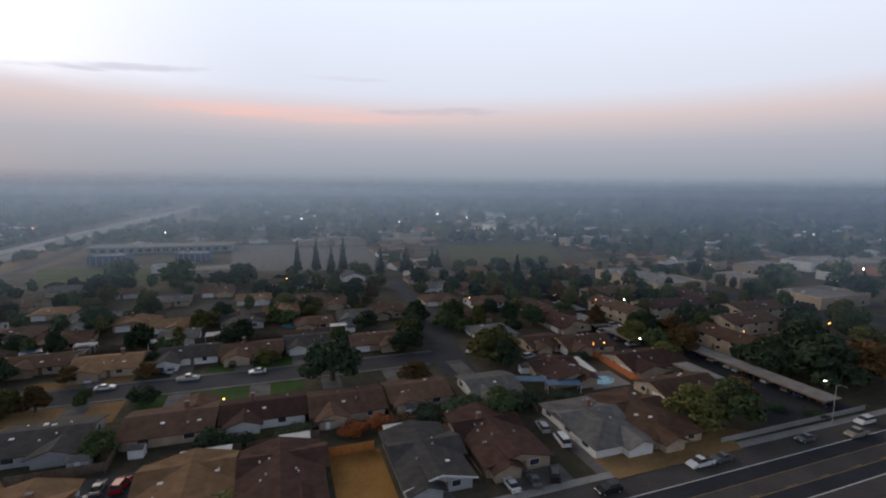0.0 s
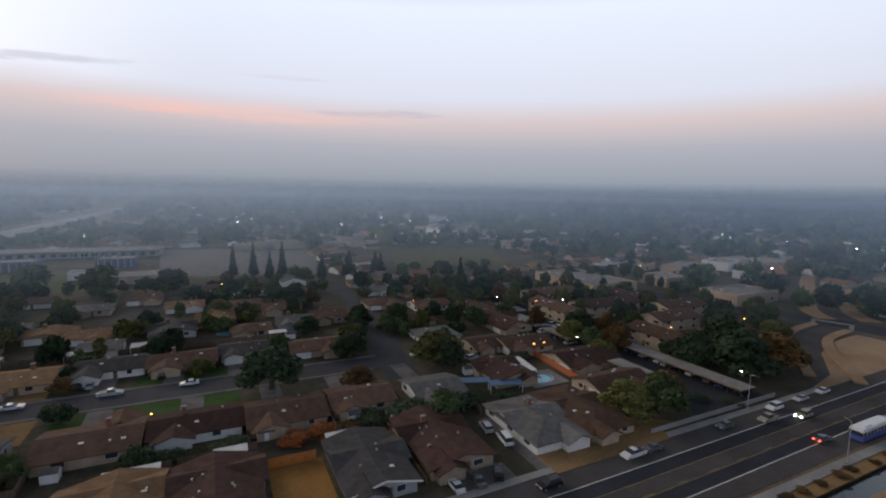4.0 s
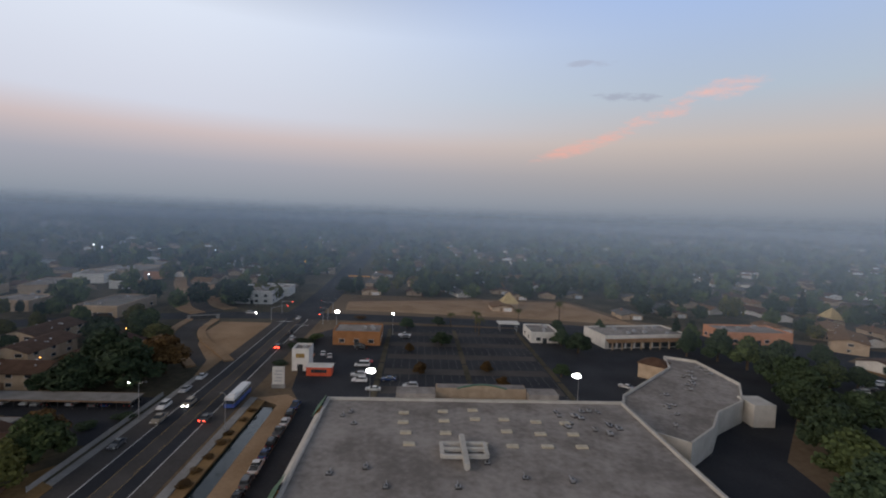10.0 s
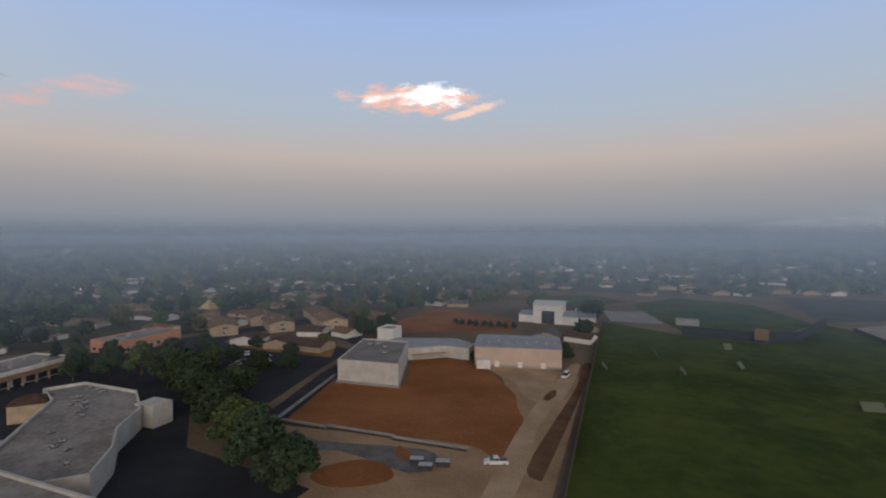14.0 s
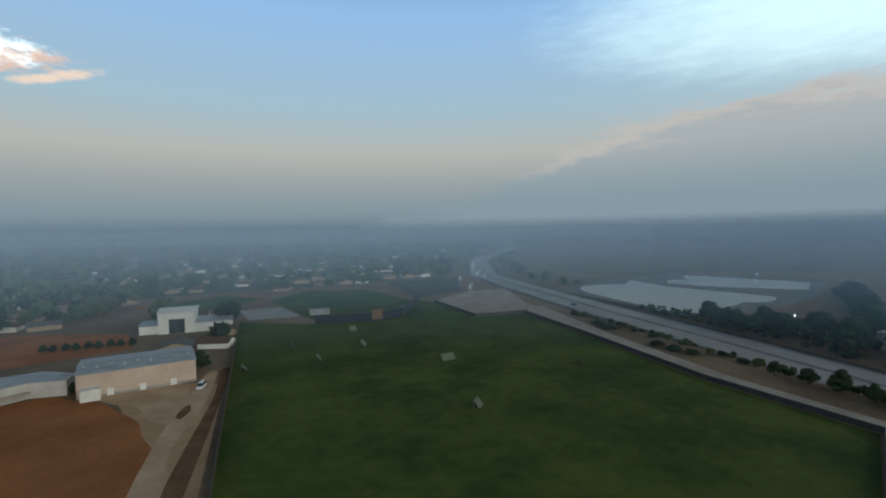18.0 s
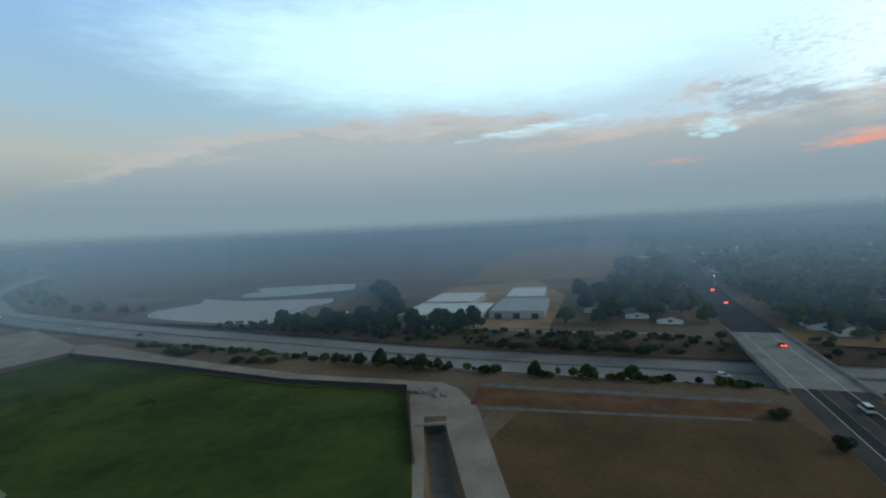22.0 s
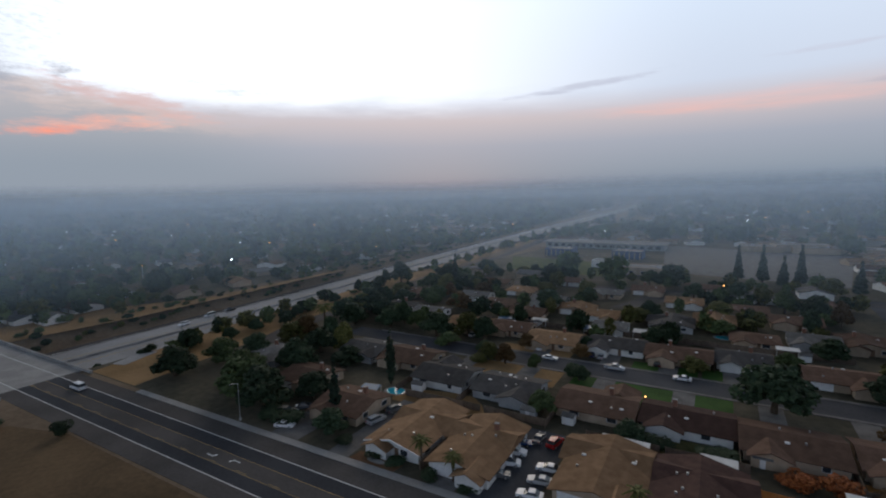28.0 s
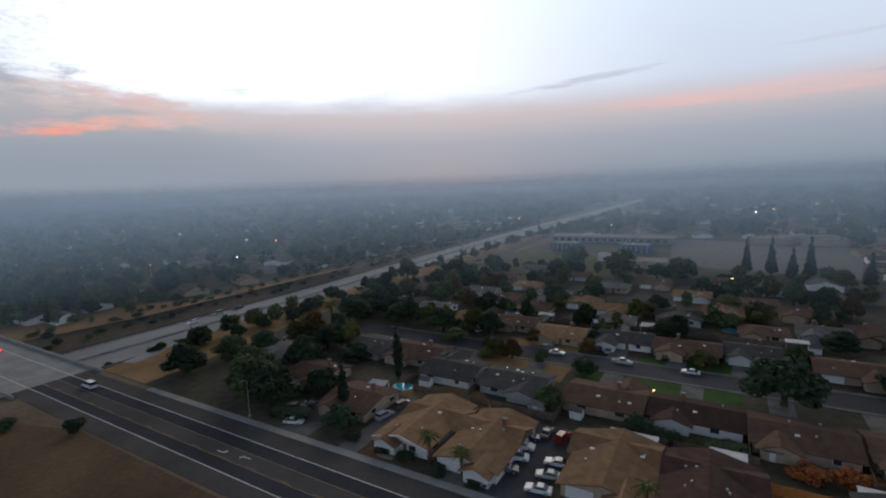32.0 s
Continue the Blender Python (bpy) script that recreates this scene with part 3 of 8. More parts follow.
ribbon("road_frontage", [(-135, 95), (-145, 130), (-150, 265), (-148, 335), (-155, 482), (-160, 700)], 8, M["oldasphalt"], 0.05, 0.05, "narrow frontage street beside the freeway")
ribbon("road_school", [(-150, 251), (-110, 250), (-32, 256), (62, 262), (240, 250)], 10, M["oldasphalt"], 0.06, 0.05, "street in front of the school")
zone("court_cul_de_sac", [(-40, 213), (-27, 214), (-14, 246), (-26, 248)], M["oldasphalt"], 0.05, "worn asphalt cul-de-sac", "road")
zone("ground_parking", [(114, 22), (132, 30), (140, 36), (205, 45), (228, 30), (226, -50), (214, -120), (190, -190), (160, -140), (100, -85), (60, -80), (62, -53), (114, -53)], M["asphalt"], 0.02, "dark asphalt parking lot beside a big store", "parking lot")
zone("ground_service_lane", [(40, 22), (132, 22), (140, 36), (128, 30.5), (40, 30.5)], M["asphalt"], 0.024, "dark asphalt service lane along the store", "lane")
zone("ground_canal_path", [(40, 30.5), (130, 30.5), (136, 36), (133, 44), (128, 36.8), (40, 36.8)], M["tansoil"], 0.02, "pale dirt path beside the canal", "path")
zone("ground_brown_field", [(-150, -26), (-112, -32), (-70, -16), (60, -16), (60, 30), (40, 45), (-125, 45), (-142, 40)], M["brownfield"], 0.02, "brown dry weedy field beside the road", "field")
zone("ground_sports_turf", [(10.5, -60), (10.5, -101), (12.5, -302), (-29, -275), (-63, -268), (-110, -336), (-117, -322), (-119, -256), (-151, -255), (-146, -192), (-138, -116), (-141, -69), (-96, -46), (-60, -30), (10.5, -30)], M["turf"], 0.03, "wide mown green sports turf", "field")
RED_LOT = smooth_line([(90, -109), (96, -140), (84, -143), (72, -146), (76, -162), (82, -178), (66, -188), (56, -180), (48, -175), (40, -163), (33, -152), (30, -141), (25.5, -130), (24, -116), (24, -106), (30, -108), (36, -111), (60, -109.5), (79, -108)], 3)
zone("ground_red_lot", RED_LOT, M["redsoil"], 0.024, "bare reddish-brown graded soil lot", "ground")
zone("ground_tan_lot", [(92, -104), (36, -112), (28, -132), (42, -170), (56, -184), (25, -186), (13, -180), (13, -60), (60, -75)], M["tansoil"], 0.018, "pale sandy yard with vehicle tracks", "ground")
zone("ground_dirt_strip", [(262, 39), (288, 41), (306, -38), (304, -98), (241, -116), (252, -46)], M["tansoil"], 0.02, "long dry empty lot along the cross street", "ground")
zone("ground_corner_lot", [(140, 66.8), (226, 67.8), (226, 91), (204, 90), (186, 84), (166, 72)], M["tansoil"], 0.075, "bare sandy corner lot by the crossing", "ground")
zone("ground_park_field", [(108, 289), (191, 277), (249, 398), (151, 418)], M["lawn_dry"], 0.04, "mown green park field among houses", "field")
zone("ground_school_lawn", [(-118, 295), (-52, 287), (-62, 341), (-141, 355)], M["turf"], 0.04, "green school lawn", "lawn")
zone("ground_courts", [(-28, 320), (59, 301), (85, 432), (-39, 464)], M["drive"], 0.04, "worn asphalt school courts", "playground")
for nm, pts in (("pond_1", [(-262, -345), (-280, -354), (-306, -347), (-320, -352), (-341, -372), (-334, -340), (-330, -310), (-338, -272), (-346, -232), (-316, -219), (-304, -226), (-292, -220), (-270, -214), (-250, -204), (-236, -224), (-238, -262), (-243, -300), (-250, -328)]), ("pond_2", [(-350, -335), (-372, -352), (-384, -348), (-380, -338), (-402, -362), (-420, -377), (-438, -330), (-456, -279), (-430, -262), (-404, -248), (-380, -276), (-361, -292)])):
    zone(nm, smooth_line(pts + [pts[0]], 2)[:-1], M["water"], 0.03, "still pale pond with an uneven bank reflecting the sky", "water")
zone("ground_pond_margin", [(-228, -210), (-232, -300), (-248, -352), (-300, -372), (-345, -392), (-430, -400), (-475, -272), (-400, -232), (-352, -214), (-316, -206), (-250, -192)], M["drive"], 0.012, "pale trampled margin round ponds", "ground")

# ---- the main road
X0, X1 = -168.0, 236.0
zone("road", [(X0, 45.5), (X1, 47), (X1, 68.5), (150, 66.5), (X0, 64.6)], M["oldasphalt"], 0.05, "wide asphalt road with a turn lane", "road", 0.06)
for nm, y0, y1 in (("road_lane_south", 50.3, 53.0), ("road_lane_north", 57.0, 60.1)):
    zone(nm, [(X0, y0), (60, y0), (X1, y0 + 3.2), (X1, y1 + 3.2), (60, y1), (X0, y1)], M["asphalt"], 0.056, "dark new asphalt travel lane", "road", 0.005)


def road_line(name, y, width, material, label, x0=X0, x1=X1, dash=0, gap=0):
    """A painted line along the main road, which bends slightly north past x = 60."""
    t = thing(name, label, "road marking", kind="structure")
    s = Shape()
    x = x0
    while x < x1 - 0.5:
        e = min(x1, x + (dash or 14))
        ya, yb = (y + max(0, q - 60) * 3.2 / 176 for q in (x, e))
        s.slab((x, ya - width / 2, 0.064), (e, yb - width / 2, 0.064), (e, yb + width / 2, 0.064), (x, ya + width / 2, 0.064), 0.004)
        x = e + gap
    part("line", s, material, t)
    return t


road_line("road_line_south", 50.0, 0.2, M["paint"], "white edge line along the road")
road_line("road_line_north", 60.3, 0.2, M["paint"], "white edge line along the road")
road_line("road_line_yellow_south", 53.15, 0.10, M["yellow"], "worn yellow turn lane line")
road_line("road_line_yellow_north", 56.85, 0.10, M["yellow"], "worn yellow turn lane line")
road_line("road_line_yellow_dashed", 53.5, 0.10, M["yellow"], "dashed yellow turn lane line", dash=3, gap=6)
zone("pavement_north", [(-135, 64.6), (150, 66.5), (150, 68.3), (-135, 66.4)], M["concrete"], 0.17, "pale concrete pavement with kerb", "pavement", 0.2)
zone("pavement_south", [(-60, 43.6), (133, 43.6), (133, 45.6), (-60, 45.6)], M["concrete"], 0.17, "pale concrete pavement along the canal", "pavement", 0.2)
# ---- the crossing and its streets
ribbon("road_east", [(236, 58), (320, 57.5), (540, 66), (1100, 84), (2400, 140)], 18, M["asphalt"], 0.05, 0.06, "asphalt road running off into the haze")
ribbon("road_cross", smooth_line([(150, -330), (196, -190), (221, -109), (236, -45), (243, 30), (243, 70), (236, 117), (205, 190), (150, 300)], 5), 16, M["asphalt"], 0.046, 0.05, "asphalt cross street")
ribbon("road_inner", [(-120, 137), (-60, 136), (52, 135.8)], 9.6, M["street"], 0.05, 0.05, "residential street with parked cars")
ribbon("road_side", smooth_line([(48, 120), (50, 137), (55, 165), (60, 210), (62, 270)], 4), 10, M["street"], 0.054, 0.05, "residential side street")
ribbon("road_court", [(-30, 66.5), (-30, 95)], 11, M["street"], 0.05, 0.05, "short asphalt court with parked cars")

# arrows in the turn lane
for ax, ay, sg in ((-87, 54.6, 1), (-81, 55.6, -1)):
    t_ = thing("road_arrow", "worn white turn arrow painted on the road", "road marking", kind="structure")
    ar = Shape().prism([(ax - 1.6 * sg, ay - 0.12), (ax + 0.5 * sg, ay - 0.12), (ax + 0.5 * sg, ay + 0.12), (ax - 1.6 * sg, ay + 0.12)][::sg], 0.056, 0.066)
    ar.prism([(ax + 0.5 * sg, ay - 0.12), (ax + 1.0 * sg, ay + 0.5 * sg), (ax + 0.7 * sg, ay + 0.9 * sg), (ax + 0.1 * sg, ay + 0.12)][::sg], 0.056, 0.0655)
    part("arrow", ar, M["paint"], t_)
# stop lines and the zebra of the crossing
for nm, pts in (("stop_line", [(222, 50), (222.6, 50), (222.6, 56), (222, 56)]), ("stop_line", [(229, 59), (229.6, 59), (229.6, 66), (229, 66)])):
    zone(nm, pts, M["paint"], 0.068, "white stop line at the crossing", "road marking", 0.006)
zone("ground_carport_lot", [(104, 70), (132, 70.5), (134, 118), (131, 200), (142, 212), (117, 212), (109, 190), (107, 125), (119, 118), (119, 100), (104, 92)], M["asphalt"], 0.034, "dark asphalt lot between carports", "parking lot")
# the channel beside the corner lot, and its run north of the cross street
CH = smooth_line([(229, 101), (207, 98), (190, 90), (173, 77), (162, 69)], 5)
ribbon("channel_bed", CH, 8, M["oldasphalt"], 0.05, 0.05, "pale concrete bed of a drained channel", "channel")
for sh in (-6, 6):
    ribbon("channel_bank", CH, 3.2, M["tansoil"], 0.55, 0.55, "sandy bank of a drained channel", "bank", shift=sh)
CN = smooth_line([(250, 104), (266, 119), (320, 145), (352, 162), (451, 204), (620, 260)], 5)
ribbon("channel_north_bed", CN, 8, M["oldasphalt"], 0.04, 0.04, "dark bed of a canal running north", "channel")
for sh in (-8.5, 8.5):
    ribbon("channel_north_bank", CN, 8, M["tansoil"], 0.10, 0.1, "pale dirt bank of a canal", "bank", shift=sh)
# ramp beside the freeway
RP = [(-163, 74), (-170, 100), (-175, 140), (-178, 180), (-181, 230)]
ribbon("freeway_ramp", smooth_line(RP, 6), 5, M["fwy"], 0.12, 0.3, "pale concrete freeway ramp", "road", zs=[float(ground_z(*p)) for p in smooth_line(RP, 6)])

# parking aisles: paler wheel lanes, painted bays and planted islands
for k, ax in enumerate((141, 158.5, 176, 193.5, 211)):
    zone("parking_aisle", [(ax - 3, -46), (ax + 3, -46), (ax + 3, 10), (ax - 3, 10)], M["oldasphalt"], 0.028, "worn paler aisle of a parking lot", "lane", 0.006)
    t_ = thing("parking_lines", "worn white bay lines of a parking lot", "road marking", kind="structure")
    s_ = Shape()
    for j in range(20):
        for sg in (-1, 1):
            s_.box(ax + sg * 3.2 if sg > 0 else ax - 8.2, ax + 8.2 if sg > 0 else ax - 3.2, -46 + j * 2.8, -45.9 + j * 2.8, 0.02, 0.03)
    part("bay_lines", s_, M["drive"], t_)
    for yy in (-47.5, -18, 11.5):
        zone("planted_island", [(ax - 8, yy - 0.9), (ax + 8, yy - 0.9), (ax + 8, yy + 0.9), (ax - 8, yy + 0.9)], M["town"], 0.17, "kerbed dry planting island in a parking lot", "island", 0.16)

# ---- canal with banks
zone("water_canal", [(-40, 36.8), (128, 36.8), (128, 41), (-40, 41)], M["water"], -0.7, "dark still canal water", "water")
ribbon("bank_north", [(-40, 42.2), (131, 42.2)], 2.6, M["drygrass"], 0.03, 0.25, "weedy dry canal bank", "bank")

# ---- the freeway
FL = [(float(fwy_x(y)), float(y)) for y in list(np.arange(-2500, -600, 60)) + list(np.arange(-600, 620, 15)) + list(np.arange(620, 2500, 60))]
FZ = [float(fwy_z(y)) for _, y in FL]
ribbon("freeway", FL, 34, M["fwy"], 0.0, 0.3, "pale concrete freeway in a shallow cutting", "freeway", zs=FZ)
ribbon("freeway_barrier", FL, 0.5, M["concrete"], 0.8, 0.8, "concrete median barrier of a freeway", "barrier", zs=FZ)
for k, sh in enumerate((-15.5, -12, -8.4, -4.8, 4.8, 8.4, 12, 15.5)):
    if k in (0, 3, 4, 7):
        ribbon("freeway_line", FL, 0.3, M["paint"] if k in (0, 7) else M["yellow"], 0.02, 0.015, "painted freeway edge line", "road marking", shift=sh, zs=FZ)
for sh in (-17.2, 17.2):
    ribbon("freeway_shoulder", FL, 6, M["oldasphalt"], 0.01, 0.2, "dusty freeway shoulder", "road", shift=sh, zs=FZ)

# ---- overpass
bridge = thing("overpass", "pale concrete road overpass with low parapets", "bridge")
B0, B1 = -247.0, -168.0
part("deck", Shape().box(B0, B1, 44.6, 66.4, -1.3, 0.06), M["concrete"], bridge)
for y in (44.6, 66.0):
    part("parapet", Shape().box(B0 - 6, B1 + 6, y - 0.2, y + 0.4, 0.06, 0.95), M["concrete"], bridge)
for x in (-221, -198, -176):
    for y in (48.5, 55.5, 62.5):
        part("column", Shape().tube([(x, y, -5.2), (x, y, -1.3)], [0.7, 0.7], 12), M["concrete"], bridge)
    part("cap_beam", Shape().box(x - 0.9, x + 0.9, 46, 65, -2.3, -1.3), M["concrete"], bridge)
for y in (49.8, 60.3):
    part("edge_line", Shape().box(B0, B1, y, y + 0.22, 0.058, 0.068), M["paint"], bridge)
ribbon("road_west", [(-247, 55.5), (-350, 56), (-480, 62), (-800, 80), (-1600, 120)], 20, M["asphalt"], 0.05, 0.3, "dark asphalt road beyond the overpass")

# ---------------------------------------------------------------- houses
def pitched(w, d, h, rise, o, ridge, hip):
    """Walls' gables and roof plates of a pitched roof over a w by d plan."""
    a, b = w / 2, d / 2
    g, r = Shape(), Shape()
    swap = ridge == "x"
    if swap:
        a, b = b, a
    lo = h - rise * o / a
    A, B, R = a + o, b + o, h + rise
    e = min(a, b * 0.9) if hip else -o
    tip = b - e if hip else B
    fix = (lambda p: (-p[1], p[0], p[2])) if swap else (lambda p: p)
    for sg in (-1, 1):
        q = [(sg * A, -B * sg, lo), (sg * A, B * sg, lo), (0, tip * sg, R), (0, -tip * sg, R)]
        r.slab(*[fix(p) for p in q], 0.18)
        if hip:
            q = [(A * sg, B * sg, lo), (-A * sg, B * sg, lo), (0, tip * sg, R)]
            n = len(r.v)
            r.v += [fix(p) for p in q] + [fix((p[0], p[1], p[2] - 0.18)) for p in q]
            r.f += [(n, n + 1, n + 2), (n + 5, n + 4, n + 3), (n, n + 3, n + 4, n + 1)]
        else:
            g.poly([fix(p) for p in ((-a * sg, -b * sg, h), (a * sg, -b * sg, h), (0, -b * sg, R - 0.1))])
    return g, r


BOX_CACHE = {}


def brick_mesh(name, sx, sy, sz, material):
    """A shared box mesh standing on its origin, centred in plan."""
    key = (name, round(sx, 2), round(sy, 2), round(sz, 2), material)
    if key not in BOX_CACHE:
        BOX_CACHE[key] = Shape().box(-sx / 2, sx / 2, -sy / 2, sy / 2, 0, sz).mesh(name, M[material])
    return BOX_CACHE[key]


def placed(name, mesh, parent, x, y, z=0.0, turn=0.0, label=""):
    ob = part(name, mesh, None, parent, label)
    ob.location, ob.rotation_euler = (x, y, z), (0, 0, turn)
    return ob


ROOF_WORDS = {"roof_brown": "brown", "roof_tan": "tan", "roof_dark": "dark red-brown", "roof_grey": "grey", "roof_slate": "charcoal"}
WALL_WORDS = {"stucco_white": "white", "stucco_tan": "tan", "stucco_grey": "grey"}


def house(x, y, w, d, roof="roof_brown", wall="stucco_tan", ridge="y", front="s", hip=False, h=2.55, rise=0.0, storeys=1, vents=3, chimney=None, wing=None, turn=0.0, trim=False, name="house", label=""):
    """A house about (x, y), w along x and d along y; front names the side of its door and garage."""
    rnd = random.Random(int(x * 31 + y * 17) & 0xFFFF)
    h = h * storeys
    rise = rise or 0.118 * min(w, d)
    kind = "hip" if hip else "gable"
    t = thing(name, label or "%s house with %s walls and a %s shingled %s roof" % ("two-storey" if storeys > 1 else "single-storey", WALL_WORDS[wall], ROOF_WORDS[roof], kind), "house", "houses of the neighbourhood", at=(x, y, 0), turn=turn)
    a, b, o = w / 2, d / 2, 0.75
    gab, r = pitched(w, d, h, rise, o, ridge, hip)
    s = Shape().box(-a, a, -b, b, 0, h).join(gab)
    part("wall", s, M[wall], t)
    rf = part("roof", r, M[roof], t)
    if wing:
        # a cross gable towards the street: centre, width, length
        wx, ww, wl = wing
        sg = -1 if front == "s" else 1
        g2, r2 = pitched(ww, wl + 3, h, rise * 0.8, o, "y", False)
        s2 = Shape().box(-ww / 2, ww / 2, -(wl + 3) / 2, (wl + 3) / 2, 0, h).join(g2)
        cy = sg * (b + wl / 2 - 1.5)
        part("wall", s2.moved(wx, cy), M[wall], t)
        part("roof", r2.moved(wx, cy, 0.006), M[roof], t)
    if not wing and storeys == 1 and math.hypot(x, y) < 262 and turn == 0:
        # a lower gable on the garden side and a cross gable over the main roof
        ss = -1 if y > 0 else 1
        ww, wl = rnd.uniform(0.36, 0.46) * w, 5.0
        bits = [(rnd.choice((-0.24, 0.24)) * w, ss * (b - 0.6), ww, wl, "y", 0.72)]
        if ridge == "y" and w > 11:
            bits.append((rnd.choice((-0.6, 0.6)), -ss * rnd.uniform(0.05, 0.3) * d, w + 0.9, rnd.uniform(7, 9), "x", 0.86))
        for bx, by, bw, bd, br, up_ in bits:
            g2, r2 = pitched(bw, bd, h, rise * up_, o, br, False)
            part("wall", Shape().box(-bw / 2, bw / 2, -bd / 2, bd / 2, 0, h - 0.01).join(g2).moved(bx, by), M[wall], t)
            part("roof", r2.moved(bx, by, 0.012), M[roof], t)
    if trim:
        sg = -1 if front == "s" else 1
        for k in (-1, 1):
            if ridge == "y" and not hip:
                lo = h - rise * o / a
                f = Shape().slab((k * (a + o), sg * (b + o + 0.03), lo + 0.03), (0, sg * (b + o + 0.03), h + rise + 0.03), (0, sg * (b + o + 0.16), h + rise + 0.03), (k * (a + o), sg * (b + o + 0.16), lo + 0.03), 0.32)
                part("fascia", f, M["trim"], t)
    # openings
    half = {"s": (0, -1), "n": (0, 1), "w": (-1, 0), "e": (1, 0)}

    def opening(nm, side, u, z, ow, oh, mat, frame_mat=None):
        dx, dy = half[side]
        px, py = (u, dy * (b + 0.02)) if dy else (dx * (a + 0.02), u)
        tn = 0 if dy else math.pi / 2
        if frame_mat:
            f = placed(nm, brick_mesh(nm + "_frame", ow + 0.16, 0.08, oh + 0.16, frame_mat), t, px, py, z - 0.08, tn)
            placed("pane", brick_mesh("pane", ow, 0.11, oh, mat), f, 0, 0, 0.08)
        else:
            placed(nm, brick_mesh(nm, ow, 0.10, oh, mat), t, px, py, z, tn)

    done = set()
    for lv in range(storeys):
        zb = 0.95 + lv * (h / storeys)
        for side, run in (("s" if y > 0 else "n", a), ("w" if x > 0 else "e", b), (front, a if front in "sn" else b)):
            if side == front and run > 0 and lv == 0 and (side, lv) in done:
                continue
            done.add((side, lv))
            n = max(1, int(run * 2 / 6.0)) if math.hypot(x, y) < 240 else 1
            for k in range(n):
                u = -run + (k + 0.5) * 2 * run / n + rnd.uniform(-0.6, 0.6)
                if lv == 0 and side == front and k < 1 and storeys == 1:
                    opening("garage_door", side, -run + 3.1, 0.02, 4.6, 2.1, "trim")
                    continue
                opening("window", side, u, zb, rnd.choice((1.2, 1.6, 2.0)), 1.1, "glass", "trim")
    opening("door", front, (a if front in "sn" else b) * 0.15, 0.02, 0.95, 2.05, "wood")
    # roof furniture
    run = b if ridge == "y" else a
    for k in range(vents):
        u, v = rnd.uniform(-0.7, 0.7) * run, rnd.uniform(0.25, 0.7) * rnd.choice((-1, 1))
        across = (a if ridge == "y" else b)
        z = h + rise * (1 - abs(v)) - 0.05
        px, py = (v * across, u) if ridge == "y" else (u, v * across)
        if rnd.random() < 0.6:
            placed("vent", brick_mesh("vent", 0.35, 0.35, 0.4, "metal"), rf, px, py, z)
        else:
            placed("skylight", brick_mesh("skylight", 0.8, 0.6, 0.22, "trim"), rf, px, py, z)
    if chimney or (chimney is None and rnd.random() < 0.4):
        ch = placed("chimney", brick_mesh("chimney", 0.9, 0.7, 1.9, "brick"), rf, *((rnd.choice((-0.3, 0.3)) * a, 0.4 * b)), h + rise * 0.4)
        placed("chimney_cap", brick_mesh("chimney_cap", 1.0, 0.8, 0.12, "concrete"), ch, 0, 0, 1.9)
    return t


M["brick"] = surface("brick", (0.20, 0.10, 0.07), (0.30, 0.16, 0.11), 0.9, 1.0, 10.0)
T, W, G = "stucco_tan", "stucco_white", "stucco_grey"
RB, RT, RD, RG, RS = "roof_brown", "roof_tan", "roof_dark", "roof_grey", "roof_slate"
# row along the main road
house(-54, 81.5, 12, 20, RT, W, "y", "s", trim=True, vents=3)
house(-39, 80.5, 12, 20, RT, W, "y", "s", vents=4)
house(-15.5, 82.5, 13.5, 19, RT, T, "y", "s", vents=4)
house(-0.8, 82, 13.5, 19, RD, T, "y", "s", vents=6)
house(25, 81, 12, 19, RS, G, "y", "s", vents=4, trim=True)
house(41, 83.5, 13, 21, RD, T, "y", "s", vents=9, chimney=True)
house(63.5, 82, 12.5, 20, RG, W, "y", "s", hip=True, vents=4)
house(77, 82, 12, 22, RB, T, "y", "s", hip=True, vents=3)
house(-75, 84, 13, 13, RB, T, "x", "s", vents=3)
house(-97, 92, 13, 12, RB, T, "x", "s")
house(-97, 118, 14, 12, RS, G, "x", "n")
house(-122, 101, 13, 12, RG, G, "x", "n", hip=True)
# backs against them, facing the inner street
house(-80, 118, 16, 13, RB, T, "x", "n", vents=2)
house(-63, 110, 15, 13, RS, W, "x", "n", wing=(-4, 6, 3))
house(-44.5, 110, 15.5, 13, RS, G, "x", "n", vents=8)
house(-22.5, 110, 16.5, 13, RB, T, "x", "n", wing=(4, 7, 3))
house(-4, 110.5, 17, 11.5, RD, W, "x", "n", vents=3)
house(14, 108.5, 16, 13, RB, T, "x", "n", vents=4)
house(31.5, 109.5, 14.5, 11.5, RB, T, "x", "n", vents=3)
house(50.5, 107, 12.5, 13, RG, W, "x", "n", vents=1)
house(74, 110.5, 12.5, 15, RD, T, "y", "n", vents=8, chimney=True)
# across the inner street
house(-81, 160, 14, 12, RT, T, "x", "s", wing=(4, 6, 3))
house(-64, 161, 14, 12, RB, T, "x", "s")
house(-46, 154, 16, 13, RT, T, "x", "s", wing=(-4, 7, 3))
house(-26, 157, 16, 12, RS, W, "x", "s", wing=(-5, 6, 4))
house(-8.5, 155, 17, 12, RB, T, "x", "s", wing=(-4, 7, 3))
house(8, 158, 13, 12, RS, W, "x", "s")
house(29.5, 153, 16, 12, RB, T, "x", "s", wing=(4, 6, 3))
house(71, 150, 14, 13, RG, W, "x", "w", hip=True)
house(82, 134, 13, 12, RB, T, "x", "s")
house(-123, 172, 14, 12, RS, G, "x", "e", hip=True)
house(-104, 168, 13, 12, RG, W, "x", "s")
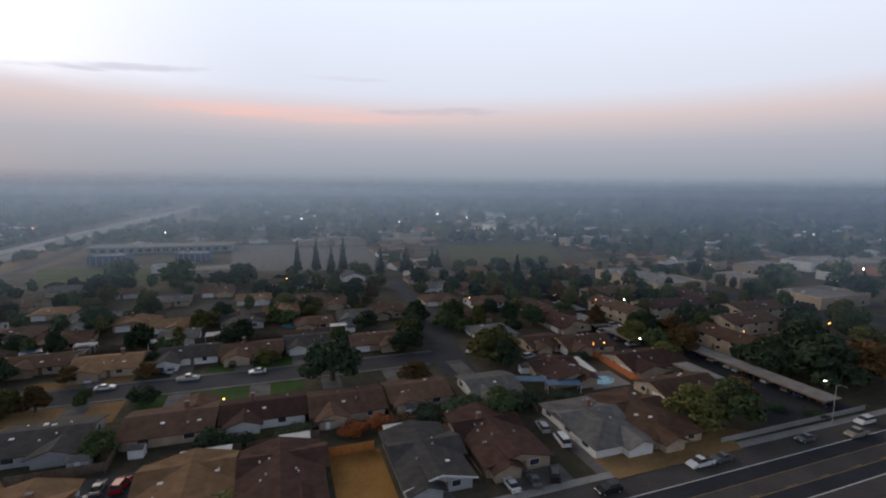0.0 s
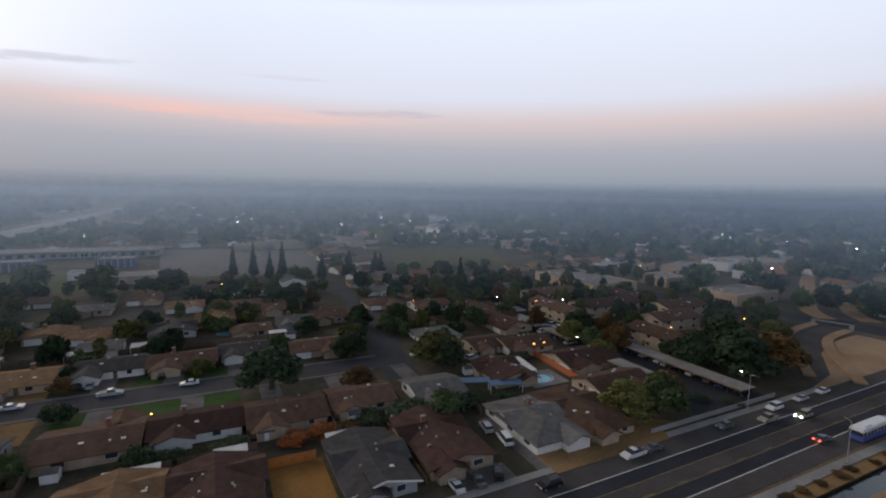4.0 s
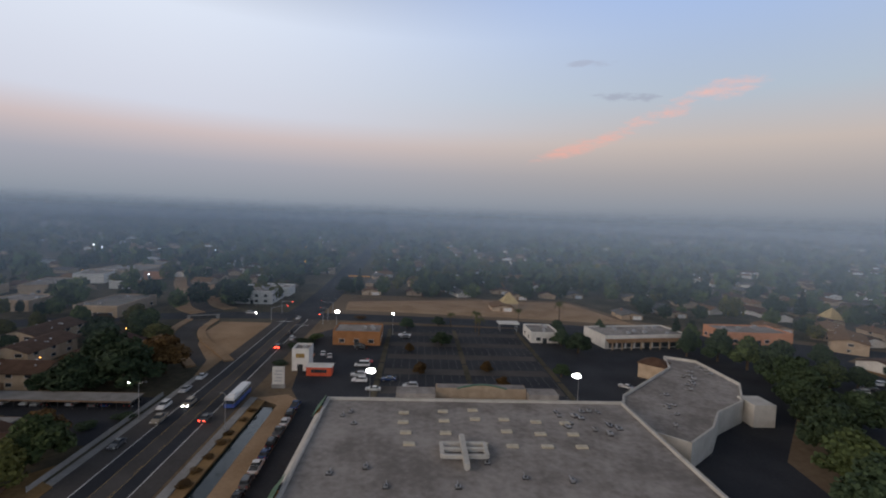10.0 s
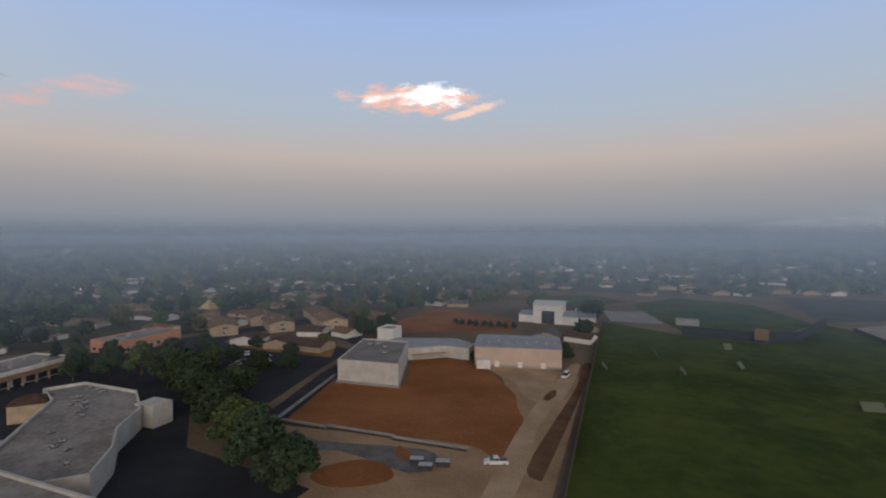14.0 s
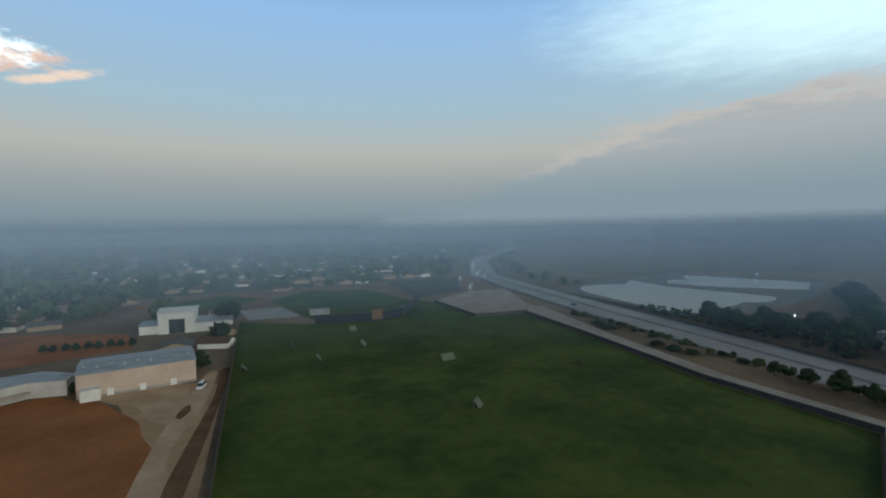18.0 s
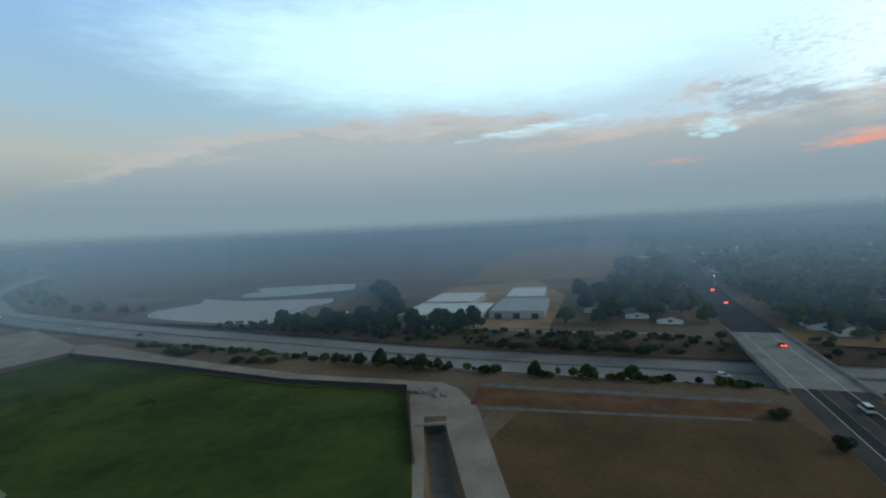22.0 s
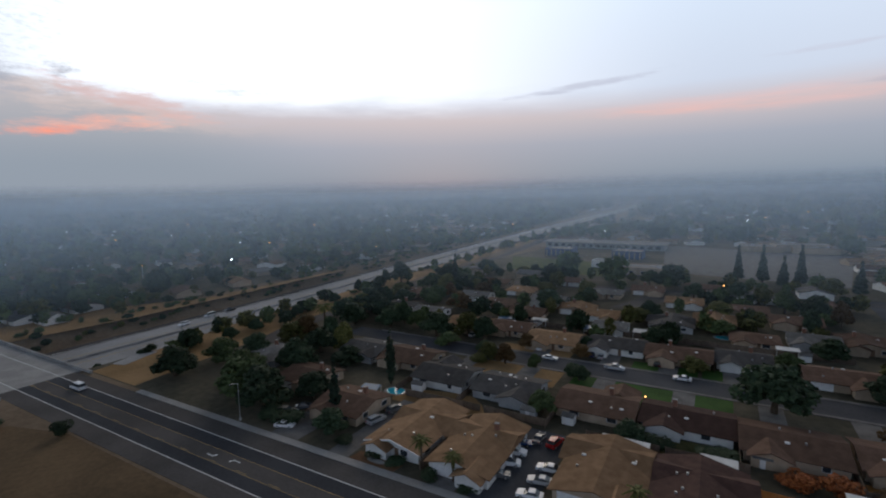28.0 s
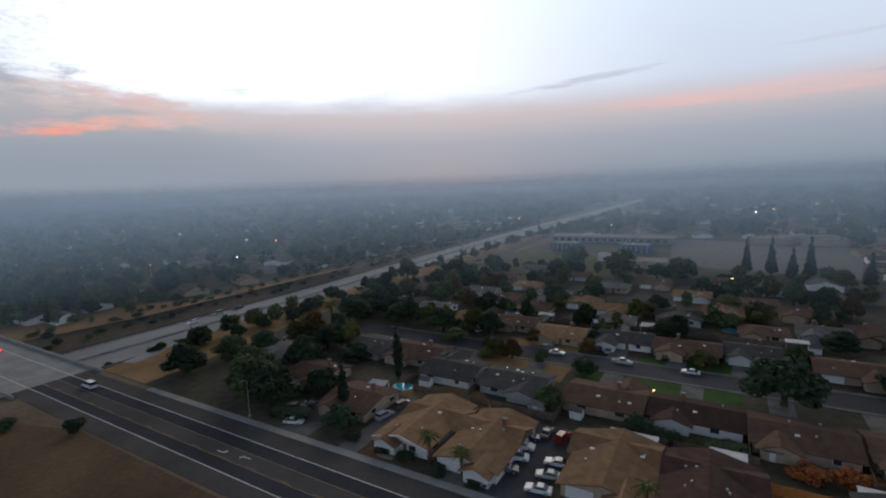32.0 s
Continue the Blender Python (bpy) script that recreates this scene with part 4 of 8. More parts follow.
# behind
for hx, hy, hw, hd, hr, hl, rg in ((-65, 209, 15, 13, RG, W, "x"), (-50, 199, 13, 11, RT, T, "y"), (-38, 193, 12, 11, RT, T, "x"), (-32, 177, 11, 10, RG, W, "x"), (-13, 191, 14, 13, RS, G, "y"), (-11, 229, 14, 12, RT, W, "x"), (11, 223, 15, 12, RB, T, "x"), (26, 211, 15, 12, RB, T, "x"), (1, 201, 12, 12, RT, T, "y"), (28, 187, 13, 12, RG, G, "x"), (12, 181, 13, 11, RB, T, "x"), (41, 189, 13, 12, RB, T, "y"), (38, 244, 15, 12, RB, T, "x"), (69, 204, 15, 13, RB, T, "x"), (88, 193, 16, 13, RB, W, "x"), (72, 172, 14, 12, RB, T, "x"), (-84, 195, 14, 12, RB, T, "x"), (-100, 205, 13, 12, RG, W, "x"), (-84, 225, 14, 12, RT, T, "x"), (-45, 235, 14, 12, RG, T, "x"), (-28, 250, 14, 12, RB, T, "x"), (75, 232, 14, 12, RG, W, "x"), (92, 222, 14, 12, RB, T, "y"), (-66, 182, 13, 12, RB, T, "y"), (75, 255, 15, 12, RB, T, "x"), (95, 250, 14, 12, RG, W, "x"), (16, 252, 15, 12, RG, W, "x"), (-5, 265, 14, 11, RB, T, "x"), (112, 240, 14, 13, RB, T, "x"), (-104, 240, 14, 12, RB, T, "x"), (-70, 258, 14, 12, RB, W, "x"), (140, 215, 16, 13, RG, W, "x"), (150, 245, 15, 13, RB, T, "x")):
    house(hx, hy, hw, hd, hr, hl, rg, "s", vents=2, hip=(int(hx) % 3 == 0))

# ---- apartments east of the houses
AP = "apartment_house"
for ax, ay, aw, ad, ar, st, rg in ((94, 129, 17, 12, RB, 1, "x"), (103, 110, 20, 14, RD, 1, "x"), (97, 91, 18, 12, RB, 1, "x"), (103, 155, 14, 20, RD, 1, "y"), (104, 178, 14, 16, RB, 1, "y"), (133, 159, 11, 24, RB, 2, "y"), (158, 156, 30, 13, RD, 2, "x"), (186, 141, 24, 13, RB, 2, "x"), (141, 113, 11, 18, RB, 2, "y"), (165, 128, 22, 12, RB, 2, "x"), (150, 185, 26, 12, RB, 2, "x"), (180, 165, 14, 20, RD, 2, "y"), (164, 104, 22, 12, RD, 2, "x")):
    house(ax, ay, aw, ad, ar, T, rg, "w", vents=6, storeys=st, rise=1.9, chimney=False, name=AP, label="%s apartment house with tan stucco walls and a brown shingled roof" % ("two-storey" if st > 1 else "single-storey"))


def carport(x, y, w, d, bays):
    """A long flat car shelter on steel posts, w along x, d along y."""
    t = thing("carport", "long flat-roofed carport on steel posts beside parked cars", "carport", "apartment carports", at=(x, y, 0))
    part("roof", Shape().box(-w / 2, w / 2, -d / 2, d / 2, 2.35, 2.55), M["oldroof"], t)
    for k in (-1, 1):
        part("fascia", Shape().box(k * w / 2 - 0.06, k * w / 2 + 0.06, -d / 2, d / 2, 2.2, 2.6), M["wood"], t)
        for i in range(bays + 1):
            placed("post", brick_mesh("post", 0.14, 0.14, 2.35, "darkmetal"), t, k * (w / 2 - 0.6), -d / 2 + 0.3 + i * (d - 0.6) / bays)
    return t


M["oldroof"] = surface("weathered_carport_roof", (0.20, 0.19, 0.18), (0.30, 0.29, 0.275), 0.85, 0.3, 3.0)
carport(125.5, 94, 6, 44, 12)
carport(112.5, 151, 6, 18, 5)
carport(113, 132, 6, 15, 4)
carport(109.5, 97, 5.5, 13, 4)
carport(118, 172, 7, 16, 4)
carport(127, 197, 18, 6, 4)

# ---------------------------------------------------------------- the big store
store = thing("big_store", "low big-box store with a stained grey flat roof and pale parapets", "store")
part("wall", Shape().box(70.7, 113.5, -52, 20.4, 0, 7.2), M["orange_wall"], store, "orange stucco walls")
part("roof", Shape().box(71.05, 113.15, -51.65, 20.05, 7.2, 7.5), M["flatroof"], store, "stained grey roof membrane")
for x0, x1, y0, y1 in ((70.4, 71.0, -52.3, 20.7), (113.2, 113.8, -52.3, 20.7), (71.0, 113.2, -52.3, -51.7), (71.0, 113.2, 20.1, 20.7)):
    part("parapet", Shape().box(x0, x1, y0, y1, 7.2, 8.1), M["parapet"], store)
# stepped front towards the car park
front = Shape()
front.box(116.2, 119.5, -28.5, -5.7, 0, 9.8)
for y0, y1, top in ((-5.5, 4.2, 9.2), (-36.2, -28.7, 9.3)):
    part("side_front", Shape().box(113.9, 118.5, y0, y1, 0, top), M["flatroof"], store, "grey stepped side front")
part("entrance_roof", Shape().box(116.5, 119.3, -28.2, -6.0, 9.8, 9.86), M["flatroof"], store)
part("entrance_front", front, M["stucco_tan"], store, "tan stepped entrance gable")
arch, gable = Shape(), Shape()
bow = [(-23.5 + 12.5 * k / 12, 9.95 + 1.0 * math.sin(math.pi * k / 12)) for k in range(13)]
for yy, zz in bow:
    arch.v += [(116.0, yy, zz), (116.6, yy, zz), (116.6, yy, zz - 0.3), (116.0, yy, zz - 0.3)]
arch.f = [(4 * k + j, 4 * k + (j + 1) % 4, 4 * k + 4 + (j + 1) % 4, 4 * k + 4 + j) for k in range(12) for j in range(4)] + [(3, 2, 1, 0), (48, 49, 50, 51)]
gable.poly([(116.15, -23.5, 9.7), (116.15, -11.0, 9.7)] + [(116.15, yy, zz - 0.2) for yy, zz in bow[::-1]])
part("arched_gable", gable, M["stucco_tan"], store)
part("arched_coping", arch, M["green_tile"], store, "green arched coping")
for x0, x1 in ((70.4, 78.0), (107.5, 113.8)):
    part("corner_mansard", Shape().slab((x0, 23.0, 5.9), (x0, 20.9, 8.6), (x1, 20.9, 8.6), (x1, 23.0, 5.9), 0.2), M["green_tile"], store, "green sloping metal mansard")
    part("corner_pier", Shape().box(x0 + 0.2, x1 - 0.2, 20.72, 22.6, 0, 5.8), M["orange_wall"], store)
part("eave", Shape().slab((78.2, 22.2, 6.4), (78.2, 20.8, 7.3), (107.3, 20.8, 7.3), (107.3, 22.2, 6.4), 0.15), M["parapet"], store, "pale sloping eave")
for kx, ky in ((106, 2), (101, 2), (96, 1.3), (91, 0.5), (107, -7), (102, -7), (96, -7), (108, -14), (103, -14), (91, -14), (97, -20), (90.5, -20), (103, -20.5), (96, -27), (90.5, -27), (102, -27.5), (96, -34), (90.5, -34), (101.5, -34)):
    placed("skylight", brick_mesh("roof_skylight", 1.1, 2.3, 0.35, "skylight"), store, kx, ky, 7.5)
rn = random.Random(5)
duct = thing("roof_ductwork", "grey sheet-metal duct cross on a flat roof", "air duct", at=(87.5, -10.0, 7.5))
part("duct", Shape().box(-6.5, 5.5, -0.5, 0.5, 0.4, 1.4), M["parapet"], duct)
for yy in (-4.2, 4.2):
    part("duct", Shape().box(-2.5, 2.5, yy - 0.35, yy + 0.35, 0.4, 1.2), M["parapet"], duct)
for xx in (-2.5, 0.2, 2.5):
    part("duct", Shape().box(xx - 0.3, xx + 0.3, -4.2, 4.2, 0.45, 1.15), M["parapet"], duct)
for xx, yy in ((-6, 0), (5, 0), (0, -4.2), (0, 4.2)):
    part("leg", Shape().box(xx - 0.2, xx + 0.2, yy - 0.2, yy + 0.2, 0, 0.45), M["parapet"], duct)


def roof_unit(x, y, z, sx=2.0, sy=1.6, sz=1.3, turn=0.0):
    t = thing("rooftop_unit", "grey rooftop air-conditioning unit on a flat roof", "air conditioner", "rooftop units", at=(x, y, z), turn=turn)
    part("cabinet", brick_mesh("cabinet", sx, sy, sz, "metal"), None, t)
    part("curb", brick_mesh("curb", sx + 0.2, sy + 0.2, 0.2, "darkmetal"), None, t)
    f = part("fan_hood", Shape().tube([(0, 0, sz), (0, 0, sz + 0.12)], [0.5 * sy * 0.6] * 2, 12), M["darkmetal"], t)
    placed("pipe", brick_mesh("pipe", 1.4, 0.12, 0.12, "metal"), t, sx / 2 + 0.7, 0, 0.1)
    return t


for k in range(14):
    roof_unit(rn.uniform(96, 111), rn.uniform(-50, -33), 7.5, rn.uniform(0.6, 1.5), rn.uniform(0.6, 1.2), rn.uniform(0.3, 0.7), rn.choice((0, 0, 0.3)))
for ux, uy in ((106, 14), (100, 12.5), (104, 15.5), (79, -20), (82, 8), (76, -8), (80, 14), (84, -14), (76, 4), (78, -28)):
    roof_unit(ux, uy, 7.5, rn.uniform(0.6, 1.1), rn.uniform(0.6, 1.0), rn.uniform(0.3, 0.6))

# ---- angled row of shops behind the store
wing = thing("shop_row", "angled low shop row with cluttered grey roof, pale parapets", "store")
WO = [(113.9, -52.4), (101, -54.5), (96, -60), (104, -70), (113, -77), (121, -89), (135, -98), (158, -98), (163, -89), (150, -84), (124, -57)]
part("wall", Shape().prism(WO, 0, 5.4), M["parapet"], wing)
c = (sum(p[0] for p in WO) / len(WO), sum(p[1] for p in WO) / len(WO))
part("roof", Shape().prism([(c[0] + (p[0] - c[0]) * 0.95, c[1] + (p[1] - c[1]) * 0.95) for p in WO], 5.4, 5.5), M["flatroof"], wing)
for p, q in zip(WO, WO[1:] + WO[:1]):
    d = Vector((q[0] - p[0], q[1] - p[1]))
    n = Vector((-d.y, d.x)).normalized() * 0.45
    part("parapet", Shape().prism([(p[0], p[1]), (q[0], q[1]), (q[0] + n.x, q[1] + n.y), (p[0] + n.x, p[1] + n.y)], 5.4, 6.1), M["parapet"], wing)
part("stair_block", Shape().box(118, 125, -96, -90, 0, 6.0), M["parapet"], wing)
part("corner_roof", pitched(9, 7, 5.4, 1.6, 0.5, "x", True)[1].moved(157, -83, 0, 0.78), M["roof_brown"], wing, "brown hipped corner roof")
part("corner_wall", Shape().box(-4.5, 4.5, -3.5, 3.5, 0, 5.4).moved(157, -83, 0, 0.78), M["stucco_tan"], wing)
for k in range(18):
    u = rn.random()
    px, py = 106 + u * 44 + rn.uniform(-6, 6), -62 - u * 32 + rn.uniform(-6, 6)
    if 12 > abs((px - 104) * 0.59 + (py + 62) * 0.81):
        roof_unit(px, py, 5.5, rn.uniform(0.6, 1.5), rn.uniform(0.6, 1.2), rn.uniform(0.3, 0.7), rn.uniform(0, 3))

# ---------------------------------------------------------------- trees
def leaf_cloud(rng, blobs, count, size, flat=0.0):
    """Leaf clumps: bent quads scattered over and in a set of blobs (x, y, z, r, rz)."""
    blobs = np.array(blobs, float)
    wgt = blobs[:, 3] ** 2
    pick = rng.choice(len(blobs), count, p=wgt / wgt.sum())
    d = rng.normal(size=(count, 3))
    d /= np.linalg.norm(d, axis=1)[:, None]
    rad = rng.uniform(0.72, 1.08, count)
    c = blobs[pick, :3] + d * np.stack([blobs[pick, 3], blobs[pick, 3], blobs[pick, 4]], 1) * rad[:, None]
    n = d + rng.normal(size=(count, 3)) * 0.55 + np.array([0, 0, 0.35])
    n /= np.linalg.norm(n, axis=1)[:, None]
    u = np.cross(n, rng.normal(size=(count, 3)))
    u /= np.linalg.norm(u, axis=1)[:, None]
    v = np.cross(n, u)
    s = size * rng.uniform(0.6, 1.35, (count, 1))
    sh = Shape()
    pts = np.stack([c - u * s - v * s * 0.7, c + u * s * 0.8 - v * s, c + u * s + v * s * 0.7, c - u * s * 0.7 + v * s], 1)
    pts[:, 1] += n * s * 0.35
    pts[:, 3] -= n * s * 0.3
    sh.v = [tuple(p) for p in pts.reshape(-1, 3)]
    sh.f = [(4 * i, 4 * i + 1, 4 * i + 2, 4 * i + 3) for i in range(count)]
    return sh


def tree_base(name, label, leaf, seed, kind="broad"):
    """A tree ten metres high, kept as the pattern of its copies."""
    rng = np.random.default_rng(seed)
    rnd = random.Random(seed)
    t = thing(name, label, "tree" if kind != "shrub" else "shrub", "trees of the place")
    if kind in ("broad", "round"):
        wide = 1.0 if kind == "broad" else 0.8
        top = 2.6
        lean = rnd.uniform(-0.3, 0.3)
        part("trunk", Shape().tube([(0, 0, -0.2), (lean * 0.4, 0, 1.6), (lean, 0.1, top), (lean, 0, 6.0)], [0.42, 0.32, 0.26, 0.1], 7), M["bark"], t)
        blobs = []
        for k in range(16):
            a = k * 2.4 + rnd.uniform(-0.5, 0.5)
            u = math.sqrt((k + 0.4) / 16)
            rr = u * rnd.uniform(2.7, 3.7) * wide
            z = 3.0 + (1 - u * u) * 4.6 + rnd.uniform(-0.9, 0.7)
            br = rnd.uniform(1.1, 1.9)
            blobs.append((rr * math.cos(a), rr * math.sin(a), z, br, br * 0.9))
            if k in (6, 11):
                part("limb", Shape().tube([(lean, 0, top - 0.6), (rr * 0.5 * math.cos(a), rr * 0.5 * math.sin(a), top + (z - top) * 0.6), (rr * 0.9 * math.cos(a), rr * 0.9 * math.sin(a), z)], [0.2, 0.13, 0.05], 5), M["bark"], t)
        blobs.append((0, 0, 5.0, 2.4 * wide, 2.4))
        part("crown", leaf_cloud(rng, blobs, 3400, 0.25), M[leaf], t)
    elif kind == "conifer":
        part("trunk", Shape().tube([(0, 0, -0.2), (0, 0, 5), (0, 0, 9.6)], [0.28, 0.18, 0.04], 7), M["bark"], t)
        blobs = []
        for k in range(15):
            z = 1.3 + k * 0.58
            rr = (9.9 - z) / 8.6 * 1.55
            for j in range(3):
                a = k * 1.3 + j * 2.1 + rnd.uniform(-0.3, 0.3)
                blobs.append((rr * 0.55 * math.cos(a), rr * 0.55 * math.sin(a), z, max(0.18, rr * 0.5), 0.42))
        part("crown", leaf_cloud(rng, blobs, 850, 0.26), M[leaf], t)
    elif kind == "column":
        part("trunk", Shape().tube([(0, 0, -0.2), (0, 0, 8.5)], [0.16, 0.04], 6), M["bark"], t)
        blobs = [(rnd.uniform(-0.1, 0.1), rnd.uniform(-0.1, 0.1), 0.8 + 0.45 * k, 0.52 * math.sin(math.pi * min(0.97, 0.18 + 0.042 * k)) + 0.06, 0.4) for k in range(20)]
        part("crown", leaf_cloud(rng, blobs, 600, 0.17), M[leaf], t)
    elif kind == "palm":
        part("trunk", Shape().tube([(0, 0, -0.2), (0.1, 0, 4), (0.15, 0, 8.4)], [0.3, 0.22, 0.2], 8), M["bark"], t)
        fr = Shape()
        for k in range(26):
            a = k * 2.4
            el = rnd.uniform(-0.5, 1.2)
            pts = []
            for i in range(5):
                u = i / 4
                r = 2.6 * u * math.cos(el * (1 - u * 0.3))
                pts.append((r * math.cos(a), r * math.sin(a), 8.4 + 2.2 * u * math.sin(el) - 1.6 * u * u))
            sx, sy = -math.sin(a) * 0.3, math.cos(a) * 0.3
            for p, q, w0, w1 in zip(pts, pts[1:], (0.4, 1, 1, 0.6), (1, 1, 0.6, 0.05)):
                fr.poly([(p[0] - sx * w0, p[1] - sy * w0, p[2] - 0.15), (q[0] - sx * w1, q[1] - sy * w1, q[2] - 0.15), (q[0], q[1], q[2]), (p[0], p[1], p[2])])
                fr.poly([(p[0], p[1], p[2]), (q[0], q[1], q[2]), (q[0] + sx * w1, q[1] + sy * w1, q[2] - 0.15), (p[0] + sx * w0, p[1] + sy * w0, p[2] - 0.15)])
        part("crown", fr, M[leaf], t)
    else:
        blobs = [(rnd.uniform(-2.4, 2.4), rnd.uniform(-2.4, 2.4), rnd.uniform(2.5, 6.5), rnd.uniform(2.0, 3.0), rnd.uniform(2.0, 2.8)) for _ in range(8)]
        part("trunk", Shape().tube([(0, 0, -0.2), (0, 0, 3)], [0.4, 0.2], 6), M["bark"], t)
        part("crown", leaf_cloud(rng, blobs, 1700, 0.29), M[leaf], t)
    return t


PATTERNS = {}
USED = set()


def tree(kind, leaf, x, y, height, width=None, z=0.0):
    """A tree of a kind and leaf, of that height and crown width in metres."""
    rnd = random.Random(int(x * 13 + y * 7) & 0xFFFF)
    seed = rnd.randrange(3) if kind in ("broad", "round") else rnd.randrange(2)
    words = {"leaf_dark": "dark green", "leaf_mid": "green", "leaf_olive": "yellow-green", "leaf_rust": "rust-brown autumn", "leaf_red": "orange-red autumn", "cypress": "dark green"}[leaf]
    shape = {"broad": ("tree", "broad spreading tree with %s leaves", 9.6), "round": ("tree", "round-crowned tree with %s leaves", 8.0), "conifer": ("conifer", "tall pointed conifer with %s needles", 3.6), "column": ("cypress", "slender upright cypress with %s foliage", 1.4), "palm": ("palm_tree", "fan palm with %s fronds on a bare trunk", 5.4), "shrub": ("shrub", "dense rounded shrub with %s leaves", 9.0)}[kind]
    sz = height / 10
    sw = (width / shape[2]) * (1.12 if kind in ("broad", "round") else 1.0) if width else sz
    m = Matrix.LocRotScale((x, y, z), Euler((0, 0, rnd.uniform(0, 6.28))), (sw, sw, sz))
    key = (kind, leaf, seed)
    if key not in PATTERNS:
        PATTERNS[key] = tree_base(shape[0], shape[1] % words, leaf, seed * 11 + len(kind) + len(leaf), kind)
        PATTERNS[key].matrix_basis = m
        PATTERNS[key]["label"] = shape[1] % words
        return PATTERNS[key]
    src = PATTERNS[key]
    keep = src.matrix_basis.copy()
    src.matrix_basis = Matrix.Identity(4)
    ob = copy_thing(src, m)
    src.matrix_basis = keep
    return ob


D_, M_, O_, R_ = "leaf_dark", "leaf_mid", "leaf_olive", "leaf_rust"
for kind, leaf, x, y, hh, ww in (
    ("broad", D_, 13, 127, 13, 17), ("broad", D_, 38, 143, 9, 12), ("broad", R_, 34, 119, 6.5, 9), ("broad", O_, 61, 128, 11, 17), ("broad", M_, 58, 163, 8, 10), ("broad", D_, 51, 177, 9, 11),
    ("round", R_, -35, 144, 5, 6), ("round", D_, -33, 128, 4.5, 5.5), ("round", M_, -45, 130, 4.5, 4.2), ("round", R_, -54, 129, 7, 6), ("round", O_, -60, 131, 6, 6), ("broad", M_, -34, 103, 6, 7),
    ("broad", M_, 46.5, 93, 8.5, 7.5), ("broad", O_, 88, 77, 10, 12), ("broad", M_, 96, 75, 11, 12), ("broad", R_, 102, 78, 10, 10), ("broad", D_, 126, 136, 9, 13), ("broad", D_, 141, 124, 8, 10), ("broad", D_, 188, 122, 11, 13), ("broad", D_, 176, 112, 11, 13),
    ("broad", D_, 141, 84, 15, 20), ("broad", R_, 152, 79, 14, 17), ("broad", D_, 134, 94, 12, 13), ("broad", D_, 154, 97, 14, 17), ("broad", R_, 160, 84, 11, 12), ("broad", D_, 124, 199, 10, 10), ("broad", D_, 116, 212, 12, 7), ("broad", D_, 92, 157, 9, 9), ("broad", O_, -4, 146, 5, 7), ("broad", O_, 35, 233, 8, 11), ("broad", D_, 9, 251, 9, 10), ("broad", D_, -8, 246, 8, 10),
    ("round", D_, -137, 77, 10, 12), ("broad", M_, -105, 76, 12, 14), ("broad", D_, -96, 75, 11, 13), ("broad", M_, -115, 84, 10, 12), ("broad", D_, -109, 98, 10, 12), ("palm", O_, -129, 131, 12, 9), ("broad", O_, -131, 116, 8, 11), ("broad", D_, -113, 112, 9, 12),
    ("broad", D_, -88, 84, 8, 10), ("broad", M_, -136, 92, 8, 11), ("broad", D_, -130, 100, 8, 10), ("broad", D_, -126, 144, 9, 12), ("broad", D_, -110, 147, 9, 11), ("broad", M_, -98, 150, 8, 10),
    ("broad", D_, -72, 73, 6, 8), ("column", "cypress", -76, 101, 16, 3), ("conifer", "cypress", -77, 80, 14, 4), ("broad", D_, -87, 144, 10, 13), ("broad", M_, -78, 137, 5, 9), ("broad", D_, -133, 164, 11, 14), ("broad", D_, -120, 158, 9, 12), ("palm", O_, -47, 71, 7, 5), ("palm", O_, -39.5, 70, 6, 4.6), ("palm", O_, -9, 74, 6.5, 5),
    ("round", D_, -31, 126, 5, 6), ("broad", D_, -64, 136, 4, 6), ("round", R_, -53, 146, 5, 6), ("broad", D_, -14, 99, 5, 7), ("shrub", D_, -9, 99, 3, 6), ("broad", D_, -160, 226, 13, 12), ("broad", D_, -134, 236, 12, 13), ("conifer", "cypress", -131, 240, 17, 6), ("conifer", "cypress", -128, 233, 14, 6), ("broad", D_, -126, 273, 10, 16), ("round", D_, -97, 282, 7, 7), ("broad", D_, -75, 271, 8, 13), ("broad", D_, -50, 277, 9, 12), ("broad", D_, -22, 270, 10, 13), ("broad", M_, -30, 272, 9, 10),
    ("conifer", "cypress", 11, 303, 20, 6.5), ("conifer", "cypress", 22, 300, 21, 7), ("conifer", "cypress", 30, 289, 17, 7), ("conifer", "cypress", 38, 297, 22, 7), ("conifer", "cypress", 58, 280, 17, 7), ("conifer", "cypress", 75, 283, 17, 12), ("conifer", "cypress", 93, 276, 15, 9), ("broad", O_, 46, 273, 10, 12),
    ("round", M_, 112, 288, 7, 8), ("round", M_, 122, 291, 7, 8), ("round", M_, 141, 292, 7, 8), ("round", M_, 163, 289, 7, 8), ("round", M_, 176, 290, 7, 8), ("round", D_, 131, 262, 11, 8)):
    tree(kind, leaf, x, y, hh, ww)
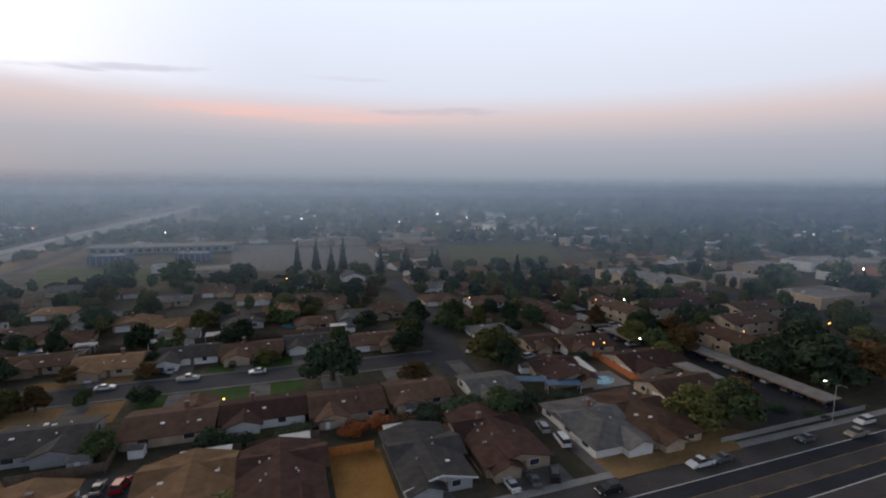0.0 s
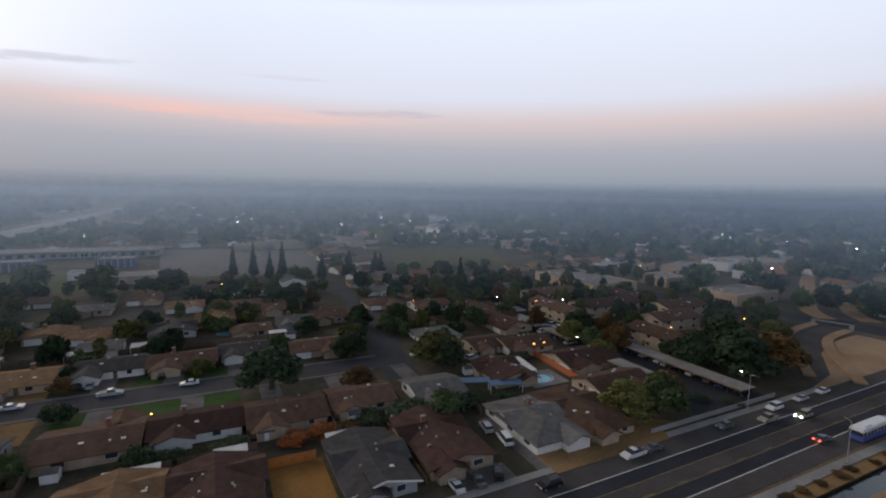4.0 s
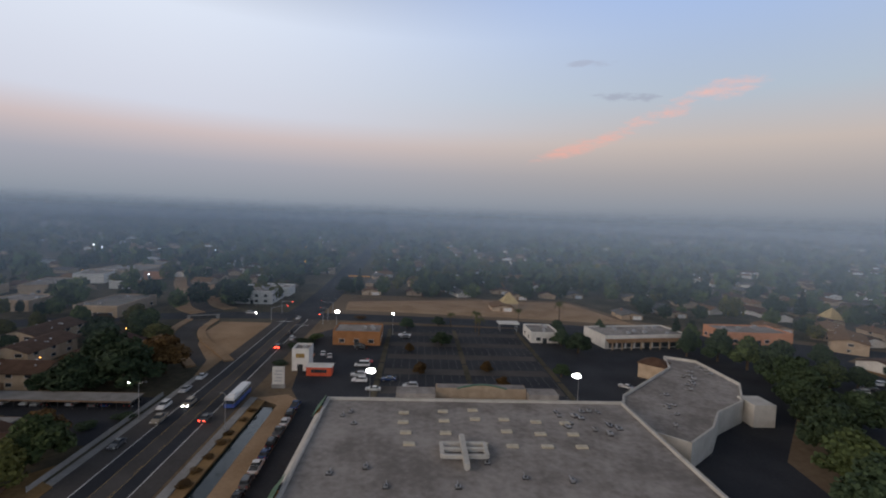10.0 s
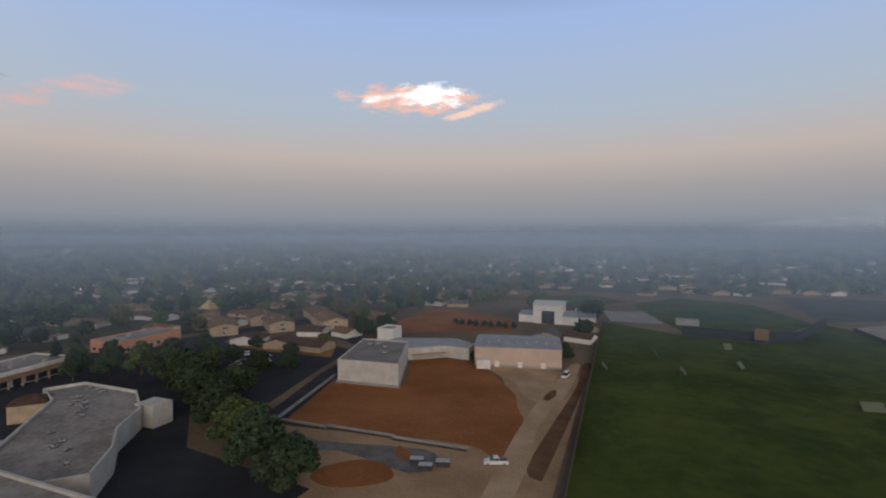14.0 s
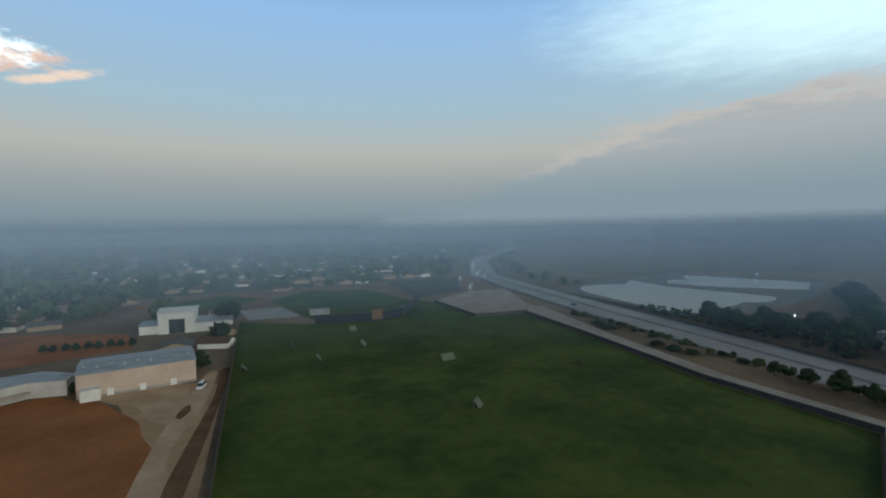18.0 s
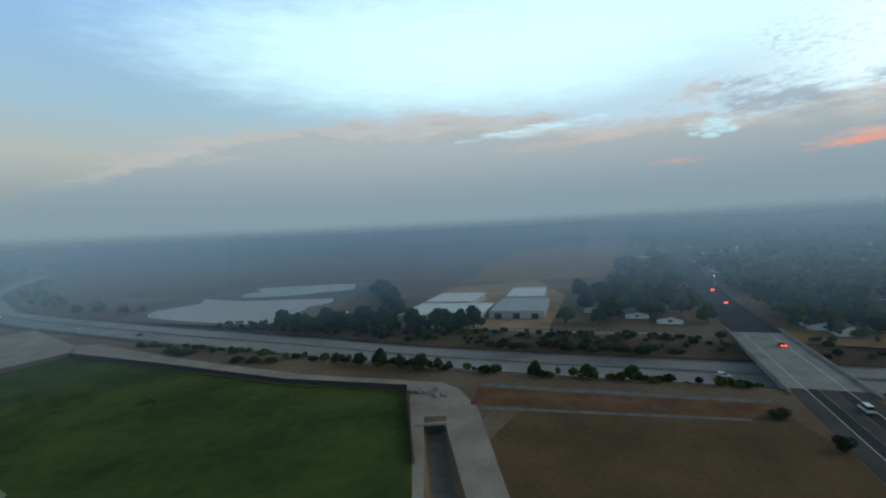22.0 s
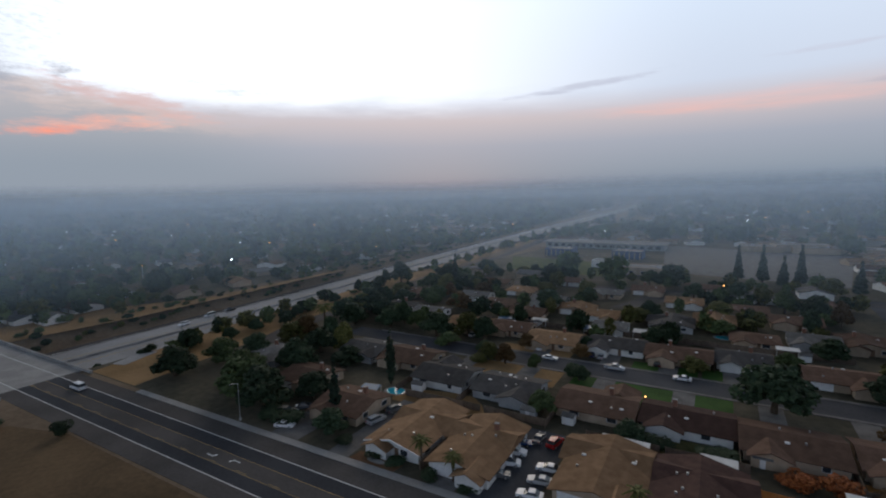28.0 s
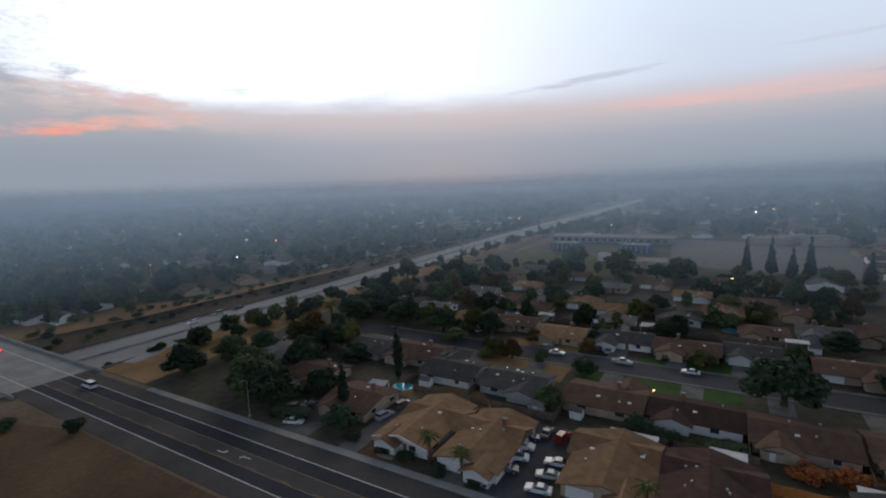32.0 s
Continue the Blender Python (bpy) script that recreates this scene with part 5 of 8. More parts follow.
# hedges and bushes in the gardens
for kind, leaf, x, y, hh, ww in (("shrub", D_, 40, 98, 4, 12), ("shrub", D_, 50, 98, 4.5, 12), ("shrub", D_, 58, 99, 3.5, 8), ("shrub", D_, 31, 99, 3, 8), ("shrub", "leaf_red", 20, 97, 3, 6), ("shrub", "leaf_red", 14, 97, 2.6, 6), ("shrub", R_, 26, 97, 2.5, 5), ("shrub", M_, 60, 101, 2.5, 5), ("shrub", D_, 84, 118, 3, 7), ("shrub", D_, 88, 122, 3, 7), ("shrub", D_, -66, 71, 2, 4), ("shrub", D_, -52, 69.5, 1.6, 4), ("shrub", D_, -57, 70, 1.6, 4), ("shrub", D_, -44, 69, 1.5, 4), ("shrub", D_, -36, 69, 1.5, 4), ("shrub", D_, -84, 72, 3, 7), ("shrub", D_, -90, 72, 3, 7), ("shrub", D_, 66, 96, 3, 6), ("shrub", D_, -52, 117, 2.5, 5), ("shrub", O_, -62, 127, 3, 5), ("shrub", D_, 2, 100, 2, 8), ("shrub", D_, -125, 44, 4.5, 4), ("shrub", D_, -143, 37, 2.5, 6), ("shrub", D_, 106, 82, 3, 6), ("shrub", D_, 112, 76, 2, 5), ("shrub", D_, 118, 71, 1.6, 5)):
    tree(kind, leaf, x, y, hh, ww)
# along the freeway and the far side of its cutting
for x, y, hh, ww in ((-165, -111, 5.5, 4.5), (-165, -100, 6, 6), (-165.5, -91, 8, 6.5), (-165, -82, 6, 5), (-164.5, -73, 6.5, 8), (-165, -66, 5.5, 4), (-167, -30, 5.5, 5), (-167, -12, 5, 6.5), (-168, 2, 5, 6.5), (-160, -158, 3, 6), (-161, -150, 2.6, 6), (-162, -142, 2.6, 6), (-166, -196, 3, 8), (-168, -206, 3, 8), (-154, 108, 5, 6), (-155, 120, 5, 6), (-152, 132, 4, 5), (-158, 144, 5, 6), (-160, 170, 5, 6), (-162, 205, 5, 5), (-166, 195, 7, 5), (-168, 222, 8, 6)):
    tree("round", D_, x, y, hh, ww)
rn = random.Random(11)
for k in range(26):
    tree("broad", D_, -219 - rn.uniform(0, 22) - k * 0.6, -190 + k * 4.6 + rn.uniform(-3, 3), rn.uniform(8, 13), rn.uniform(9, 14))
for k in range(14):
    tree("shrub", D_, -212 + rn.uniform(-4, 4), -60 + k * 6 + rn.uniform(-2, 2), rn.uniform(3, 5), rn.uniform(5, 9), -2.0)
for k in range(28):
    tree("broad", rn.choice((D_, D_, M_)), -252 - rn.uniform(0, 110), rn.uniform(-36, 42), rn.uniform(9, 16), rn.uniform(9, 14))
for k in range(34):
    tree("broad", D_, -262 - 4.6 * k + rn.uniform(-4, 4), -130 - k * 2.8 + rn.uniform(-5, 5), rn.uniform(7, 12), rn.uniform(8, 14))
# the dark row behind the shops
for x, y, hh, ww in ((64, -79, 12, 14), (77, -84, 13, 15), (90, -91, 13, 15), (103, -98, 13, 14), (116, -107, 13, 15), (118, -119, 11, 13), (130, -114, 14, 15), (143, -121, 14, 15), (157, -127, 15, 14), (168, -124, 14, 12), (178, -119, 13, 11), (128, -140, 10, 11), (150, -140, 10, 11), (176, -160, 9, 9), (190, -128, 12, 9), (184, -110, 13, 8), (192, -116, 13, 8)):
    tree("broad", D_ if (int(x) % 3) else M_, x, y, hh, ww)
for x, y, hh, ww in ((34, -196, 9, 7), (23, -204, 8, 7), (27, -200, 7, 6), (118, -222, 12, 13), (126, -214, 12, 12), (110, -214, 9, 9), (60, -192, 3, 6)):
    tree("broad", D_, x, y, hh, ww)
# the car park and its verges
for kind, leaf, x, y, hh, ww in (("round", D_, 223, 4, 5, 7), ("round", D_, 229, -11, 5, 6.5), ("palm", O_, 226, -17, 8, 5), ("palm", O_, 217, -28, 11, 6), ("palm", O_, 236, -52, 9, 5), ("palm", O_, 212, -29, 9, 6), ("palm", O_, 236, -73, 14, 6), ("round", D_, 193, -11, 6, 8), ("round", R_, 156, -2, 4.5, 5), ("round", R_, 183, 2, 3.5, 4), ("round", R_, 160, -25, 4, 4.5), ("broad", D_, 196, -62, 8, 9), ("broad", D_, 186, -66, 9, 10), ("broad", D_, 216, -66, 8, 7), ("round", D_, 156, -50, 5, 6), ("round", R_, 145, -28, 3.5, 4), ("broad", D_, 213, -85, 9, 6), ("column", "cypress", 207, -118, 12, 5), ("column", "cypress", 205, -124, 13, 5), ("shrub", D_, 190, 44, 3, 7), ("shrub", M_, 197, 41, 3, 6), ("shrub", D_, 183, 46, 3, 6), ("shrub", D_, 163, 46, 1.5, 6), ("shrub", R_, 240, 28, 2, 6)):
    tree(kind, leaf, x, y, hh, ww)

# ---------------------------------------------------------------- vehicles
WHEEL = {}


def car_base(kind, colour):
    """A car along x, nose at +x, on its wheels."""
    L, Wd, H = {"sedan": (4.6, 1.8, 1.45), "suv": (4.8, 1.9, 1.75), "van": (5.2, 2.0, 2.05), "pickup": (5.5, 1.95, 1.8)}[kind]
    t = thing("car" if kind != "pickup" else "pickup_truck", "parked %s %s" % (colour, {"sedan": "four-door sedan car", "suv": "sport utility car", "van": "passenger van car", "pickup": "pickup truck with open bed"}[kind]), "car", "parked cars")
    l, wd = L / 2, Wd / 2
    body = Shape()

    def hull(profile, w0, w1):
        """Skin over a side profile of (x, z), narrower towards the top."""
        zs = [p[1] for p in profile]
        z0, z1 = min(zs), max(zs)
        n, k = len(body.v), len(profile)
        for sg in (-1, 1):
            for x, z in profile:
                body.v.append((x, sg * (w0 + (w1 - w0) * (z - z0) / (z1 - z0)), z))
        body.f.append(tuple(range(n, n + k)))
        body.f.append(tuple(range(n + 2 * k - 1, n + k - 1, -1)))
        body.f.extend((n + i, n + k + i, n + k + (i + 1) % k, n + (i + 1) % k) for i in range(k))

    belt = 0.95 if kind in ("sedan",) else 1.1
    hull([(-l, 0.35), (l, 0.35), (l + 0.02, 0.62), (l - 0.12, 0.78), (l - 1.15, belt), (-l + 0.5, belt), (-l + 0.03, belt - 0.06), (-l - 0.02, 0.6)], wd, wd - 0.06)
    roofx = {"sedan": (-l + 1.35, l - 2.15), "suv": (-l + 0.45, l - 2.1), "van": (-l + 0.3, l - 1.7), "pickup": (-l + 2.2, l - 2.2)}[kind]
    hull([(roofx[0] - 0.05, H - 0.1), (roofx[1] + 0.05, H - 0.1), (roofx[1] - 0.1, H), (roofx[0] + 0.1, H)], wd - 0.24, wd - 0.3)
    part("body", body, M["car_" + colour], t)
    body = Shape()
    back = roofx[0] - (0.75 if kind == "sedan" else 0.15)
    hull([(back, belt - 0.02), (roofx[1] + 0.85, belt - 0.02), (roofx[1], H - 0.08), (roofx[0], H - 0.08)], wd - 0.1, wd - 0.26)
    part("glazing", body, M["glass"], t, "dark tinted windows")
    if kind == "pickup":
        part("bed", Shape().box(-l + 0.15, roofx[0] - 0.3, -wd + 0.15, wd - 0.15, belt, belt + 0.02), M["darkmetal"], t)
    if not WHEEL:
        WHEEL["tyre"] = Shape().tube([(0, -0.11, 0), (0, 0.11, 0)], [0.33, 0.33], 14).mesh("tyre", M["rubber"])
        WHEEL["rim"] = Shape().tube([(0, -0.12, 0), (0, 0.12, 0)], [0.2, 0.2], 10).mesh("rim", M["metal"])
    for sx in (-1, 1):
        for sy in (-1, 1):
            wh = placed("wheel", WHEEL["tyre"], t, sx * (l - 0.85), sy * (wd - 0.1), 0.33)
            placed("rim", WHEEL["rim"], wh, 0, 0)
    for sy in (-1, 1):
        placed("headlight", brick_mesh("headlight", 0.08, 0.35, 0.16, "trim"), t, l - 0.02, sy * (wd - 0.3), 0.6)
        placed("taillight", brick_mesh("taillight", 0.08, 0.3, 0.18, "tail"), t, -l + 0.0, sy * (wd - 0.25), 0.68)
    return t


M["tail"] = surface("red_lens", (0.25, 0.01, 0.01), (0.35, 0.02, 0.02), 0.3, 1.0, 6.0)
CARS = {}


def car(kind, colour, x, y, deg=0.0, z=0.0):
    m = pose(x, y, z, 0, 0, deg)
    if (kind, colour) not in CARS:
        CARS[kind, colour] = car_base(kind, colour)
        CARS[kind, colour].matrix_basis = m
        return CARS[kind, colour]
    return copy_thing(CARS[kind, colour], m)


for k, c_, x, y, dg in (
    ("suv", "black", 53, 62.8, 180), ("pickup", "white", 75, 63.9, 181), ("sedan", "grey", 80.5, 64.0, 181), ("sedan", "grey", 104, 64.0, 181), ("suv", "white", 125, 65.0, 181), ("sedan", "silver", 137, 65.3, 181), ("sedan", "white", 148, 65.6, 181), ("pickup", "beige", 117, 62.0, 181),
    ("van", "white", 54.5, 79.5, 80), ("suv", "silver", 53.5, 85.5, 80), ("suv", "black", 46.5, 69.6, 60), ("sedan", "grey", 42, 69.3, 80), ("sedan", "white", 37.5, 69.4, 90),
    ("van", "white", -33.0, 79.5, 15), ("pickup", "white", -33.4, 83.5, 10), ("sedan", "blue", -33.2, 87.5, 12), ("sedan", "grey", -33.0, 75.0, 20), ("suv", "red", -27.0, 90.5, 80), ("sedan", "grey", -30.4, 90.7, 90), ("sedan", "white", -25.3, 81.0, 185), ("sedan", "silver", -25.5, 76.6, 190), ("sedan", "white", -25.8, 72.0, 188), ("suv", "grey", -65.3, 88, 75), ("suv", "silver", -66.0, 81.5, 78), ("sedan", "white", -83, 70.0, 20), ("suv", "beige", -88, 75, 30), ("sedan", "grey", -86, 79, 40),
    ("pickup", "silver", -24, 138.6, 0), ("sedan", "white", -6.5, 138.3, 180), ("suv", "grey", 9, 138.2, 0), ("sedan", "white", -43, 138.4, 0), ("suv", "black", -61, 137.5, 0), ("sedan", "silver", -29.5, 146.5, 90), ("sedan", "blue", -32.2, 147.2, 90), ("suv", "black", -13.5, 147.3, 90), ("sedan", "white", -48.5, 146, 90), ("suv", "white", 47.5, 163, 80), ("sedan", "white", 58, 136.5, 30), ("suv", "silver", 73, 126, 10), ("sedan", "grey", 77, 128, 10), ("sedan", "white", -75, 150, 80), ("suv", "grey", -83, 149, 90), ("sedan", "white", 66, 158, 0),
    ("van", "white", 163, 18, 90), ("suv", "white", 147.5, 17, 92), ("suv", "silver", 152.5, 18, 92), ("sedan", "red", 167, 17, 90), ("sedan", "blue", 149, 8, 92), ("suv", "silver", 143, 1, 92), ("pickup", "white", 206.5, 4.6, 90), ("sedan", "grey", 203, 4.2, 90), ("sedan", "grey", 188, 22, 90), ("sedan", "black", 184, 21, 90), ("sedan", "silver", 146, -68, 40), ("sedan", "white", 173, 31, 10), ("sedan", "white", 176, 34, 10), ("sedan", "silver", 140, 12, 92)):
    car(k, c_, x, y, dg, 0.05 if 44 < y < 66 or (130 < y < 143) else 0.03)
for k in range(12):
    car(("sedan", "suv", "pickup")[k % 3], ("grey", "black", "blue", "black", "grey", "white", "blue", "black", "grey")[k % 9] if k != 9 else "white", 68.5 + k * 5.3, 31.0 + 0.05 * k, 2, 0.03)
rn = random.Random(21)
for y in np.arange(74, 116, 2.9):
    if rn.random() < 0.75:
        car(rn.choice(("sedan", "suv")), rn.choice(("grey", "white", "black", "silver", "blue")), 126.5 + rn.uniform(-0.3, 0.3), float(y), rn.choice((0, 180)), 0.03)
for y in np.arange(126, 160, 3.0):
    if rn.random() < 0.7:
        car(rn.choice(("sedan", "suv")), rn.choice(("grey", "white", "black", "silver", "blue")), 112.7 + rn.uniform(-0.3, 0.3), float(y), rn.choice((0, 180)), 0.03)
for x, y in ((111, 178), (114, 181), (112, 184), (121, 152), (122, 147), (121, 143), (107, 99), (110, 93), (121, 181), (124, 186)):
    car(rn.choice(("sedan", "suv")), rn.choice(("white", "silver", "grey", "white")), x, y, rn.choice((0, 90)), 0.03)
# the freeway's traffic
for k in range(13):
    y = rn.choice((rn.uniform(-520, 420), rn.uniform(-700, -300)))
    lane = rn.choice((-12.5, -8.9, -5.3, 5.3, 8.9, 12.5))
    yy = np.array([y - 4, y + 4])
    sl = math.degrees(math.atan2(8.0, float(fwy_x(yy[1]) - fwy_x(yy[0]))))
    car(rn.choice(("sedan", "suv", "van", "pickup")), rn.choice(("white", "silver", "grey", "black", "white")), float(fwy_x(y)) + lane, y, sl + (180 if lane < 0 else 0), float(fwy_z(y)) + 0.02)


def coach(x, y):
    t = thing("bus", "long white and blue city bus at the kerb", "bus", at=(x, y, 0.05))
    part("body", Shape().prism([(-6.4, -1.3), (6.3, -1.3), (6.5, -1.1), (6.5, 1.1), (6.3, 1.3), (-6.4, 1.3)], 0.35, 1.35), M["car_bus"], t, "blue lower body")
    part("upper_body", Shape().prism([(-6.4, -1.28), (6.2, -1.28), (6.4, -1.1), (6.4, 1.1), (6.2, 1.28), (-6.4, 1.28)], 2.35, 2.95), M["car_white"], t)
    part("roof", Shape().box(-6.0, 6.0, -1.0, 1.0, 2.95, 3.1), M["car_white"], t)
    part("window_band", Shape().prism([(-6.36, -1.26), (6.25, -1.26), (6.42, -1.08), (6.42, 1.08), (6.25, 1.26), (-6.36, 1.26)], 1.35, 2.35), M["glass"], t)
    for k in range(9):
        for sg in (-1, 1):
            placed("pillar", brick_mesh("pillar", 0.12, 0.06, 1.0, "car_white"), t, -6.0 + k * 1.45, sg * 1.27, 1.35)
    part("rooftop_unit", Shape().box(-4.5, -2.0, -0.8, 0.8, 3.1, 3.4), M["car_white"], t)
    for sx in (-4.2, 4.2):
        for sy in (-1.1, 1.1):
            wh = placed("wheel", Shape().tube([(0, -0.16, 0), (0, 0.16, 0)], [0.5, 0.5], 14).mesh("bus_tyre", M["rubber"]), t, sx, sy, 0.5)
            placed("rim", Shape().tube([(0, -0.18, 0), (0, 0.18, 0)], [0.28, 0.28], 10).mesh("bus_rim", M["metal"]), wh, 0, 0)
    for sy in (-0.9, 0.9):
        placed("headlight", brick_mesh("bus_headlight", 0.08, 0.3, 0.2, "trim"), t, 6.5, sy, 0.6)
        placed("taillight", brick_mesh("bus_taillight", 0.08, 0.25, 0.25, "tail"), t, -6.42, sy, 0.8)
    return t


M["car_bus"] = surface("bus_blue_paint", (0.05, 0.10, 0.34), (0.07, 0.13, 0.40), 0.3, 0.6, 5.0)
coach(131, 48.2)


# ---------------------------------------------------------------- lamps and poles
def street_lamp(x, y, h=9.0, lit=True, deg=0, glow=0.75, z=0.0, warm=False):
    t = thing("street_lamp", "tall galvanised street lamp with a %s head" % ("glowing" if lit else "dark"), "street lamp", "street lamps", at=(x, y, z), turn=radians(deg))
    part("pole", Shape().tube([(0, 0, 0), (0, 0, h * 0.6), (0, 0, h)], [0.10, 0.07, 0.05], 8), M["metal"], t)
    part("base", brick_mesh("lamp_base", 0.5, 0.5, 0.6, "concrete"), None, t)
    part("arm", Shape().tube([(0, 0, h - 0.1), (0.7, 0, h + 0.25), (1.6, 0, h + 0.3)], [0.05, 0.045, 0.04], 6), M["metal"], t)
    head = part("head", Shape().box(1.3, 2.1, -0.2, 0.2, h + 0.22, h + 0.4), M["darkmetal"], t)
    if lit:
        # bulb is larger than a real one, its shape includes the lamp's glare
        part("bulb", Shape().ball((1.7, 0, h + 0.1), glow, glow * 0.5, 12, 6), M["lamp_warm" if warm else "lamp_white"], head, "glowing lamp enlarged to take in its glare")
    return t


street_lamp(129, 12, 9, glow=1.35)
street_lamp(128, -46, 9, glow=1.25)
street_lamp(210, 35, 9, glow=1.2)
street_lamp(209, 10, 9, glow=0.6)
for x in (-95, 118):
    street_lamp(x, 67.4, 9, lit=False, deg=-90)
for x, y in ((112, 44.2),):
    street_lamp(x, y, 9, lit=False, deg=90)


def wall_lamp(x, y, z, glow=0.3, warm=True):
    """A lit lantern on a short post or wall bracket."""
    t = thing("lantern", "small glowing %s lantern on a post" % ("warm" if warm else "white"), "lamp", "lit lanterns", at=(x, y, 0))
    glow *= 0.55
    part("post", Shape().tube([(0, 0, 0), (0, 0, z)], [0.05, 0.04], 6), M["darkmetal"], t)
    part("bulb", Shape().ball((0, 0, z + glow * 0.5), glow, glow * 0.8, 8, 5), M["lamp_warm" if warm else "lamp_white"], t)
    part("cap", Shape().tube([(0, 0, z + glow * 1.2), (0, 0, z + glow * 1.5)], [glow * 0.7, 0.05], 8), M["darkmetal"], t)


for x, y, z, g_, w_ in ((-13, 116, 3, 0.45, True), (93, 121, 4, 0.4, True), (97, 121, 4, 0.4, True), (111, 121, 4, 0.4, False), (130, 152, 5.5, 0.6, True), (127, 165, 6, 0.4, True), (139, 162, 6, 0.5, False), (132, 78, 4, 0.4, False), (146, 112, 6, 0.4, True), (188, 112, 5, 0.5, True), (56, 281, 4, 0.9, True), (4, 262, 4, 0.6, True), (150, 180, 5, 0.5, True), (100, 204, 4, 0.5, True), (80, 192, 4, 0.4, True), (120, 186, 4, 0.4, False), (126, 118, 4, 0.4, False), (90, 275, 4, 0.7, True)):
    wall_lamp(x, y, z, g_, w_)

# ---------------------------------------------------------------- other buildings
def block(name, label, category, x0, x1, y0, y1, h, wall, roof="flatroof", turn=0.0, parapet=0.7, windows=0, units=0, win_h=1.4, group="", rows=1, door=True):
    """A flat-roofed building with parapets, windows and rooftop units."""
    cx, cy = (x0 + x1) / 2, (y0 + y1) / 2
    a, b = (x1 - x0) / 2, (y1 - y0) / 2
    t = thing(name, label, category, group, at=(cx, cy, 0), turn=turn)
    part("wall", Shape().box(-a, a, -b, b, 0, h), M[wall], t)
    part("roof", Shape().box(-a + 0.35, a - 0.35, -b + 0.35, b - 0.35, h, h + 0.12), M[roof], t)
    for q in ((-a, a, -b, -b + 0.3), (-a, a, b - 0.3, b), (-a, -a + 0.3, -b + 0.3, b - 0.3), (a - 0.3, a, -b + 0.3, b - 0.3)):
        part("parapet", Shape().box(*q, h, h + parapet), M[wall], t)
    for r_ in range(rows):
        z = 1.0 + r_ * 3.1
        for k in range(windows):
            u = (k + 0.5) / windows * 2 - 1
            for sg in (-1, 1):
                f = placed("window", brick_mesh("window_frame", 2.2, 0.1, win_h + 0.16, "trim"), t, u * a * 0.92, sg * (b + 0.02), z)
                placed("pane", brick_mesh("window_pane", 2.0, 0.13, win_h, "glass"), f, 0, 0, 0.08)
                f = placed("window", brick_mesh("window_frame", 2.2, 0.1, win_h + 0.16, "trim"), t, sg * (a + 0.02), u * b * 0.92, z, math.pi / 2)
                placed("pane", brick_mesh("window_pane", 2.0, 0.13, win_h, "glass"), f, 0, 0, 0.08)
    if door:
        placed("door", brick_mesh("entry_door", 0.1, 1.8, 2.2, "glass"), t, -a - 0.02, 0.0)
    rnd = random.Random(int(x0 + y0))
    for k in range(units):
        placed("rooftop_unit", brick_mesh("small_unit", 1.6, 1.2, 1.0, "metal"), t, rnd.uniform(-0.8, 0.8) * a, rnd.uniform(-0.8, 0.8) * b, h + 0.12)
    return t


# round the crossing and the car park
block("restaurant", "brown and orange stucco restaurant with a flat roof", "restaurant", 190, 205, 14, 33, 5.0, "orange_brown", windows=3, units=4)
part("awning", Shape().box(189.3, 190, 15, 32, 2.6, 3.6), M["orange_wall"], bpy.data.objects["restaurant"])
kiosk = block("drive_through_kiosk", "cream two-storey drive-through kiosk with orange trim", "kiosk", 157, 164, 35, 40.5, 6.8, "stucco_white", units=1)
part("sign_panel", Shape().box(-3.62, -3.5, -1.4, 1.4, 4.4, 5.8), M["yellow"], kiosk, "yellow sign panel")
part("awning", Shape().box(3.0, 5.4, -2.9, 0.4, 2.8, 3.3), M["orange_fence"], kiosk, "orange-red awning")
hut = thing("red_stall", "bright orange-red roadside stall with a pale roof", "stall", at=(154, 30.6, 0))
part("wall", Shape().box(-2, 2, -4, 4, 0, 2.9), M["orange_red"], hut)
part("roof", Shape().box(-2.3, 2.3, -4.3, 4.3, 2.9, 3.1), M["stucco_white"], hut)
part("counter_opening", Shape().box(-2.03, -1.97, -2.5, 2.5, 1.1, 2.2), M["glass"], hut)
sg_ = thing("pylon_sign", "tall white pylon sign with illegible grey lettering", "sign", at=(141, 40.2, 0))
part("panel", Shape().box(-0.35, 0.35, -1.7, 1.7, 1.2, 6.4), M["stucco_white"], sg_)
part("base", Shape().box(-0.5, 0.5, -1.9, 1.9, 0, 1.2), M["concrete"], sg_)
for k in range(4):
    part("lettering", Shape().box(-0.39, -0.36, -1.2, 1.2 - 0.4 * (k % 2), 2.0 + k * 1.0, 2.45 + k * 1.0), M["metal"], sg_)
block("shop", "small white flat-roofed shop", "shop", 200, 216, -62, -50, 4.2, "stucco_white", windows=2, units=3)
kt = thing("fuel_canopy", "white flat canopy on posts", "canopy", at=(222, -44, 0))
part("roof", Shape().box(-3, 3, -5, 5, 3.6, 4.1), M["stucco_white"], kt)
for px in (-2, 2):
    for py in (-4, 4):
        part("post", Shape().box(px - 0.12, px + 0.12, py - 0.12, py + 0.12, 0, 3.6), M["metal"], kt)
shops = block("shop_strip", "cream strip of small shops with an arcade", "shop", 196, 214, -118, -78, 5.0, "stucco_white", units=8, turn=0.16)
for k in range(9):
    placed("arcade_post", brick_mesh("arcade_post", 0.5, 0.5, 3.4, "stucco_tan"), shops, -11.5, -18 + k * 4.5)
    placed("shop_window", brick_mesh("shop_window", 0.1, 3.2, 2.2, "glass"), shops, -9.05, -17 + k * 4.2, 0.4)
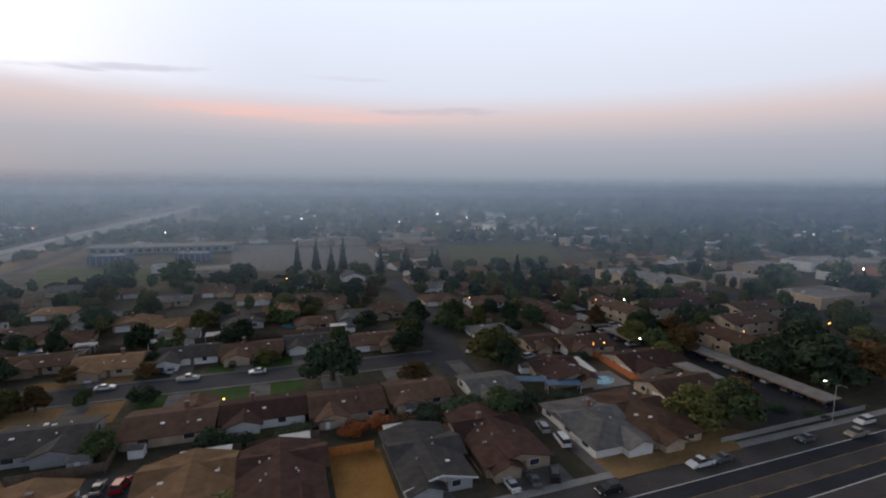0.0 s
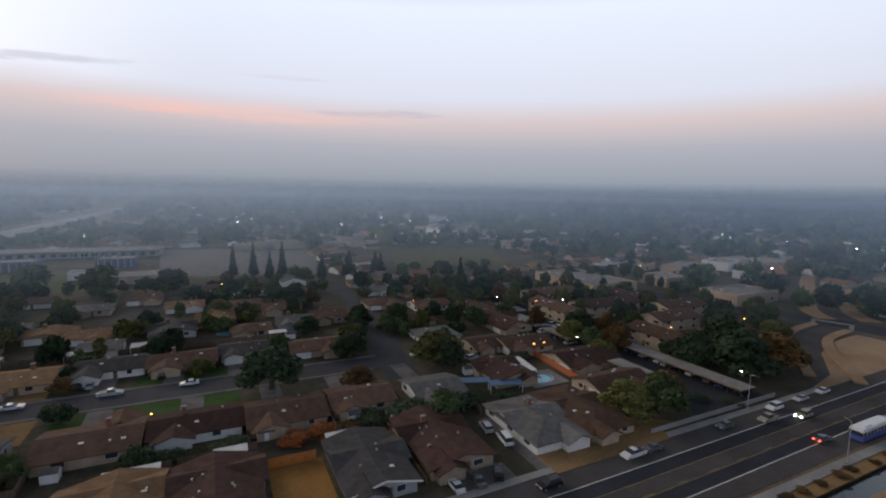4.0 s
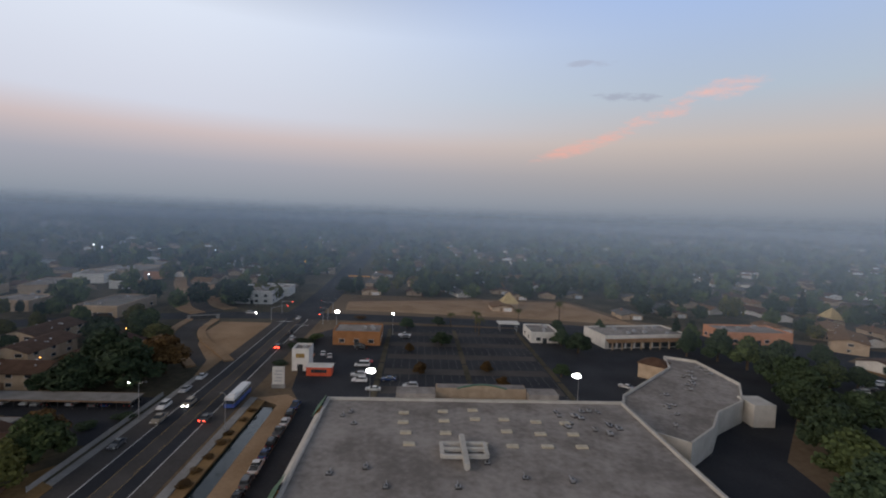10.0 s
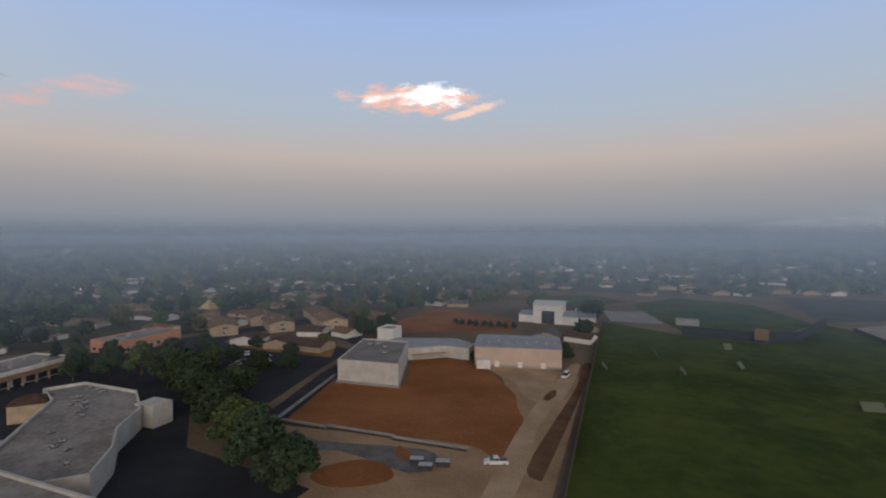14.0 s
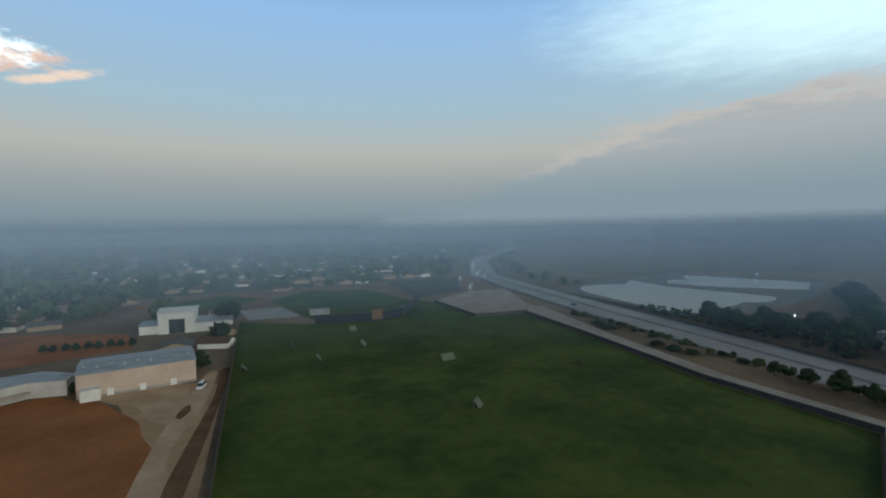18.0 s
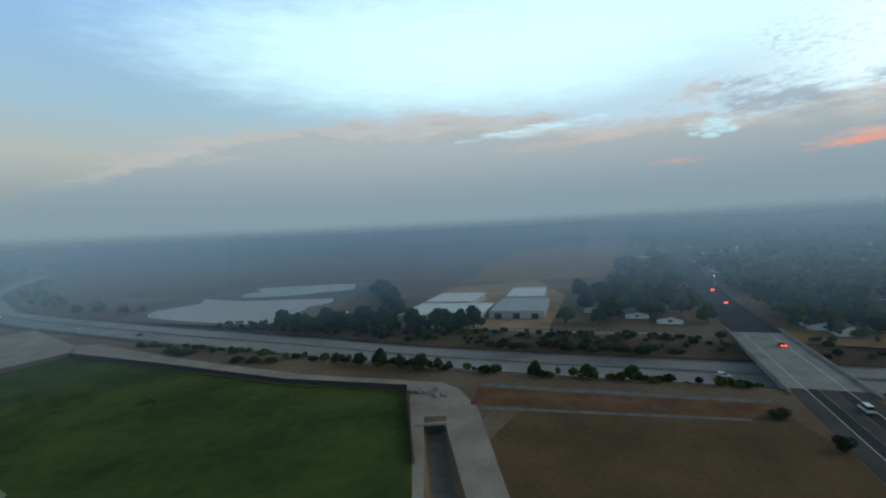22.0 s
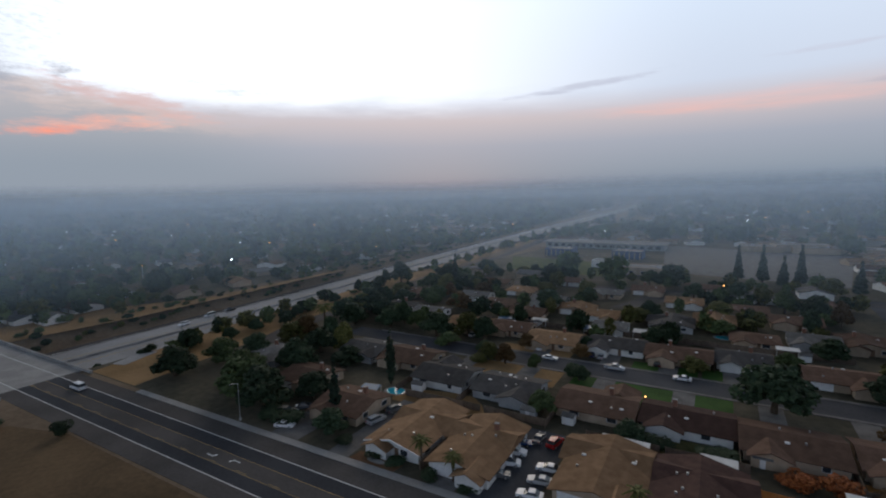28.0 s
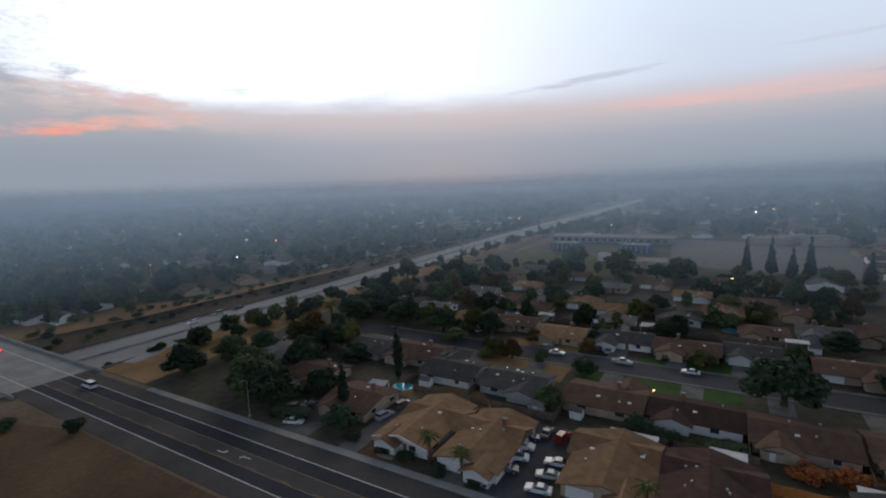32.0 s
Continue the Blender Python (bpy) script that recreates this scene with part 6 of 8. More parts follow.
part("arcade_roof", Shape().slab((-12.2, -20, 3.4), (-8.9, -20, 4.2), (-8.9, 20, 4.2), (-12.2, 20, 3.4), 0.15), M["roof_tan"], shops)
block("orange_shop", "salmon-orange low shop building", "shop", 205, 222, -172, -140, 5.0, "salmon", units=5, windows=4)
block("corner_office", "white two-storey corner office with flat roof", "office", 272, 296, 82, 104, 7.0, "stucco_white", windows=4, rows=2, units=5)
block("long_store", "long white low store", "store", 300, 316, 80, 100, 5.0, "stucco_white", units=4)
block("hall", "pale domed meeting hall", "hall", 236, 256, 186, 206, 5.0, "stucco_tan", windows=2, units=2)
block("office_block", "cream three-part office block", "office", 352, 392, 200, 236, 6.0, "stucco_tan", windows=5, rows=2, units=5)
block("school_annex", "long tan flat-roofed school block", "school", 180, 212, 186, 236, 4.8, "stucco_tan", "roof_dark_flat", units=8, windows=6)
block("low_office", "low tan office among trees", "office", 228, 262, 140, 160, 5.0, "stucco_tan", "roof_dark_flat", units=3, windows=4)
for x, y, rf in ((276, -50, RT), (321, 30, RT), (262, -120, RG), (270, -150, RB), (236, -186, RT), (300, -150, RB), (340, -60, RB), (345, -20, RG), (330, -110, RG), (318, -68, RB)):
    house(x, y, 14, 12, rf, T, "x", "w", vents=1)

# ---- church school to the south
hall = thing("church_hall", "white flat-roofed church hall with a grey roof", "church")
HP = [(72, -145), (84, -178), (104, -176), (95, -143)]
part("wall", Shape().prism(HP, 0, 7.6), M["parapet"], hall)
hc = (89, -160.5)
part("roof", Shape().prism([(hc[0] + (p[0] - hc[0]) * 0.96, hc[1] + (p[1] - hc[1]) * 0.96) for p in HP], 7.6, 7.75), M["roof_dark_flat"], hall)
part("base_band", Shape().prism([(hc[0] + (p[0] - hc[0]) * 1.04, hc[1] + (p[1] - hc[1]) * 1.04) for p in HP], 0, 0.7), M["concrete"], hall)
for p, q in zip(HP, HP[1:] + HP[:1]):
    d = Vector((q[0] - p[0], q[1] - p[1]))
    n = Vector((-d.y, d.x)).normalized() * 0.35
    part("parapet", Shape().prism([p, q, (q[0] + n.x, q[1] + n.y), (p[0] + n.x, p[1] + n.y)], 7.6, 8.2), M["parapet"], hall)
for ux, uy in ((88, -166), (93, -170), (84, -158), (96, -168)):
    roof_unit(ux, uy, 7.75, 1.6, 1.2, 0.9)
link = thing("classroom_wing", "white classroom wing joining church hall and gymnasium", "school")
LP = [(84.5, -178.5), (71, -189), (60.5, -188), (61, -197), (72, -204), (98, -196), (103, -177)]
part("wall", Shape().prism(LP, 0, 5.0), M["parapet"], link)
part("roof", Shape().prism([(79 + (p[0] - 79) * 0.95, -190 + (p[1] + 190) * 0.95) for p in LP], 5.0, 5.15), M["metalroof"], link)
part("canopy", Shape().prism([(82, -177.5), (70, -187), (69, -185), (80.5, -176)], 2.8, 3.0), M["stucco_tan"], link)
tower = block("church_tower", "white stepped church tower block", "church", 98, 106, -201, -192, 9.0, "stucco_white")
gym = thing("gymnasium", "tall pinkish-cream metal-clad gymnasium with a grey low-pitched roof", "gymnasium", at=(41.5, -195.4, 0), turn=0.2)
gb, gr = pitched(34, 23, 8.0, 1.0, 0.3, "x", False)
part("wall", Shape().box(-17, 17, -11.5, 11.5, 0, 8.0).join(gb), M["gymwall"], gym)
part("roof", gr, M["metalroof"], gym)
part("base_band", Shape().box(-17.05, 17.05, -11.55, 11.55, 0, 0.8), M["concrete"], gym)
for k in range(12):
    placed("wall_rib", brick_mesh("wall_rib", 0.25, 0.12, 7.2, "gymwall"), gym, -15.8 + k * 2.9, 11.56, 0.8)
for k in range(9):
    placed("roof_vent", brick_mesh("roof_vent", 0.8, 0.8, 0.7, "metal"), gym, -15 + k * 3.8, 4 + (k % 2) * 2.4, 8.3)
for k in range(3):
    placed("door", brick_mesh("gym_door", 1.8, 0.1, 2.3, "trim"), gym, -10 + k * 9, 11.62)
part("entrance_block", Shape().box(10.5, 15.8, 11.55, 15.5, 0, 3.6), M["stucco_white"], gym)
block("storage_shed", "small grey shed by the lot", "shed", 28, 35, -226, -221, 2.8, "stucco_grey", parapet=0.1)
st = thing("hangar_building", "tall white hall, its open doorway a dark plate", "hall", at=(42, -292, 0))
part("wall", Shape().box(-8, 9, -9, 9, 0, 11.5), M["stucco_white"], st)
part("roof", pitched(17, 18, 11.5, 1.4, 0.9, "x", False)[1], M["stucco_white"], st)
# shade inside the doorway is painted as a dark plate on the closed wall
part("doorway", Shape().box(-3.5, 4, 9.0, 9.06, 0.1, 7.6), M["glass"], st, "dark plate standing in for a shaded open doorway")
for x0, x1, y0, y1, hh in ((9, 18, -6, 7, 4.5), (-26, -8, -8, 9, 5.0)):
    part("side_hall", Shape().box(x0, x1, y0, y1, 0, hh), M["stucco_white"], st)
    part("side_roof", Shape().slab((x0 - 0.4, y0 - 0.4, hh + 0.9), (x1 + 0.4, y0 - 0.4, hh + 0.9), (x1 + 0.4, y1 + 0.4, hh + 0.1), (x0 - 0.4, y1 + 0.4, hh + 0.1), 0.2), M["metalroof"], st)
for k in range(9):
    tree("round", D_, 58 + k * 4.3, -262 + 2 * (k % 2), 4, 3.5)
zone("ground_red_field", [(130, -236), (126, -318), (66, -292), (56, -252), (110, -230)], M["redsoil"], 0.03, "bare red-brown field behind the gymnasium", "field")
zone("ground_tan_corner", [(186, -192), (171, -184), (128, -192), (117, -171), (146, -170), (170, -172)], M["drygrass"], 0.03, "tan dry corner lot", "ground")
zone("ground_church_lot", [(100, -104), (120, -112), (190, -130), (200, -168), (170, -182), (128, -190), (116, -186), (110, -150)], M["asphalt"], 0.022, "dark asphalt lot beside the church", "parking lot")
zone("road_church", [(88, -104), (96, -104), (107, -150), (112, -190), (150, -213), (146, -222), (104, -201), (99, -150)], M["asphalt"], 0.034, "dark driveway beside the church", "road")
for ax, ay, aw, ad in ((203, -196, 26, 13), (182, -215, 26, 13), (160, -232, 28, 14), (136, -246, 22, 13), (205, -226, 26, 13), (225, -206, 24, 13), (180, -250, 26, 13)):
    house(ax, ay, aw, ad, RT, T, "x", "s", storeys=2, vents=3, chimney=False, turn=-0.7, name=AP, label="two-storey tan apartment house with a pale brown roof")
for k in range(18):
    house(230 + (k % 6) * 28 + (k // 6) * 9, -240 - (k // 6) * 36 + (k % 2) * 7, 16, 12, (RT, RB, RG)[k % 3], T, "x", "s", vents=1)

# low wall round the red lot
lw = thing("low_wall", "long low concrete kerb wall round a dirt lot", "wall", kind="structure")
for k in range(14):
    placed("wall_block", brick_mesh("wall_block", 3.9, 0.5, 0.9, "concrete"), lw, 89 - k * 4.0, -106.6 - 0.12 * k - (0.8 if 3 < k < 9 else 0), 0, 0.03)
    placed("wall_foot", brick_mesh("wall_foot", 3.9, 0.3, 0.4, "darkmetal"), lw, 89 - k * 4.0, -106.1 - 0.12 * k - (0.8 if 3 < k < 9 else 0), 0, 0.03)
for k in range(11):
    placed("wall_block", brick_mesh("wall_block", 3.9, 0.5, 0.9, "concrete"), lw, 91.5 + 0.8 * k, -108 - k * 3.9, 0, -1.37)
for x, y in ((44, -98), (41, -96), (38, -99)):
    cr = thing("equipment_crate", "dark crate of building material on bare ground", "crate", "crates on the lot", at=(x, y, 0), turn=0.3)
    part("body", brick_mesh("crate_body", 3.0, 1.6, 1.2, "darkmetal"), None, cr)
    part("lid", brick_mesh("crate_lid", 3.1, 1.7, 0.1, "metal"), None, cr).location = (0, 0, 1.2)
car("van", "white", 20, -178, 80, 0.03)
car("pickup", "white", 27, -104, 20, 0.03)
for nm, pts, mt, words in (
        ("ground_red_patch", [(63, -89), (57, -95), (50, -94.5), (46, -90), (50, -85), (57, -82), (63, -84)], "redsoil", "patch of reddish soil on a sandy yard"),
        ("ground_red_patch", [(52, -105), (46, -101), (47.5, -98.5), (51, -100.5)], "redsoil", "patch of reddish soil on a sandy yard"),
        ("ground_dark_strip", [(16, -100), (14, -138), (12.6, -176), (12.2, -199), (15.5, -198), (15.2, -170), (16.6, -150), (18.6, -128), (20, -104)], "weeds", "brown weedy strip along a fence"),
        ("ground_dark_island", [(22.4, -150), (20.6, -156), (21.6, -162), (23.4, -158), (24, -152)], "weeds", "weedy island in a dirt track"),
        ("ground_pale_yard", [(46, -176), (36, -165), (30, -152), (24, -150), (23, -172), (26, -186), (40, -184), (50, -180)], "paledirt", "pale sandy forecourt before a gymnasium"),
        ("ground_grey_yard", [(82, -104), (72, -100), (46, -105), (40, -100), (44, -93), (64, -97), (80, -92)], "drive", "greyish compacted yard below a kerb wall"),
        ("ground_orange_slab", [(96, -108), (90, -104), (84, -101), (86, -99), (94, -102), (99, -106)], "salmon", "orange-pink paved strip beside the drive")):
    zone(nm, smooth_line(pts + [pts[0]], 3)[:-1], M[mt], {"paledirt": 0.028, "drive": 0.0325}.get(mt, 0.037), words, "ground")
zone("ground_track", smooth_line([(21, -60), (20, -104), (21.6, -131), (17.4, -160), (16.4, -196), (20, -196), (22, -178), (25, -150), (26.4, -118), (26, -60)], 3), M["paledirt"], 0.031, "pale worn vehicle track over sandy ground", "track")

# ---- turf and its fences
def fence_line(name, label, pts, h, material, step=2.4, solid=True, group="fences"):
    """A fence along points: a post and a panel for every step."""
    t = thing(name, label, "fence", group, at=(pts[0][0], pts[0][1], 0))
    for p, q in zip(pts, pts[1:]):
        d = Vector((q[0] - p[0], q[1] - p[1]))
        n = max(1, round(d.length / step))
        ang = math.atan2(d.y, d.x)
        for k in range(n):
            c = Vector(p) + d * ((k + 0.5) / n) - Vector(pts[0])
            e = Vector(p) + d * (k / n) - Vector(pts[0])
            placed("panel", brick_mesh("panel", round(d.length / n, 1), 0.06, h, material), t, c.x, c.y, 0.05, ang)
            if k % 4 == 0:
                placed("post", brick_mesh("fence_post", 0.12, 0.12, h + 0.2, material), t, e.x, e.y, 0, ang)
    return t


fence_line("turf_fence", "dark green screened fence round the sports turf", [(10.8, -62), (10.8, -101), (12.8, -300)], 1.8, "darkmetal", 8.0)
fence_line("turf_fence", "dark screened fence along the turf's edge", [(-96, -45.5), (-142, -68.5), (-139, -116), (-147, -192), (-152, -256), (-119, -257), (-117, -322)], 1.8, "darkmetal", 8.0)
fence_line("outfield_fence", "tall dark baseball outfield screen", [(-28, -276), (-63, -269.5), (-80, -279), (-110, -337)], 5.0, "navy", 6.0)
sb = thing("scoreboard", "brown boarded scoreboard by the outfield", "scoreboard", at=(-62, -268.6, 0))
part("panel", Shape().box(-3, 3, -0.2, 0.2, 1.5, 7.0), M["wood"], sb)
for px in (-2.4, 2.4):
    part("post", Shape().box(px - 0.15, px + 0.15, -0.15, 0.15, 0, 1.5), M["darkmetal"], sb)
zone("ground_ball_field", [(-31, -280), (-62, -274), (-104, -336), (-90, -420), (-40, -440), (-4, -390)], M["turf"], 0.035, "mown baseball outfield", "field")
zone("ground_ball_infield", [(-34, -330), (-70, -332), (-78, -365), (-50, -380), (-28, -360)], M["lawn_dark"], 0.04, "dark green infield", "field")
zone("ground_track_field", [(38, -345), (-4, -400), (30, -440), (80, -400)], M["turf"], 0.035, "green running-track field", "field")
zone("ground_running_track", [(42, -340), (-8, -402), (28, -448), (88, -398)], M["redsoil"], 0.03, "faded red running track", "track")
zone("ground_white_lot", [(8, -306), (14, -346), (-12, -350), (-20, -316), (-22, -306)], M["concrete"], 0.036, "pale concrete yard by the ball field", "ground")
zone("ground_tan_yard", [(-119, -258), (-151, -257), (-170, -280), (-200, -370), (-165, -368), (-119, -330)], M["greydirt"], 0.03, "bare pale yard between turf and freeway", "ground")
zone("ground_fwy_lot", [(-110, -345), (-160, -372), (-205, -480), (-120, -480)], M["oldasphalt"], 0.03, "asphalt lot beside the freeway", "parking lot")
block("dugout", "small blue-grey dugout building", "shed", -40, -28, -312, -306, 3.2, "stucco_grey", parapet=0.2)


def goal(x, y, deg, w=7.3):
    t = thing("football_goal", "white football goal frame with a thin net on turf", "goal", "goals on the turf", at=(x, y, 0.03), turn=radians(deg))
    for sx in (-w / 2, w / 2):
        part("upright", Shape().tube([(sx, 0, 0), (sx, 0, 2.4)], [0.06, 0.06], 8), M["drive"], t)
        part("stay", Shape().tube([(sx, 0, 2.4), (sx, 1.8, 0)], [0.05, 0.05], 6), M["drive"], t)
    part("crossbar", Shape().tube([(-w / 2, 0, 2.4), (w / 2, 0, 2.4)], [0.06, 0.06], 8), M["drive"], t)
    part("ground_bar", Shape().tube([(-w / 2, 1.8, 0.06), (w / 2, 1.8, 0.06)], [0.05, 0.05], 6), M["drive"], t)
    part("crown_net", Shape().slab((-w / 2, 0.05, 2.38), (w / 2, 0.05, 2.38), (w / 2, 1.8, 0.1), (-w / 2, 1.8, 0.1), 0.01), M["net"], t)


M["net"] = surface("grey_net", (0.10, 0.13, 0.09), (0.16, 0.19, 0.14), 0.9, 2.0, 9.0)
for x, y, dg in ((-69, -177, 10), (-20, -198, 80), (-12, -222, 95), (8, -195, 90), (-42, -215, 60), (-44, -250, 20), (-112, -150, 75), (-58, -126, 45)):
    goal(x, y, dg, 6.0 if dg == 10 else 3.6)

# ---- the culvert and dirt tracks by the turf
zone("track_turf_side", [(-143, -68), (-147, -52), (-132, -41), (-91, -23), (-60, -10), (-60, -17), (-88, -31), (-114, -44), (-124, -48), (-122, -54), (-86, -39), (-60, -28), (-62, -32), (-96, -46)], M["greydirt"], 0.026, "pale compacted dirt track", "track")
zone("track_freeway_side", [(-147, -52), (-142, -69), (-140, -116), (-148, -192), (-153, -256), (-170, -280), (-176, -270), (-160, -192), (-150, -116), (-152, -60)], M["greydirt"], 0.024, "pale dirt track along the freeway", "track")
zone("ground_weedy_strip", [(-134, -44), (-142, 36), (-152, 40), (-150, -46)], M["weeds"], 0.026, "rust-brown dry weeds along the field", "ground")
zone("track_weedy", [(-131, -40), (-133.5, -18), (-138.5, 30), (-140.3, 30), (-135.5, -18), (-133.5, -41)], M["drive"], 0.032, "faint pale dirt track", "track")
zone("track_edge", [(-151, -46), (-150.5, -20), (-153, 38), (-156, 38), (-154, -20), (-155, -46)], M["drive"], 0.032, "faint pale dirt track", "track")
cv = thing("culvert", "concrete culvert mouth in a drain, its opening a dark plate", "culvert")
CT = math.atan2(0.422, 0.906)
part("headwall", Shape().box(-0.9, 0.0, -4.6, 4.6, -2.8, 0.35).moved(-117.4, -49.2, 0, CT), M["concrete"], cv)
# dark plate on the solid headwall paints the shade of the opening
part("opening", Shape().box(-0.05, 0.03, -2.9, 2.9, -2.6, -0.25).moved(-117.4, -49.2, 0, CT), M["darkmetal"], cv, "dark plate standing in for the shaded culvert opening")
for sg in (-1, 1):
    part("wing_wall", Shape().slab((0, sg * 3.5 - 0.2, 0.3), (5.5, sg * 3.7 - 0.2, -1.2), (5.5, sg * 3.7 + 0.2, -1.2), (0, sg * 3.5 + 0.2, 0.3), 1.5).moved(-117.4, -49.2, 0, CT), M["concrete"], cv)
part("channel_floor", Shape().box(0.2, 62, -2.5, 2.5, -2.75, -2.55).moved(-117.4, -49.2, 0, CT), M["drive"], cv, "stained pale concrete floor")
rk = random.Random(8)
for k in range(16):
    bx, by = -140 - rk.uniform(0, 5) + 3 * (k > 9), -66 + rk.uniform(-1.2, 1.2) + 0.8 * k
    rb = thing("boulder", "pale lump of broken concrete beside a dirt track", "rock", "rubble along the fence", at=(bx, by, 0.0), turn=rk.uniform(0, 3))
    part("stone", Shape().prism([(-0.9, -0.5), (0.3, -0.7), (1.0, -0.1), (0.6, 0.6), (-0.5, 0.7)], -0.1, rk.uniform(0.5, 1.0)), M["concrete"], rb)

# ---- beyond the freeway: growers' houses and sheds
def greenhouse(x, y, w, d, turn=0.0, roof="glassroof", bay=13.0, h=4.2):
    t = thing("greenhouse", "long low pale shed roof of a grower's yard", "greenhouse", "growers' houses", at=(x, y, 0), turn=turn)
    n = max(2, round(d / bay))
    for k in range(n):
        g_, r_ = pitched(w, d / n, h, 0.45, 0.05, "x", False)
        yy = -d / 2 + (k + 0.5) * d / n
        part("roof_bay", r_.moved(0, yy), M[roof], t)
        part("wall", Shape().box(-w / 2, w / 2, -d / (2 * n) + 0.1, d / (2 * n) - 0.1, 0, h - 0.1).join(g_).moved(0, yy), M["stucco_grey"], t)
    for k in range(3):
        placed("loading_door", brick_mesh("loading_door", 0.12, 4.0, 3.0, "darkmetal"), t, w / 2 + 0.05, -d / 3 + k * d / 3)


greenhouse(-276, -102, 44, 50, 0.06)
greenhouse(-322, -112, 44, 34, 0.06, h=4.8)
greenhouse(-296, -60, 52, 32, 0.08, "metalroof")
greenhouse(-350, -66, 48, 26, 0.1, "glassroof", h=4.8)
ribbon("road_grower", [(-239, -150), (-240, -100), (-240.5, -60), (-237, -20), (-240, 20)], 3.2, M["concrete"], 0.06, 0.06, "pale concrete lane above the freeway cutting")
zone("ground_grower_yard", [(-242, -123), (-417, -152), (-470, -80), (-366, -40), (-244, -36)], M["tansoil"], 0.02, "pale yard round the growers' houses", "ground")
zone("ground_far_field", [(-470, -80), (-460, -140), (-800, -220), (-1600, -120), (-1600, 20), (-500, -10)], M["drygrass"], 0.02, "tan stubble field", "field")
for x, y, rf, dg in ((-283, 7, RG, 0), (-300, -16, RG, 0), (-318, 22, RB, 0), (-332, 36, RB, 0), (-345, 5, RG, 0), (-270, 22, RB, 0), (-286, 90, RB, 0), (-262, 106, RB, 0), (-262, 84, RG, 0), (-334, 132, RB, 0), (-300, 177, RB, 0), (-306, 96, RB, 0), (-330, 100, RG, 0), (-360, 112, RB, 0), (-280, 130, RB, 0)):
    house(x, y, 15, 12, rf, W, "x", "s", vents=1)
zone("ground_west_slope", [(-228, 66), (-258, 66), (-256, 110), (-230, 150), (-226, 250), (-222, 250), (-222, 110)], M["drygrass"], 0.03, "dry golden grass above the cutting", "verge")

# ---- the school to the north
sch = thing("school", "long low school with blue-grey walls and a pale flat roof", "school", at=(-86, 432, 0), turn=-0.03)
part("wall", Shape().box(-50, 50, -9, 12, 0, 4.6), M["stucco_grey"], sch)
part("roof", Shape().box(-52, 52, -12, 14, 4.6, 5.2), M["roof_dark_flat"], sch)
for k in range(16):
    placed("window", brick_mesh("school_window", 3.6, 0.12, 2.2, "navy" if k < 6 else "glass"), sch, -46 + k * 6.1, -9.04, 1.2)
    placed("column", brick_mesh("school_column", 0.5, 0.5, 4.6, "stucco_grey"), sch, -48 + k * 6.4, -11.3)
for x0 in (-118, -67):
    sb_ = block("school_block", "blue-walled school block before a long pale roof", "school", x0, x0 + 21, 366, 384, 5.2, "school_blue", "flatroof", units=2)
    for k in range(6):
        placed("column", brick_mesh("block_column", 0.6, 0.5, 5.0, "stucco_tan"), sb_, -9 + k * 3.6, -9.2)
block("school_block", "low tan school block", "school", -48, -20, 300, 318, 4.0, "stucco_tan", units=3, windows=4)
block("school_block", "low white school block", "school", -72, -50, 322, 332, 3.8, "stucco_white", units=2, windows=3)
for x in (30, 64, 98, 132):
    block("school_block", "long low school roof behind the courts", "school", x - 14, x + 14, 438, 456, 4.0, "stucco_tan", units=3)
house(-128, 200, 14, 12, RB, T, "x", "s")
block("market", "large pale flat-roofed market", "store", 250, 300, 520, 560, 7, "stucco_white", units=8)
block("market", "large tan flat-roofed market", "store", 330, 400, 820, 870, 9, "stucco_tan", units=6)
for k in range(6):
    house(120 + (k % 6) * 26, 560 + (k // 6) * 50 + (k % 3) * 8, 18, 14, (RT, RB, RG)[k % 3], T, "x", "s", vents=0)

# ---------------------------------------------------------------- gardens
fn = "garden_fence"
fl = "weathered grey-brown board fence between gardens"
for pts in ([(-68, 96.5), (-47, 97)], [(-46, 97), (-31, 97)], [(-22, 96), (-8, 96.5)], [(-7, 96.5), (7, 97)], [(19, 96.5), (35, 97)], [(36, 97), (56, 98)], [(-46.7, 70), (-46.7, 92)], [(-31, 96), (-31, 118)], [(-13, 97), (-13, 116)], [(5.5, 97), (5.5, 118)], [(23, 97), (23, 116)], [(40, 97), (41, 114)], [(-54, 98), (-54, 118)], [(-72, 98), (-72, 118)], [(33, 72), (33, 92)], [(56, 92), (58, 112)], [(-36, 148), (-36, 168)], [(-17, 148), (-17, 168)], [(1, 148), (1, 168)], [(-56, 148), (-56, 170)], [(-80, 172), (-20, 172)], [(-18, 172), (36, 172)], [(16, 148), (16, 168)]):
    fence_line(fn, fl, pts, 1.8, "fence", 2.4, group="garden fences")
fence_line(fn, "bright orange-stained board fence by a pool", [(93, 121), (91.5, 98.5)], 1.9, "orange_fence", 2.4, group="garden fences")
fence_line(fn, "orange-stained board fence round a yard", [(8, 89), (17, 89)], 1.9, "orange_board", 2.4, group="garden fences")
fence_line("roadside_wall", "pale block wall along the pavement", [(86, 68.8), (133, 69.4)], 1.2, "concrete", 3.0)
zone("lawn_yard_orange", [(8, 72), (18, 72), (18, 89), (8, 89)], M["orange_dirt"], 0.03, "ochre dry yard between houses", "yard")
zone("lawn_1", [(-20, 141.5), (-3, 141.5), (-3, 148), (-20, 148)], M["lawn"], 0.05, "green front lawn", "lawn")
zone("lawn_2", [(-2, 141.5), (14, 141.5), (14, 150), (-2, 150)], M["lawn"], 0.05, "green front lawn", "lawn")
